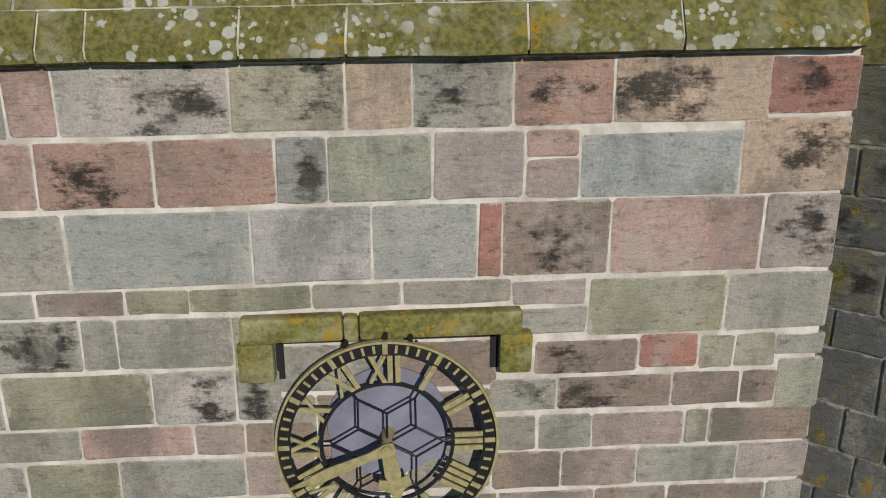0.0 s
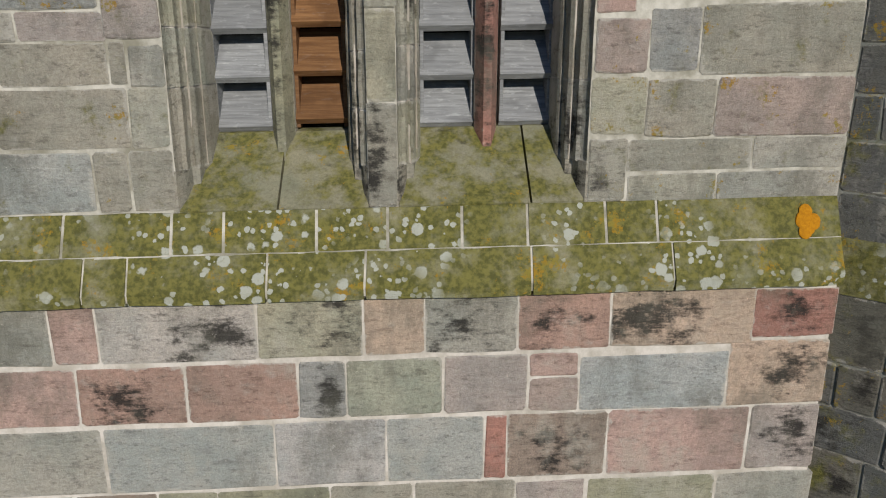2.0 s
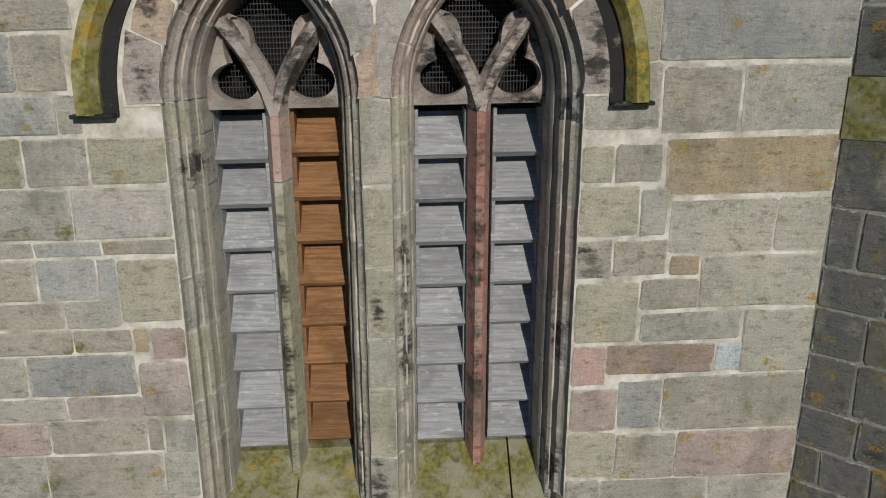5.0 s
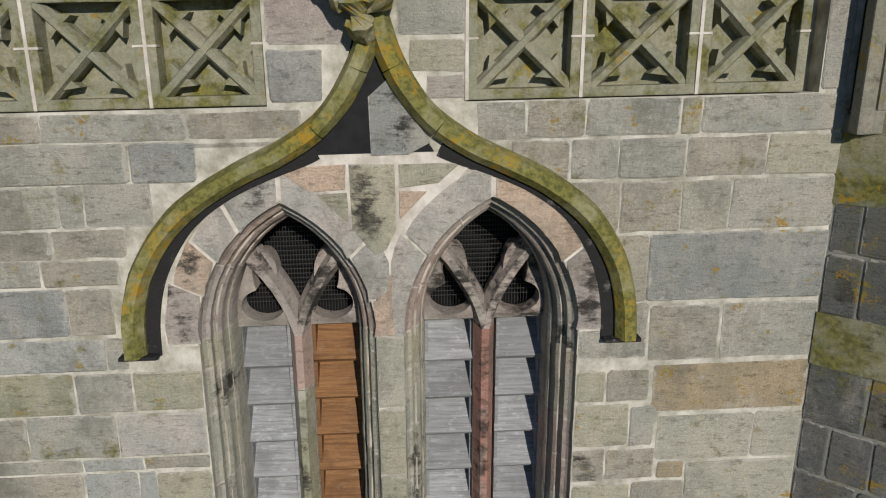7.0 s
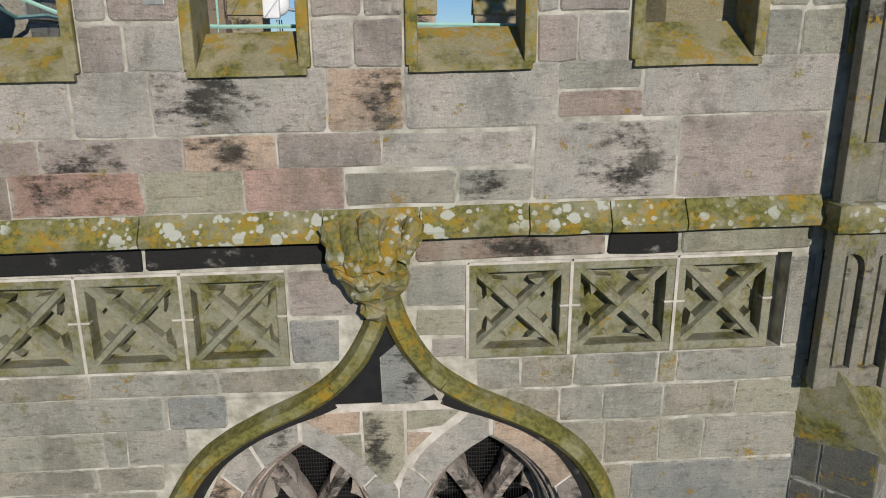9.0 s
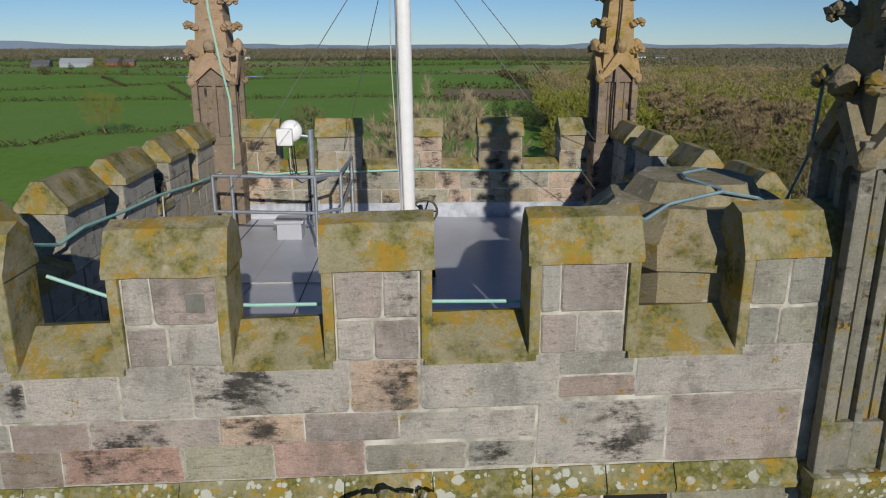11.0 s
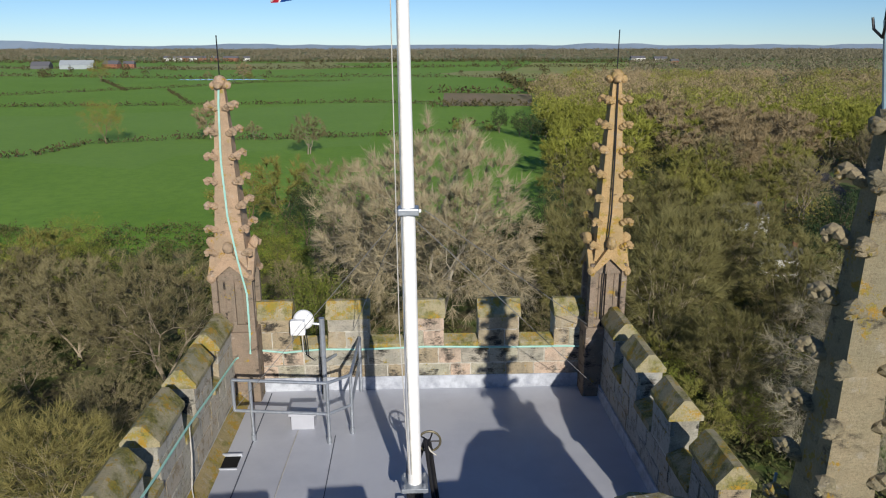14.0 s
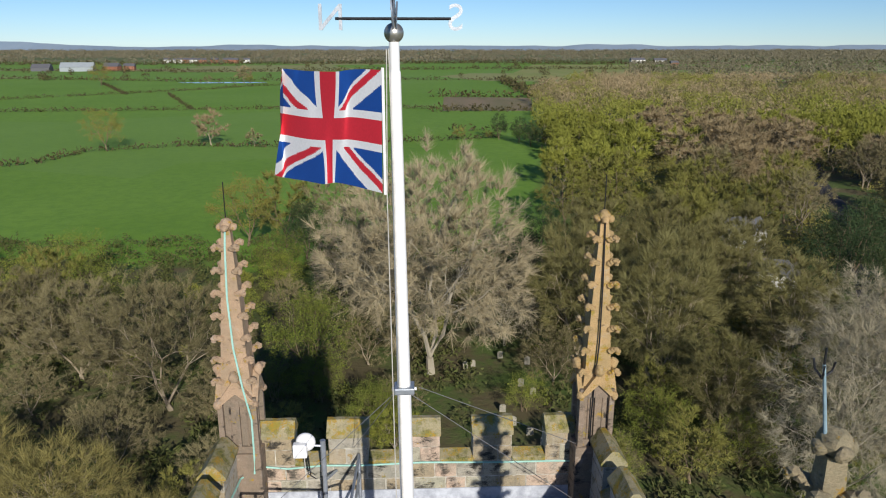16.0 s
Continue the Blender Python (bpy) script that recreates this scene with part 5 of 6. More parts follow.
rail = thing("guard_rail", "galvanised tubular guard rail on the roof", "guard rail")
RP = ((-3.03, 6.52), (-1.67, 6.36), (-1.29, 6.68))
for x, y in RP:
    part("post", tube([(x, y, 10.56), (x, y, 11.72)], 0.030, 10), GALV, rail)
    part("socket", tube([(x, y, 10.55), (x, y, 10.66)], 0.046, 10), GALV, rail)
for z in (11.71, 11.12):
    part("rail_tube", tube([(-3.34, 6.56, z), (-1.67, 6.36, z), (-1.29, 6.68, z)], 0.030, 10), GALV, rail)
part("end_tube", tube([(-3.34, 6.56, 11.71), (-3.34, 6.56, 11.12)], 0.03, 10), GALV, rail)
part("stair_rail", tube([(-1.29, 6.68, 11.71), (-1.24, 8.30, 11.72)], 0.03, 10), GALV, rail)
part("stair_rail", tube([(-1.29, 6.68, 11.12), (-1.24, 8.30, 11.3)], 0.03, 10), GALV, rail)
part("post", tube([(-1.24, 8.30, 10.56), (-1.24, 8.30, 11.75)], 0.032, 10), GALV, rail)
solid("roof_hatch", boxes((-2.42, -2.0, 6.85, 7.25, 10.54, 10.83), (-2.46, -1.96, 6.81, 7.29, 10.83, 10.88), bevel=0.012), LEAD, "small grey box hatch on the roof", "hatch")

mast = thing("antenna_mast", "grey steel mast with white antenna boxes and cables", "antenna mast")
part("mast_tube", tube([(-1.93, 8.0, 10.56), (-1.93, 8.0, 12.28)], 0.055, 12), GALV, mast)
part("bracket_arm", tube([(-1.93, 8.0, 12.15), (-2.3, 7.98, 12.2)], 0.028, 8), GALV, mast)
part("bracket_arm", tube([(-1.93, 8.0, 11.35), (-1.72, 8.36, 11.35)], 0.03, 8), GALV, mast)
bm = bmesh.new()
bmesh.ops.create_uvsphere(bm, u_segments=24, v_segments=14, radius=0.20, matrix=Matrix.LocRotScale((-2.27, 7.98, 12.26), None, (1, 0.6, 1)))
part("radome", bm, WHITE, mast, "white round radome", True)
part("radio_box", boxes((-2.50, -2.22, 7.75, 7.90, 12.02, 12.32), bevel=0.03), WHITE, mast, "white plastic radio box")
for k in range(3):
    part("cable", tube([(-2.3 + 0.04 * k, 7.9, 12.0), (-2.3 + 0.05 * k, 7.95, 11.6 - 0.05 * k), (-2.1, 8.0, 11.4), (-1.97, 7.93, 11.5), (-1.97, 7.94, 10.7)], 0.011, 5), BLACK_IRON if k else ROPE, mast)

left = [(-3.64, 1.0, 12.1), (-3.63, 1.95, 11.84), (-3.62, 2.5, 11.88), (-3.62, 3.6, 11.80), (-3.62, 4.9, 11.74), (-3.62, 6.4, 11.60), (-3.6, 7.9, 11.5), (-3.3, 8.36, 11.48)]
back = [(-3.3, 8.36, 11.48), (-2.73, 8.36, 11.41), (-2.0, 8.36, 11.47), (-1.2, 8.36, 11.45), (0.1, 8.36, 11.49), (1.66, 8.36, 11.45), (2.84, 8.36, 11.45), (3.2, 8.36, 11.44)]
up = [(-3.3, 8.3, 11.48), (-3.32, 7.93, 11.6), (-3.30, 7.93, 11.95), (-3.30, 7.95, 12.8), (-3.42, 7.93, 13.5), (-3.56, 8.02, 14.3), (-3.62, 8.12, 15.3), (-3.60, 8.2, 16.3), (-3.58, 8.3, 16.8)]
for nm, pts in (("conductor_tape", left), ("conductor_tape", back), ("conductor_tape", up)):
    solid(nm, tube(pts, 0.020, 6), TAPE, "pale green copper lightning conductor tape", "conductor", "conductor tapes")
pts = [(3.52, 8.0, 11.4), (3.50, 7.98, 12.6), (3.52, 7.95, 13.5), (3.58, 8.0, 14.3), (3.6, 8.08, 15.4), (3.6, 8.2, 16.8)]
solid("conductor_tape", tube(pts, 0.016, 6), BLACK_IRON, "dark lightning conductor clipped to a pinnacle", "conductor", "conductor tapes")
pts = [(1.55, 0.25, 12.5), (1.75, 0.45, 12.40), (2.0, 0.62, 12.49), (2.45, 0.66, 12.58), (2.85, 0.72, 12.5), (3.12, 0.9, 12.42), (3.2, 0.75, 12.9), (3.12, 0.55, 13.6)]
solid("conductor_tape", tube(pts, 0.015, 6), BLUE_TAPE, "blue-green conductor tape over the turret cap", "conductor", "conductor tapes")
pts = [(2.45, 0.66, 12.6), (2.25, 0.95, 12.64), (2.3, 1.2, 12.64), (2.62, 1.45, 12.64)]
solid("conductor_tape", tube(pts, 0.014, 6), BLUE_TAPE, "blue-green conductor tape over the turret cap", "conductor", "conductor tapes")
solid("conductor_tape", tube([(-3.0, 0.43, 12.0), (-2.4, 0.46, 11.75), (-1.4, 0.46, 11.72), (-0.8, 0.46, 11.72), (0.0, 0.46, 11.73), (0.8, 0.46, 11.72), (1.5, 0.46, 11.74)], 0.016, 6), TAPE, "pale green copper lightning conductor tape", "conductor", "conductor tapes")
solid("loose_cable", tube([(-3.62, 5.0, 11.7), (-3.60, 4.9, 11.2), (-3.58, 4.7, 10.8), (-3.4, 4.3, 10.57), (-3.0, 4.5, 10.565), (-0.45, 4.45, 10.565)], 0.010, 5), ROPE, "thin pale cable lying across the roof", "cable")
tilt = LEAN

# ---- land around the tower ----
tilt = 0.0
GZ = -19.0
n = Nodes("grass_fields", 0.95)
q = n.pos(spin=False)
sep = n.t.nodes.new("ShaderNodeSeparateXYZ")
n.t.links.new(q, sep.inputs[0])
fieldtone = n.cells(n.pos((0.004, 0.0065, 0.0), spin=False, turn=0.0), 1.0, "Color")
grass = n.mix(n.step(n.noise(q, 0.02, 4), 0.3, 0.7), (0.15, 0.28, 0.026), (0.175, 0.31, 0.036))
grass = n.mix(n.step(n.noise(q, 0.4, 4, 0.7), 0.35, 0.7, 0, 0.5), grass, (0.085, 0.20, 0.02))
fv = n.t.nodes.new("ShaderNodeSeparateColor")
n.t.links.new(fieldtone, fv.inputs[0])
grass = n.mix(n.step(fv.outputs[0], 0.2, 0.9, 0, 0.4), grass, (0.17, 0.29, 0.06))
grass = n.mix(n.math("MULTIPLY", n.step(fv.outputs[1], 0.80, 0.82), n.step(sep.outputs[1], 500.0, 620.0)), grass, (0.27, 0.28, 0.10))
floor_c = n.mix(n.step(n.noise(q, 0.12, 5, 0.7), 0.4, 0.62), (0.12, 0.10, 0.05), (0.085, 0.13, 0.03))
edge = n.math("ADD", sep.outputs[1], n.math("MULTIPLY", n.noise(q, 0.03, 3), 40.0))
near = n.step(edge, 140.0, 146.0, 1, 0)
right = n.step(n.math("SUBTRACT", sep.outputs[0], n.math("ADD", n.math("MULTIPLY", sep.outputs[1], 0.15), n.math("MULTIPLY", n.noise(q, 0.02, 3), 20.0))), -4.0, 4.0)
right = n.math("MULTIPLY", right, n.step(sep.outputs[1], 700.0, 760.0, 1, 0))
grass = n.mix(n.math("MAXIMUM", near, right), grass, floor_c)
far = n.math("ADD", sep.outputs[1], n.math("MULTIPLY", n.noise(n.pos((0.3, 1, 1), spin=False), 0.004, 4), 900.0))
grass = n.mix(n.step(far, 1950.0, 2350.0, 0, 0.8), grass, (0.115, 0.12, 0.06))
n.bump(n.noise(q, 1.5, 4), 0.5, 0.3)
GRASS = n.colour(grass)
bm = bmesh.new()
bmesh.ops.create_grid(bm, x_segments=40, y_segments=40, size=4700)
for v in bm.verts:
    v.co.z = GZ
solid("ground", bm, GRASS, "green fields and brown woodland floor", "ground", kind="structure")


def bark(name, c, c2):
    m = Nodes(name, 0.95)
    r = m.t.nodes.new("ShaderNodeObjectInfo").outputs["Random"]
    f = m.noise(m.pos(spin=False), 0.5, 3)
    return m.colour(m.mix(m.step(m.math("ADD", f, m.math("MULTIPLY", r, 0.35)), 0.4, 0.9), c, c2))


def leaves(name, c, c2):
    m = Nodes(name, 0.8)
    isl = m.t.nodes.new("ShaderNodeNewGeometry").outputs["Random Per Island"]
    r = m.t.nodes.new("ShaderNodeObjectInfo").outputs["Random"]
    return m.colour(m.mix(m.math("ADD", m.math("MULTIPLY", isl, 0.55), m.math("MULTIPLY", r, 0.45)), c, c2))


BARK_GREY = bark("grey_bark", (0.25, 0.205, 0.15), (0.36, 0.30, 0.21))
BARK_BROWN = bark("brown_bark", (0.135, 0.10, 0.065), (0.22, 0.165, 0.105))
BARK_PALE = bark("pale_bark", (0.30, 0.265, 0.20), (0.40, 0.36, 0.28))
TWIG_ASH = leaves("bare_pinkish_twigs", (0.22, 0.18, 0.105), (0.5, 0.425, 0.265))
TWIG_PALE = leaves("bare_pale_twigs", (0.19, 0.165, 0.105), (0.46, 0.41, 0.28))
TWIG_OLIVE = leaves("bare_olive_twigs", (0.10, 0.092, 0.03), (0.30, 0.275, 0.105))
TWIG_BROWN = leaves("bare_brown_twigs", (0.11, 0.095, 0.042), (0.31, 0.27, 0.135))
TWIG_RUSSET = leaves("bare_russet_twigs", (0.25, 0.19, 0.1), (0.38, 0.3, 0.17))
SHOOTS = leaves("yellowish_shoots", (0.13, 0.11, 0.035), (0.35, 0.305, 0.1))
LEAF_WILLOW = leaves("young_willow_leaves", (0.12, 0.135, 0.022), (0.34, 0.345, 0.06))
LEAF_GREEN = leaves("spring_leaves", (0.06, 0.085, 0.012), (0.28, 0.31, 0.045))
LEAF_OLIVE = leaves("olive_buds", (0.11, 0.11, 0.025), (0.3, 0.285, 0.07))
LEAF_DARK = leaves("dark_evergreen_leaves", (0.022, 0.045, 0.014), (0.05, 0.08, 0.025))


def tree(name, label, seed, height, width, wood, leaf, ends=120, tips=30, leaf_size=None, base=0.3, stems=1, twig=1.0, thin=0.026, droop=0.0):
    """A tapered trunk that forks again and again towards points all through a domed, uneven crown; twigs or leaves at every end."""
    r = random.Random(seed)
    trunk, crown = bmesh.new(), []
    centre, half = Vector((0, 0, height * (1 + base) / 2)), Vector((width / 2, width / 2, height * (1 - base) / 2))
    goals = []
    while len(goals) < ends:
        d = Vector((r.gauss(0, 1), r.gauss(0, 1), r.gauss(0, 1))).normalized()
        if d.z < -0.8:
            continue
        k = r.random() ** 0.36 * (1.06 + 0.34 * noise.noise(d * 2.1 + Vector((seed, 0, 0))))
        goals.append(centre + Vector((d.x * half.x, d.y * half.y, d.z * half.z)) * k)

    def grow(p, pts, rad, level):
        if len(pts) == 1:
            e = pts[0] + Vector((0, 0, -droop * r.random()))
            m = p.lerp(pts[0], 0.5) + Vector((r.uniform(-1, 1), r.uniform(-1, 1), r.uniform(0, 1.2))) * (e - p).length * 0.08
            add_tube(trunk, [p, m, e], rad, 3, rad * 0.45, caps=False)
            crown.append((p, e))
            return
        k = min(len(pts), 3 if len(pts) > 40 or r.random() < 0.3 else 2)
        seeds = [(q - p).normalized() for q in r.sample(pts, k)]
        for _ in range(3):
            groups = [[] for _ in range(k)]
            for q in pts:
                w = (q - p).normalized()
                groups[max(range(k), key=lambda i: w.dot(seeds[i]))].append(q)
            seeds = [sum(((q - p).normalized() for q in g), Vector()).normalized() if g else sd for g, sd in zip(groups, seeds)]
        for g in groups:
            if not g:
                continue
            c = sum(g, Vector()) / len(g)
            n = (c - p).length
            e = p + (c - p) * r.uniform(0.34, 0.5)
            e.z += 0.04 * n * (1 if level < 3 else 0)
            m = p.lerp(e, 0.5) + Vector((r.uniform(-1, 1), r.uniform(-1, 1), r.uniform(-0.8, 0.4))) * n * 0.045
            r2 = rad * max(0.5, (len(g) / len(pts)) ** 0.43)
            add_tube(trunk, [p, m, e], r2, 5 if level < 2 else (4 if level < 4 else 3), r2 * 0.82, caps=False)
            grow(e, g, r2 * 0.82, level + 1)

    rad = height * 0.017
    for i in range(stems):
        a = 6.283 * i / stems + r.random()
        foot = Vector((math.cos(a), math.sin(a), 0)) * (0.0 if stems == 1 else 0.05 * width)
        fork = foot + Vector((r.uniform(-0.3, 0.3), r.uniform(-0.3, 0.3), height * base * r.uniform(0.75, 0.95)))
        add_tube(trunk, [foot + Vector((0, 0, -0.3)), foot.lerp(fork, 0.15), foot.lerp(fork, 0.6), fork], rad * 1.3 / stems ** 0.5, 7, rad / stems ** 0.5, caps=False)
        grow(fork, goals[i::stems], rad / stems ** 0.5, 0)
    verts, faces = [], []
    for p, e in crown:
        d = (e - centre).normalized()
        for _ in range(tips):
            o = p.lerp(e, r.uniform(0.1, 1.0))
            if leaf_size is None:
                t = (d * 0.7 + Vector((r.uniform(-1, 1), r.uniform(-1, 1), r.uniform(-0.45, 1.0) - 0.25 * droop)) * 0.85).normalized() * r.uniform(0.5, 1.35) * twig
                sd = t.cross(Vector((r.uniform(-1, 1), r.uniform(-1, 1), 1))).normalized() * thin
                verts += [o - sd, o + sd, o + t]
            else:
                o = o + Vector((r.gauss(0, 1), r.gauss(0, 1), r.gauss(0, 0.8))) * leaf_size * 2.6
                verts += [o] + [o + Vector((r.uniform(-1, 1), r.uniform(-1, 1), r.uniform(-1, 1))) * leaf_size for _ in range(2)]
            m = len(verts)
            faces.append((m - 3, m - 2, m - 1))
    top = thing(name, label, "tree")
    part("trunk", trunk, wood, top)
    me = bpy.data.meshes.new("crown")
    me.from_pydata([tuple(v) for v in verts], [], faces)
    me.materials.append(leaf)
    ob = new("crown", me)
    ob.parent = top
    return top


PROTO = {
    "ash": tree("bare_tree", "tall bare grey tree with a wide domed twiggy crown", 11, 25, 23, BARK_PALE, TWIG_ASH, 680, 60, base=0.1, twig=1.5, thin=0.026),
    "oak": tree("bare_tree", "wide bare brown tree with crooked limbs", 12, 15.5, 18, BARK_GREY, TWIG_BROWN, 460, 60, base=0.06, twig=1.1, thin=0.022),
    "bare": tree("bare_tree", "tall bare olive-brown tree with upright branches", 13, 20, 13, BARK_GREY, TWIG_OLIVE, 340, 68, base=0.05, twig=1.5, thin=0.026, stems=2),
    "pale": tree("bare_tree", "bare pale tree with long drooping branches", 14, 15, 17, BARK_PALE, TWIG_PALE, 330, 30, base=0.2, twig=1.6, thin=0.02, droop=1.0),
    "shoots": tree("bare_tree", "pollarded tree with a brush of yellowish shoots", 15, 9, 12, BARK_GREY, SHOOTS, 300, 34, base=0.1, twig=1.4, thin=0.018, stems=3),
    "russet": tree("bare_tree", "bare russet-brown tree with fine twigs", 16, 13, 11, BARK_BROWN, TWIG_RUSSET, 130, 40, base=0.18, twig=1.3, thin=0.035),
    "brown": tree("bare_tree", "bare brown tree with fine twigs", 17, 13, 11, BARK_GREY, TWIG_BROWN, 130, 40, base=0.18, twig=1.2, thin=0.035, stems=2),
    "willow": tree("budding_tree", "budding yellow-green tree with feathery shoots", 18, 12, 10, BARK_GREY, LEAF_WILLOW, 120, 44, base=0.12, twig=1.2, thin=0.05, stems=2),
    "olive": tree("budding_tree", "olive-brown tree coming into bud", 19, 13, 11, BARK_BROWN, LEAF_OLIVE, 130, 44, base=0.15, twig=1.1, thin=0.05),
    "green": tree("leafy_tree", "rounded tree in fresh green leaf", 20, 10, 10.5, BARK_BROWN, LEAF_GREEN, 220, 50, 0.13, base=0.06, stems=3),
    "dark": tree("evergreen_tree", "dark evergreen tree with dense foliage", 21, 14, 11, BARK_BROWN, LEAF_DARK, 140, 60, 0.24, base=0.08),
    "field": tree("budding_tree", "round golden-green tree standing in a field", 22, 13, 15, BARK_BROWN, leaves("golden_buds", (0.15, 0.135, 0.025), (0.25, 0.22, 0.045)), 150, 50, 0.2, base=0.14),
    "far_willow": tree("budding_tree", "distant budding yellow-green tree", 23, 12, 11, BARK_GREY, LEAF_WILLOW, 60, 44, base=0.12, twig=1.5, thin=0.11),
    "far_olive": tree("budding_tree", "distant olive-brown tree in bud", 24, 12, 12, BARK_BROWN, LEAF_OLIVE, 60, 44, base=0.12, twig=1.5, thin=0.11),
    "far_russet": tree("bare_tree", "distant bare russet-grey tree", 25, 13, 11, BARK_GREY, TWIG_RUSSET, 60, 44, base=0.12, twig=1.6, thin=0.09),
    "far_brown": tree("bare_tree", "distant bare brown tree", 26, 13, 12, BARK_GREY, TWIG_BROWN, 60, 44, base=0.12, twig=1.6, thin=0.09),
}
used = set()
rt = random.Random(3)


def plant(kind, x, y, k=1.0, turn=None):
    m = Matrix.Translation((x, y, GZ)) @ Matrix.Rotation(rt.uniform(0, 6.28) if turn is None else turn, 4, "Z") @ Matrix.Diagonal((k, k, k * rt.uniform(0.92, 1.08), 1))
    if kind in used:
        copy_thing(PROTO[kind], m)
    else:
        used.add(kind)
        PROTO[kind].matrix_basis = m


# the trees round the churchyard
for kind, x, y, k in (("ash", 2, 76, 1.06), ("ash", -5, 90, 0.72), ("bare", 21, 80, 0.95), ("bare", 28, 70, 1.0), ("bare", 33, 82, 1.0), ("bare", 41, 88, 0.95), ("bare", 25, 95, 1.0), ("bare", 46, 76, 0.9), ("bare", 37, 100, 0.95), ("bare", 50, 98, 0.9),
                      ("bare", 31, 60, 0.7), ("pale", 41, 54, 1.0), ("pale", 51, 63, 1.0), ("pale", 57, 74, 0.9), ("pale", 36, 47, 0.75), ("dark", 68, 104, 0.95), ("dark", 76, 110, 1.0), ("dark", 72, 96, 0.8), ("dark", 84, 118, 0.9),
                      ("oak", -27, 68, 1.0), ("oak", -40, 76, 0.85), ("oak", -50, 84, 0.8), ("shoots", -29, 46, 0.95), ("shoots", -38, 50, 0.95), ("shoots", -21, 42, 0.7), ("green", -12.5, 74, 1.2), ("green", -4, 60, 0.52), ("willow", -2, 58, 0.45),
                      ("field", -33, 136, 1.05), ("olive", -25, 134, 1.2), ("dark", -20, 126, 0.85), ("brown", -15, 132, 1.2), ("green", -10, 120, 0.9), ("green", -22, 110, 0.75), ("willow", -27, 104, 0.75), ("dark", 24, 122, 0.85), ("dark", 19, 112, 0.6), ("green", 12, 66, 0.4),
                      ("green", 24, 58, 0.6), ("green", 31, 54, 0.5), ("green", 18, 52, 0.45), ("field", -115, 272, 1.05), ("far_russet", -80, 287, 1.15), ("brown", -35, 242, 0.95), ("far_brown", -62, 283, 0.55), ("far_olive", 20, 300, 0.5), ("far_olive", 33, 303, 0.6),
                      ("dark", 37, 300, 0.75), ("dark", 44, 290, 0.75), ("dark", 47, 278, 0.7), ("dark", 50, 270, 0.6), ("brown", 9, 118, 0.8), ("field", -300, 724, 1.5), ("far_brown", -205, 752, 1.3), ("far_olive", -165, 760, 1.5), ("far_russet", -172, 764, 1.3),
                      ("oak", 10, 96, 0.7), ("green", 4, 104, 0.6), ("olive", -8, 104, 0.7), ("pale", 12, 84, 0.55)):
    plant(kind, x, y, k)
# smaller growth between and below them
for _ in range(120):
    x, y = rt.uniform(-60, 62), rt.uniform(46, 104)
    if not (4 < x < 15 and 54 < y < 86) and abs(x) < 0.75 * y + 4 and not (abs(x - 2) < 3 and y < 76):
        plant(rt.choice(("green", "green", "olive", "willow", "brown", "oak")), x, y, rt.uniform(0.28, 0.5))
# belt of trees on the near side of the fields
for gy in (58, 67, 76, 85, 94, 103, 112):
    x = -20 - 0.28 * gy
    while x > -0.78 * gy - 22:
        px, py = x + rt.uniform(-3, 3), gy + rt.uniform(-4, 4)
        if not (-52 < px < -18 and 40 < py < 84):
            plant(rt.choice(("olive", "willow", "green", "green", "brown", "olive", "willow")), px, py, rt.uniform(0.6, 0.92))
        x -= 10.5
for gx in range(-34, 10, 7):
    plant(rt.choice(("willow", "green", "brown", "olive")), gx + rt.uniform(-2, 2), rt.uniform(96, 118), rt.uniform(0.5, 0.75))


def wood_kind(x, y):
    """Which sort of tree grows there: the wood stands in drifts of one sort."""
    v = 0.8 * noise.noise((x * 0.026, y * 0.016, 5.5)) + 0.45 * noise.noise((x * 0.07, y * 0.05, 7.5)) + 0.08 + rt.uniform(-0.24, 0.24) + (0.06 if y > 320 else 0.0) + max(0.0, (y - 300) / 1500)
    return "willow" if v < 0.08 else ("olive" if v < 0.26 else ("brown" if v < 0.40 else "russet"))


# woodland reaching away on the other side
gy = 108.0
while gy < 320:
    gx = 14 + 0.15 * gy
    while gx < 0.74 * gy + 30:
        x, y = gx + rt.uniform(-3.5, 3.5), gy + rt.uniform(-4, 4)
        lane = abs(x - (72 + 0.52 * (y - 100))) < 7 and y < 215
        if not lane and not (60 < x < 92 and y < 128):
            plant(("far_" if y > 190 else "") + wood_kind(x, y), x, y, rt.uniform(0.72, 1.12))
        gx += 9.5 if gy < 200 else 11.0
    gy += 9.5 if gy < 200 else 11.0

# undergrowth, hedges and far woods: loose foliage that nobody could count
def clump_cloud(name, spots, material, label, tris, seed, size=0.42):
    r = random.Random(seed)
    verts, faces = [], []
    for x, y, rad, h in spots:
        for i in range(tris):
            a, q2 = r.uniform(0, 6.283), math.sqrt(r.random())
            z = h * r.random() ** 0.7 * (1.0 - 0.55 * q2 * q2)
            o = Vector((x + rad * q2 * math.cos(a), y + rad * q2 * math.sin(a), GZ + z))
            s = size * (rad + h) / 2
            p1 = Vector((r.uniform(-1, 1), r.uniform(-1, 1), r.uniform(-1, 1))) * s
            p2 = Vector((r.uniform(-1, 1), r.uniform(-1, 1), r.uniform(-1, 1))) * s
            verts += [tuple(o), tuple(o + p1), tuple(o + p2)]
            k = len(verts)
            faces.append((k - 3, k - 2, k - 1))
    me = bpy.data.meshes.new(name)
    me.from_pydata(verts, [], faces)
    me.materials.append(material)
    return tagged(new(name, me), label, "foliage", kind="stuff")


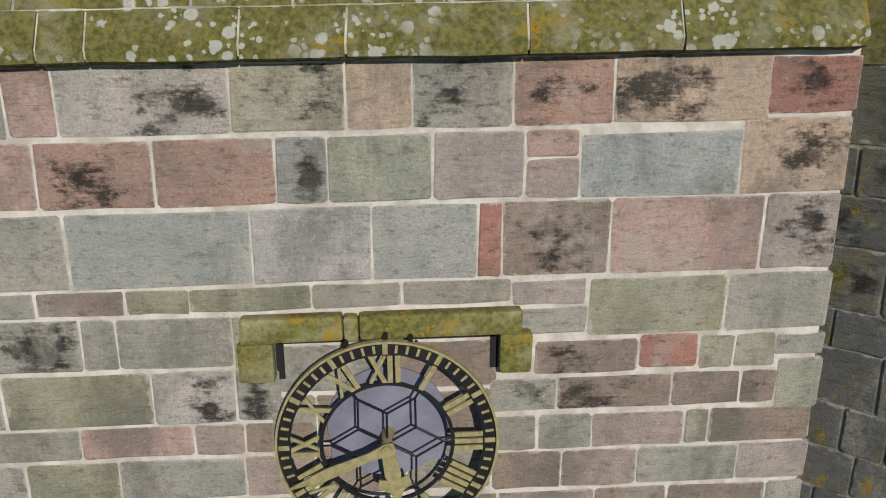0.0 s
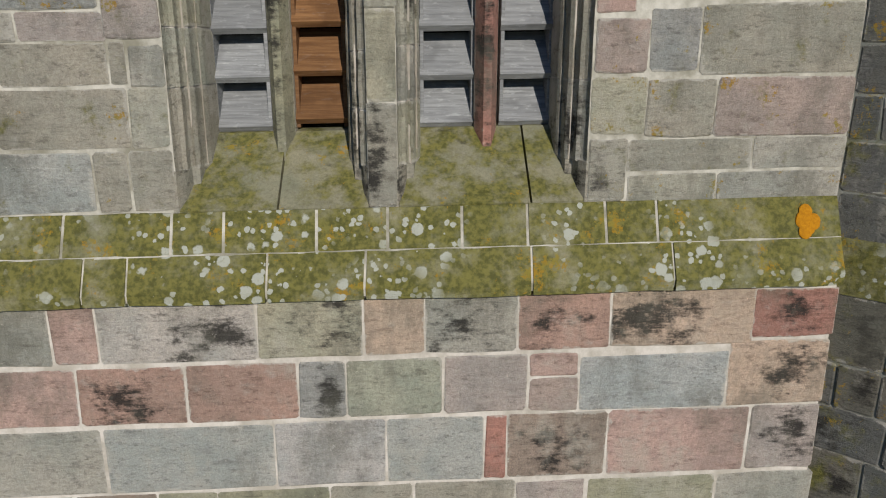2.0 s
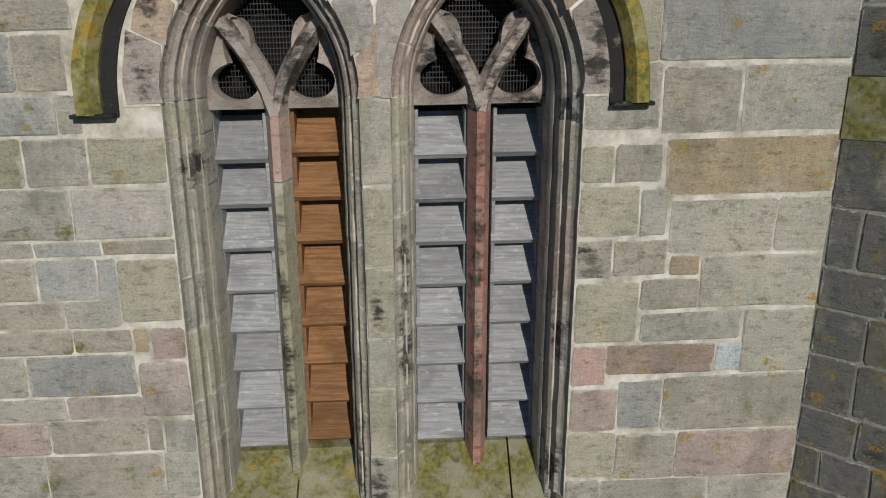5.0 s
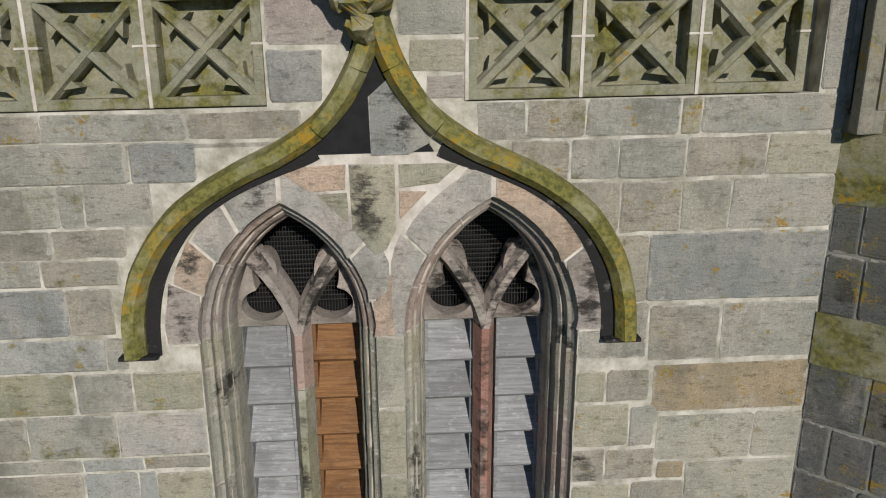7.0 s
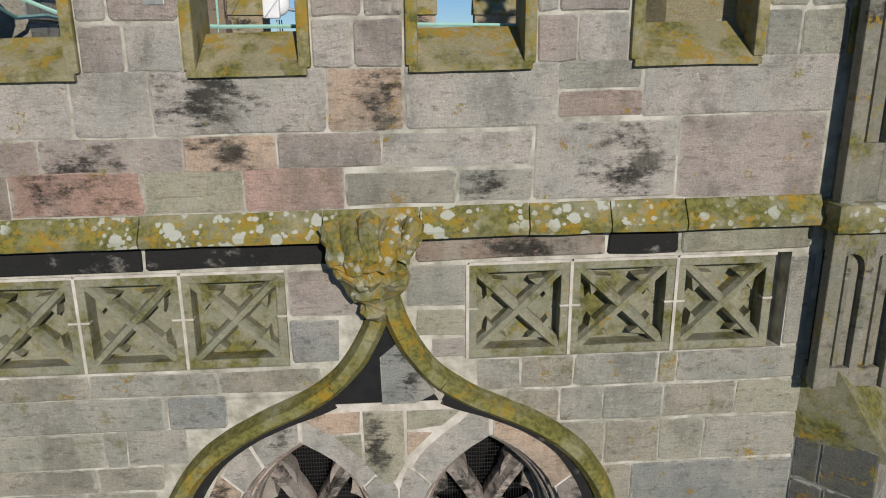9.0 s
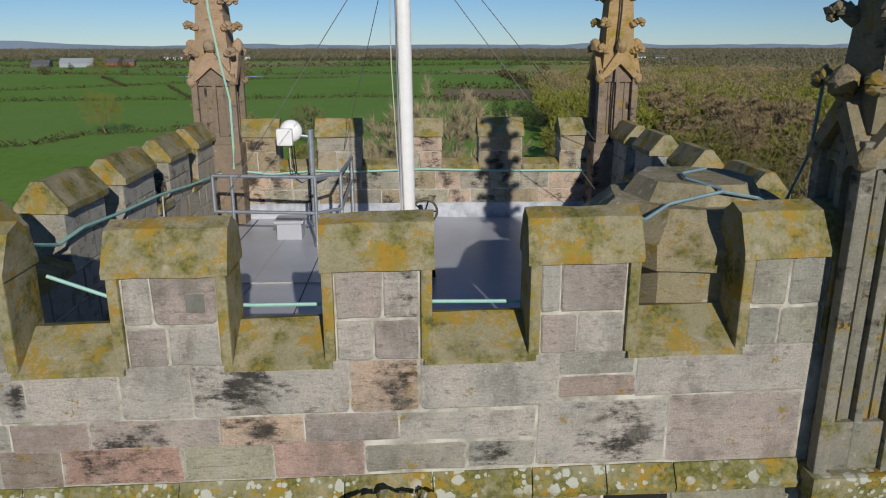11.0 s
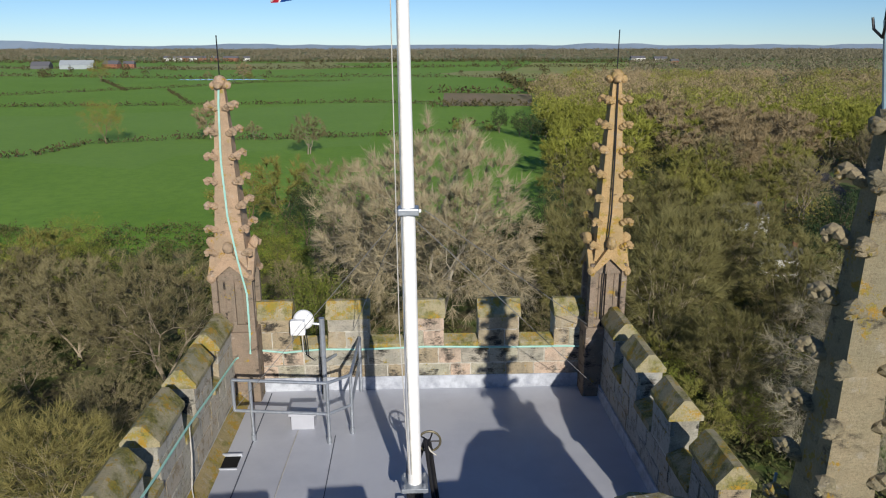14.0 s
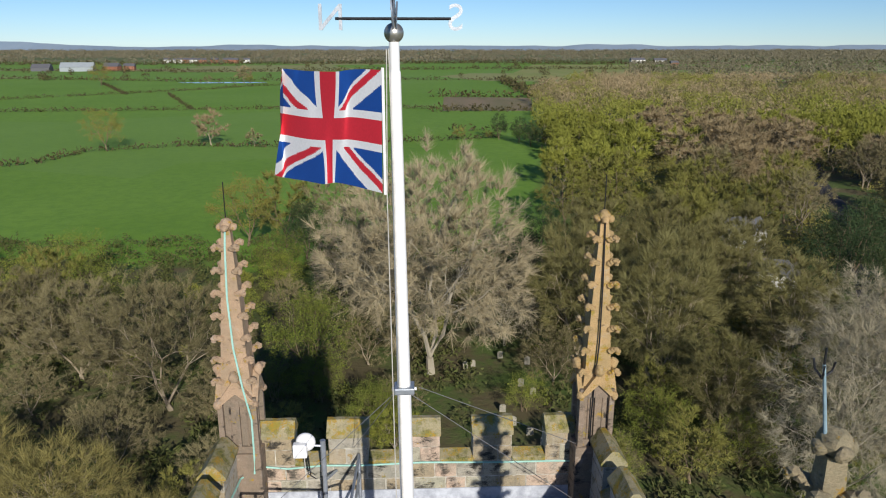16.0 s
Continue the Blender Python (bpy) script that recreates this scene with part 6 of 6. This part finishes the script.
UNDER = leaves("undergrowth_leaves", (0.085, 0.072, 0.03), (0.08, 0.105, 0.022))
HEDGE = leaves("hedge_leaves", (0.055, 0.05, 0.018), (0.10, 0.085, 0.035))
WOODS = leaves("distant_woods", (0.12, 0.11, 0.065), (0.20, 0.175, 0.115))
spots = []
for _ in range(2600):
    x, y = rt.uniform(-110, 110), rt.uniform(35, 140)
    if abs(x - 11) < 4 and 56 < y < 84:
        continue
    spots.append((x, y, rt.uniform(0.8, 2.2), rt.uniform(0.8, 2.6)))
clump_cloud("undergrowth", spots, UNDER, "brown and green undergrowth below the trees", 60, 41, 0.22)
spots = []
for _ in range(900):
    y = 110 + 230 * rt.random()
    x = rt.uniform(8, 0.8 * y + 40)
    if x > 14 + 0.15 * y and not (abs(x - (72 + 0.52 * (y - 100))) < 6 and y < 215):
        spots.append((x, y, rt.uniform(2, 4.5), rt.uniform(2.5, 6)))
clump_cloud("woodland_shrubs", spots, leaves("woodland_shrub_leaves", (0.15, 0.135, 0.045), (0.24, 0.22, 0.055)), "olive and yellow-green shrubs between the wood's trees", 110, 42, 0.14)


def canopy(name, spots, material, label, tris, seed):
    """Domed crowns side by side, each a shell of many short upright shoots."""
    r = random.Random(seed)
    verts, faces = [], []
    for x, y, rad, h in spots:
        for i in range(tris):
            a, u = r.uniform(0, 6.283), r.random()
            q2 = math.sqrt(1 - u * u) * r.uniform(0.75, 1.05)
            o = Vector((x + rad * q2 * math.cos(a), y + rad * q2 * math.sin(a), GZ + h * (0.25 + 0.72 * u * r.uniform(0.8, 1.1))))
            t = Vector((math.cos(a) * q2 * 0.6 + r.uniform(-0.6, 0.6), math.sin(a) * q2 * 0.6 + r.uniform(-0.6, 0.6), r.uniform(-0.2, 1.0))) * 1.25
            sd = Vector((r.uniform(-1, 1), r.uniform(-1, 1), r.uniform(-0.7, 0.7))).normalized() * 0.34
            verts += [tuple(o - sd), tuple(o + sd), tuple(o + t)]
            k = len(verts)
            faces.append((k - 3, k - 2, k - 1))
    me = bpy.data.meshes.new(name)
    me.from_pydata(verts, [], faces)
    me.materials.append(material)
    return tagged(new(name, me), label, "foliage", kind="stuff")


drifts = {"willow": [], "olive": [], "brown": [], "russet": []}
gy = 322.0
while gy < 760:
    gx = 14 + 0.15 * gy + (0.25 * (gy - 560) if gy > 560 else 0)
    while gx < 0.72 * gy + 30:
        x, y = gx + rt.uniform(-4, 4), gy + rt.uniform(-4, 4)
        bare_field = 0.50 * y < x and 605 < y < 690
        if not bare_field and noise.noise((x * 0.012, y * 0.012, 4.0)) > -0.42:
            drifts[wood_kind(x, y)].append((x, y, rt.uniform(3.6, 6.4), rt.uniform(6.5, 14.5)))
        gx += 8.5
    gy += 8.5
for k, (sort, m, words) in enumerate((("willow", LEAF_WILLOW, "yellow-green"), ("olive", LEAF_OLIVE, "olive"), ("brown", TWIG_BROWN, "bare brown"), ("russet", TWIG_RUSSET, "bare russet"))):
    if drifts[sort]:
        canopy("woodland_canopy", drifts[sort], m, words + " drift of crowded crowns in the wood", 150, 60 + k)


def along(pts, step, rad, h, r):
    out = []
    for (ax, ay), (bx, by) in zip(pts, pts[1:]):
        m = max(1, int(math.hypot(bx - ax, by - ay) / step))
        for i in range(m):
            t = i / m
            k = r.uniform(0.7, 1.35)
            out.append((ax + (bx - ax) * t + r.uniform(-1, 1), ay + (by - ay) * t + r.uniform(-1, 1), rad * k, h * k))
    return out


rh = random.Random(9)
spots = []
for pts, h in ((((-175, 215), (-135, 236), (-126, 246), (-122, 270), (-104, 278), (-90, 285), (-56, 280), (13, 298), (40, 306)), 2.3), (((-330, 436), (-243, 439), (-89, 452), (-32, 466), (58, 430)), 2.4), (((-420, 470), (-295, 537), (-231, 602), (-176, 661), (-142, 715), (-60, 740)), 2.3),
               (((-197, 601), (-136, 454)), 1.6), (((-310, 753), (-225, 588)), 2.0), (((20, 330), (58, 336)), 3.0), (((15, 432), (75, 436)), 3.5), (((20, 560), (95, 548), (100, 800)), 5.0), (((-600, 900), (-440, 860), (-250, 800), (-60, 830), (92, 812), (280, 806)), 3.6),
               (((-900, 1150), (-520, 1120), (-300, 1060), (100, 1180), (500, 1150)), 5.0), (((237, 1450), (490, 1440)), 5.0), (((-1300, 1500), (-500, 1450), (200, 1550), (900, 1450), (1500, 1500)), 7.0)):
    spots += along(pts, 2.0 if h < 2.5 else 5.0, h * (0.8 if h < 2.5 else 1.2), h, rh)
clump_cloud("hedgerow", spots, HEDGE, "clipped brown-green hedgerows between the fields", 14, 43)
spots = []
for _ in range(110):
    y = rh.uniform(420, 1500)
    x = rh.uniform(-0.62 * y, 0.12 * y) if rh.random() < 0.4 else rh.uniform(0.1 * y, 0.65 * y)
    if x < 0.12 * y and y < 800:
        continue
    spots.append((x, y, rh.uniform(3, 6), rh.uniform(5, 11)))
clump_cloud("field_trees", spots, HEDGE, "scattered far field trees and copses", 80, 44, 0.25)
spots = []
for _ in range(7600):
    y = 1500 + 3000 * rh.random() ** 0.8
    x = rh.uniform(-0.72 * y, 0.72 * y)
    if noise.noise((x * 0.0022, y * 0.004, 0.5)) > (-0.25 if y > 2000 else -0.02) or (x > 0.35 * y and y > 700):
        spots.append((x, y, rh.uniform(9, 24), rh.uniform(7, 14)))
for _ in range(900):
    y = rh.uniform(700, 1500)
    x = rh.uniform(0.30 * y, 0.75 * y)
    spots.append((x, y, rh.uniform(6, 12), rh.uniform(6, 12)))
clump_cloud("far_woods", spots, WOODS, "far brown woods and copses toward the horizon", 26, 45, 0.26)

# low hills on the horizon; distance haze is painted into their blue-grey
HILL = plain("hazed_far_hills", (0.20, 0.27, 0.35), (0.24, 0.30, 0.37), 1.0, scale=0.004, bump=0.0)
bm = bmesh.new()
prev = None
for i in range(121):
    x = -3300 + 55 * i
    h = 7 + 13 * (0.5 + noise.noise((x * 0.0016, 3.0, 0))) + 7 * noise.noise((x * 0.006, 7.0, 0)) + (24 * math.exp(-((x + 2450) / 260) ** 2)) + 12 * math.exp(-((x - 1150) / 260) ** 2)
    cur = [bm.verts.new(p) for p in ((x, 4450, GZ - 2), (x, 4560, GZ + 14 + h), (x, 4690, GZ - 2))]
    if prev:
        bm.faces.new((prev[0], cur[0], cur[1], prev[1]))
        bm.faces.new((prev[1], cur[1], cur[2], prev[2]))
    prev = cur
solid("backdrop_hills", bm, HILL, "low hills along the horizon, blue-grey with painted haze", "hills", kind="structure")

# churchyard stones
SLAB = sandstone("gravestone_sandstone", (0.33, 0.30, 0.24), soot=0.4, moss=0.3)
for k, (x, y, h, w) in enumerate(((9.6, 66, 1.0, 0.7), (10.3, 63, 1.1, 0.8), (11.8, 61, 0.9, 0.75), (6.3, 77, 1.1, 0.6), (7.3, 77.5, 1.0, 0.6), (12.5, 72, 1.1, 0.7), (13.6, 70, 0.8, 0.7), (11.0, 80, 1.0, 0.7), (14.2, 78, 1.1, 0.7),
                                  (31, 66, 1.0, 0.8), (27, 70, 1.2, 0.7), (33, 61, 0.9, 0.8), (36, 57, 0.9, 0.9), (12.9, 59, 1.0, 0.7), (15.5, 64, 1.0, 0.7))):
    bm = bmesh.new()
    add_prism(bm, [(-w / 2, -0.2), (w / 2, -0.2), (w / 2, h * 0.8), (w * 0.3, h * 0.95), (0, h), (-w * 0.3, h * 0.95), (-w / 2, h * 0.8)], "y", -0.06, 0.06)
    ob = solid("gravestone", bm, SLAB, "weathered upright gravestone on rough grass", "gravestone", "churchyard gravestones")
    ob.matrix_basis = pose(x, y, GZ, rt.uniform(-6, 6), 0, rt.uniform(-12, 12))

# houses and farm buildings
BRICK = plain("red_brick_wall", (0.30, 0.13, 0.08), (0.24, 0.10, 0.06), scale=1.0)
RENDER_W = plain("white_render_wall", (0.72, 0.71, 0.68), (0.62, 0.61, 0.58), scale=0.6)
TILE = plain("grey_slate_roof", (0.13, 0.13, 0.145), (0.10, 0.10, 0.11), scale=1.0)
SHED = plain("pale_sheet_roof", (0.33, 0.36, 0.38), (0.28, 0.31, 0.33), scale=0.4)
PANE = plain("dark_window_pane", (0.03, 0.035, 0.04), rough=0.1)


def house(x, y, w, d, h, turn, wall_m, roof_m, label, panes=3):
    hs = thing("house", label, "house", "houses in the country")
    part("wall", boxes((-w / 2, w / 2, -d / 2, d / 2, -0.3, h)), wall_m, hs)
    top = part("roof", add_prism(bmesh.new(), [(-d / 2 - 0.4, h - 0.1), (0, h + d * 0.38), (d / 2 + 0.4, h - 0.1)], "x", -w / 2 - 0.3, w / 2 + 0.3), roof_m, hs)
    if panes:
        part("chimney", boxes((w * 0.3, w * 0.3 + 0.8, -0.4, 0.4, h, h + d * 0.38 + 1.0)), BRICK, top)
    for i in range(panes):
        for z in (1.0, 3.4):
            if z + 1.2 < h:
                px = -w / 2 + w * (i + 0.5) / panes
                part("window", boxes((px - 0.5, px + 0.5, -d / 2 - 0.03, -d / 2 + 0.02, z, z + 1.2)), PANE, hs)
    hs.matrix_basis = pose(x, y, GZ, 0, 0, turn)


house(63, 128, 9, 6, 4.6, 15, RENDER_W, TILE, "white rendered house among the trees")
house(60, 106, 6, 5, 3.0, -20, RENDER_W, TILE, "small white cottage among the trees", 2)
house(-490, 1112, 46, 18, 6, 8, SHED, SHED, "long pale farm shed across the fields", 0)
house(-545, 1118, 26, 15, 5, 4, TILE, TILE, "dark farm shed across the fields", 0)
house(-455, 1150, 24, 14, 6, -10, BRICK, TILE, "red brick farmhouse across the fields")
house(-432, 1158, 16, 11, 6, 5, BRICK, TILE, "red brick farm building across the fields")
house(470, 1519, 30, 12, 7, 5, RENDER_W, TILE, "white farmhouse across the fields")
house(517, 1517, 26, 12, 6, -5, RENDER_W, TILE, "white farm building across the fields")
house(478, 1325, 14, 10, 6, 0, BRICK, TILE, "red brick house across the fields")
for i in range(9):
    house(-520 + 21 * i + rt.uniform(-5, 5), 1610 + rt.uniform(-30, 30), rt.uniform(12, 20), 10, 6.5, rt.uniform(-20, 20), rt.choice((BRICK, BRICK, RENDER_W)), TILE, "distant village house of brick or render")


def field(name, pts, c, c2, label):
    m = Nodes(name, 0.95)
    p = m.pos((1, 0.25, 1), spin=False)
    f = m.noise(p, 0.03, 5, 0.7)
    m.bump(m.noise(p, 0.8, 3), 0.4, 0.2)
    col = m.mix(m.step(f, 0.35, 0.65), c, c2)
    solid("field", add_prism(bmesh.new(), pts, "z", GZ - 0.3, GZ + 0.05), m.colour(col), label, "field", kind="structure")


field("stubble", [(96, 822), (280, 812), (470, 1425), (240, 1440)], (0.30, 0.30, 0.10), (0.24, 0.28, 0.07), "pale yellow-green stubble field")
field("rough_scrub", [(19, 437), (74, 435), (90, 543), (25, 556)], (0.27, 0.20, 0.12), (0.19, 0.17, 0.08), "pale brown rough scrub field")
field("ploughed", [(330, 612), (480, 610), (520, 682), (365, 684)], (0.27, 0.20, 0.12), (0.22, 0.165, 0.10), "bare brown ploughed field beyond the wood")
bm = bmesh.new()
bmesh.ops.create_circle(bm, cap_ends=True, segments=32, radius=1, matrix=Matrix.LocRotScale((-196, 774, GZ + 0.15), None, (46, 12, 1)))
solid("pond", bm, plain("pond_water", (0.18, 0.22, 0.25), rough=0.08, bump=0.02), "pale field pond reflecting the sky", "pond", kind="structure")
bm = bmesh.new()
add_prism(bm, [(62, 84), (66, 84), (76, 100), (92, 130), (106, 160), (120, 195), (140, 235), (136, 237), (116, 197), (101, 161), (87, 131), (71, 101)], "z", GZ - 0.1, GZ + 0.06)
solid("road", bm, plain("asphalt_lane", (0.05, 0.05, 0.055), rough=0.9), "narrow grey lane between the trees", "road", kind="structure")
tilt = LEAN
LOWER_STONES = [
    (2.94, 3.40, (-4.05, -3.21, -2.56, -2.23, -1.11, -0.35, 0.09, 0.77, 1.45, 2.52), "br gr pk wg+ yg+ pe gr+ rd+ pe+"),
    (2.98, 3.37, (2.5, 3.13), "rr+"),
    (2.45, 2.92, (-4.17, -3.2, -2.43, -1.65, -0.84, -0.49, 0.23, 0.86), "gr pk rd+ rd gs+ gn gp"),
    (2.73, 2.92, (0.86, 1.23), "pk"),
    (2.44, 2.72, (0.86, 1.25), "pp"),
    (2.43, 2.89, (1.24, 2.37), "pl"),
    (2.43, 2.97, (2.36, 3.13), "pe+"),
    (1.88, 2.43, (-4.29, -3.37, -2.3, -1.04, -0.2, 0.54), "bg gr bg pg bg"),
    (1.88, 2.43, (0.54, 0.71), "rr"),
    (1.87, 2.43, (0.71, 1.48), "br+"),
    (1.87, 2.43, (1.48, 2.58), "rp"),
    (1.87, 2.43, (2.58, 3.12), "gp+"),
    (1.68, 1.87, (-4.4, -3.38, -2.57, -1.95, -1.5), "br gr br ol"),
    (1.68, 1.87, (-1.5, -0.64, 0.0, 0.79), "ol gb gb"),
    (1.65, 1.85, (0.79, 1.34), "gp"),
    (1.42, 1.64, (0.79, 1.35), "gr"),
    (1.40, 1.85, (1.35, 2.37), "ol"),
    (1.40, 1.85, (2.37, 3.15), "gr"),
    (1.26, 1.66, (-4.48, -3.33, -2.29, -2.04, -1.22), "gr gr+ gr gr"),
    (1.23, 1.65, (-1.22, -1.15), "yg"),
    (1.10, 1.37, (0.97, 1.75), "br+"),
    (1.12, 1.40, (1.75, 2.2), "rr"),
    (1.10, 1.38, (2.2, 2.47, 2.79), "yg yg"),
    (1.19, 1.36, (2.78, 3.16), "gr"),
    (0.74, 1.17, (2.82, 3.17), "og"),
    (0.81, 1.24, (-4.58, -3.56, -2.91, -1.84, -1.23, -0.89), "ol og ol wg+ gr+"),
    (1.03, 1.41, (-0.96, -0.14, 0.7), "gr br"),
    (0.80, 1.08, (0.64, 1.15, 2.02, 2.55, 2.83), "gr+ br+ br br+"),
    (0.54, 0.80, (-4.67, -3.35, -2.4, -1.57, -1.19, -0.66), "gb gb pk pp br"),
    (0.60, 1.01, (-0.98, -0.65, 0.02, 0.66), "gb br br"),
    (0.47, 0.77, (0.67, 1.01, 1.43, 2.15, 2.34, 3.14), "gb gr pp yg br"),
    (0.17, 0.52, (-4.75, -3.66, -2.84, -2.15, -1.21, -0.68), "ol gr ol gr pp"),
    (0.16, 0.58, (-0.67, 0.02, 0.67), "br gb"),
    (0.13, 0.46, (0.67, 1.21, 1.8, 2.59, 3.16), "br pp gr gp"),
    (-0.26, 0.11, (-0.69, -0.07, 0.72, 1.48, 2.06, 2.86, 3.15), "gb br pp br br gr"),
    (-0.26, 0.15, (-4.84, -3.52, -2.68, -1.7, -0.7), "gr ol gr br"),
    (-0.69, -0.28, (-0.71, 0.19, 1.1, 1.88, 2.68, 3.15), "gr br gp br gr"),
    (-0.65, -0.28, (-4.94, -3.43, -2.4, -1.43, -0.72), "gr pp gr br"),
]
UPPER_STONES = [
    (3.98, 4.21, (1.53, 2.18, 3.085), "gy gr"),
    (4.01, 4.47, (1.243, 1.52), "gb+"),
    (4.22, 4.46, (1.52, 2.41, 3.085), "gb gr"),
    (4.49, 4.89, (1.243, 1.64), "yg"),
    (4.46, 4.87, (1.63, 2.11, 3.085), "gb pp"),
    (4.90, 5.27, (1.243, 1.62), "pp"),
    (4.91, 5.33, (1.62, 1.97), "gs"),
    (4.88, 5.35, (1.97, 3.085), "gb"),
    (5.29, 5.63, (1.243, 1.51), "rp"),
    (5.38, 5.63, (1.5, 2.35, 2.56), "br bl"),
    (5.36, 5.88, (2.54, 3.085), "gy"),
    (5.65, 6.13, (1.243, 1.73), "yg"),
    (5.64, 5.88, (1.75, 2.53), "gr"),
    (5.90, 6.15, (1.73, 2.18), "gb"),
    (5.90, 6.31, (2.17, 3.085), "gy"),
    (6.16, 6.46, (1.243, 1.51), "gb+"),
    (6.17, 6.45, (1.51, 1.92), "gb"),
    (6.16, 6.32, (1.93, 2.16), "or"),
    (6.33, 6.74, (1.91, 2.69, 3.085), "gy gy"),
    (6.48, 6.86, (1.243, 1.68), "yg"),
    (6.47, 6.83, (1.68, 1.89), "gr"),
    (6.87, 7.15, (1.243, 1.48, 1.83), "yg gb"),
    (6.76, 7.18, (1.84, 3.085), "or"),
    (7.21, 7.67, (1.78, 2.34, 3.085), "gb gr"),
    (7.24, 7.70, (1.243, 1.77), "gr"),
    (7.69, 8.23, (1.36, 1.74, 3.085), "gb ds"),
    (8.24, 8.63, (0.94, 1.5, 1.95, 2.31, 3.085), "gb gb gy gr"),
    (8.64, 8.94, (0.69, 1.12, 1.47, 1.95, 2.54, 3.085), "gb gr gr gb yg"),
    (8.95, 9.22, (0.45, 0.8, 1.22, 1.89, 2.04, 3.085), "gr gb gr yg gr"),
]
PARAPET_STONES = [
    (10.45, 10.78, (-4.16, -3.35, -2.87, -1.94, -1.23, -0.51), "gr br rd+ yg pk"),
    (10.47, 10.72, (-0.51, 0.3, 0.85), "gb gr+"),
    (10.75, 11.01, (-4.1, -3.23, -2.63, -1.63, -0.98, -0.24), "gr pp gp+ pe+ gp"),
    (10.74, 10.99, (-0.24, 0.84), "wg"),
    (10.47, 11.04, (0.85, 1.9), "wg+"),
    (10.45, 11.05, (1.9, 2.98), "gp"),
    (11.01, 11.46, (-4.02, -3.28, -3.06, -2.36, -1.81), "wg wg+ wg wg"),
    (11.01, 11.45, (-1.81, -0.61), "wg+"),
    (11.01, 11.45, (-0.61, -0.08), "pe+"),
    (11.01, 11.45, (-0.07, 1.01), "wg"),
    (11.26, 11.45, (1.0, 1.6), "gr"),
    (11.06, 11.25, (1.01, 1.62), "pp"),
    (11.05, 11.46, (1.61, 3.0), "wg"),
]
LEFT_STONES = [
    (4.03, 4.46, (-4.05, -2.16, -1.92, -1.615), "bg gb gb"),
    (4.47, 4.88, (-4.05, -2.77, -1.88, -1.615), "gr gb gy"),
    (4.87, 5.15, (-1.85, -1.615), "gr"),
    (4.89, 5.17, (-4.05, -2.7, -1.97, -1.85), "pp gb gb"),
    (5.17, 5.37, (-4.05, -2.54, -1.97), "gr gp"),
    (5.18, 5.63, (-1.99, -1.615), "gp"),
    (5.37, 5.71, (-4.05, -2.79, -2), "gr gs"),
    (5.64, 5.90, (-1.87, -1.615), "pp"),
    (5.71, 5.90, (-4.05, -2.42, -1.99, -1.88), "gb gb or"),
    (5.91, 6.12, (-4.05, -2.45, -2.05), "gb gr"),
    (5.94, 6.42, (-2.05, -1.615), "yg"),
    (6.12, 6.44, (-4.05, -2.61, -2.19, -2.04), "gb bg bg"),
    (6.45, 6.56, (-4.05, -2.6, -2.13, -1.615), "gr bg gb"),
    (6.57, 6.94, (-4.05, -2.98, -2.3, -1.615), "gb gr wg"),
    (6.95, 7.29, (-4.05, -2.57, -2.14, -1.615), "ol gr yg"),
    (7.30, 7.57, (-4.05, -2.3, -2.14), "bg gr"),
    (7.58, 7.96, (-4.05, -2.53, -2.2), "gs gb"),
    (7.97, 8.18, (-4.05, -2.68, -2.12), "gr gb"),
    (8.18, 8.40, (-4.05, -2.57, -2.05), "gb gb"),
    (8.40, 8.72, (-4.05, -2.49, -2.31, -1.83), "gy gr gr"),
    (8.71, 9.00, (-4.05, -1.97, -1.5), "gr gs"),
    (9.00, 9.20, (-4.05, -2.53, -1.55, -0.76), "gb gr gb"),
]
ODD_STONES = [(9.62, 10.0, (-0.98, -0.42), "gp"), (9.24, 9.6, (-0.98, -0.6), "gs"), (9.66, 10.0, (-0.1, 0.37), "gr"), (9.42, 9.65, (-0.02, 0.37), "yg"),
              (9.24, 9.41, (0.1, 0.37), "gp"), (9.24, 9.98, (2.86, 3.06), "gr")]
lay(LOWER_STONES, -0.12, wall_lower, proud=0.004, gap=0.0075)
lay(UPPER_STONES, 0.0, wall_upper, gold=0.25, moss=0.22, proud=0.003, gap=0.0075)
lay(LEFT_STONES, 0.0, wall_upper, gold=0.05, moss=0.22, proud=0.003, gap=0.0075)
lay(ODD_STONES, 0.0, wall_upper, proud=0.003, gap=0.0075)
lay(PARAPET_STONES, -0.022, parapet, gold=0.12, proud=0.003, gap=0.006)
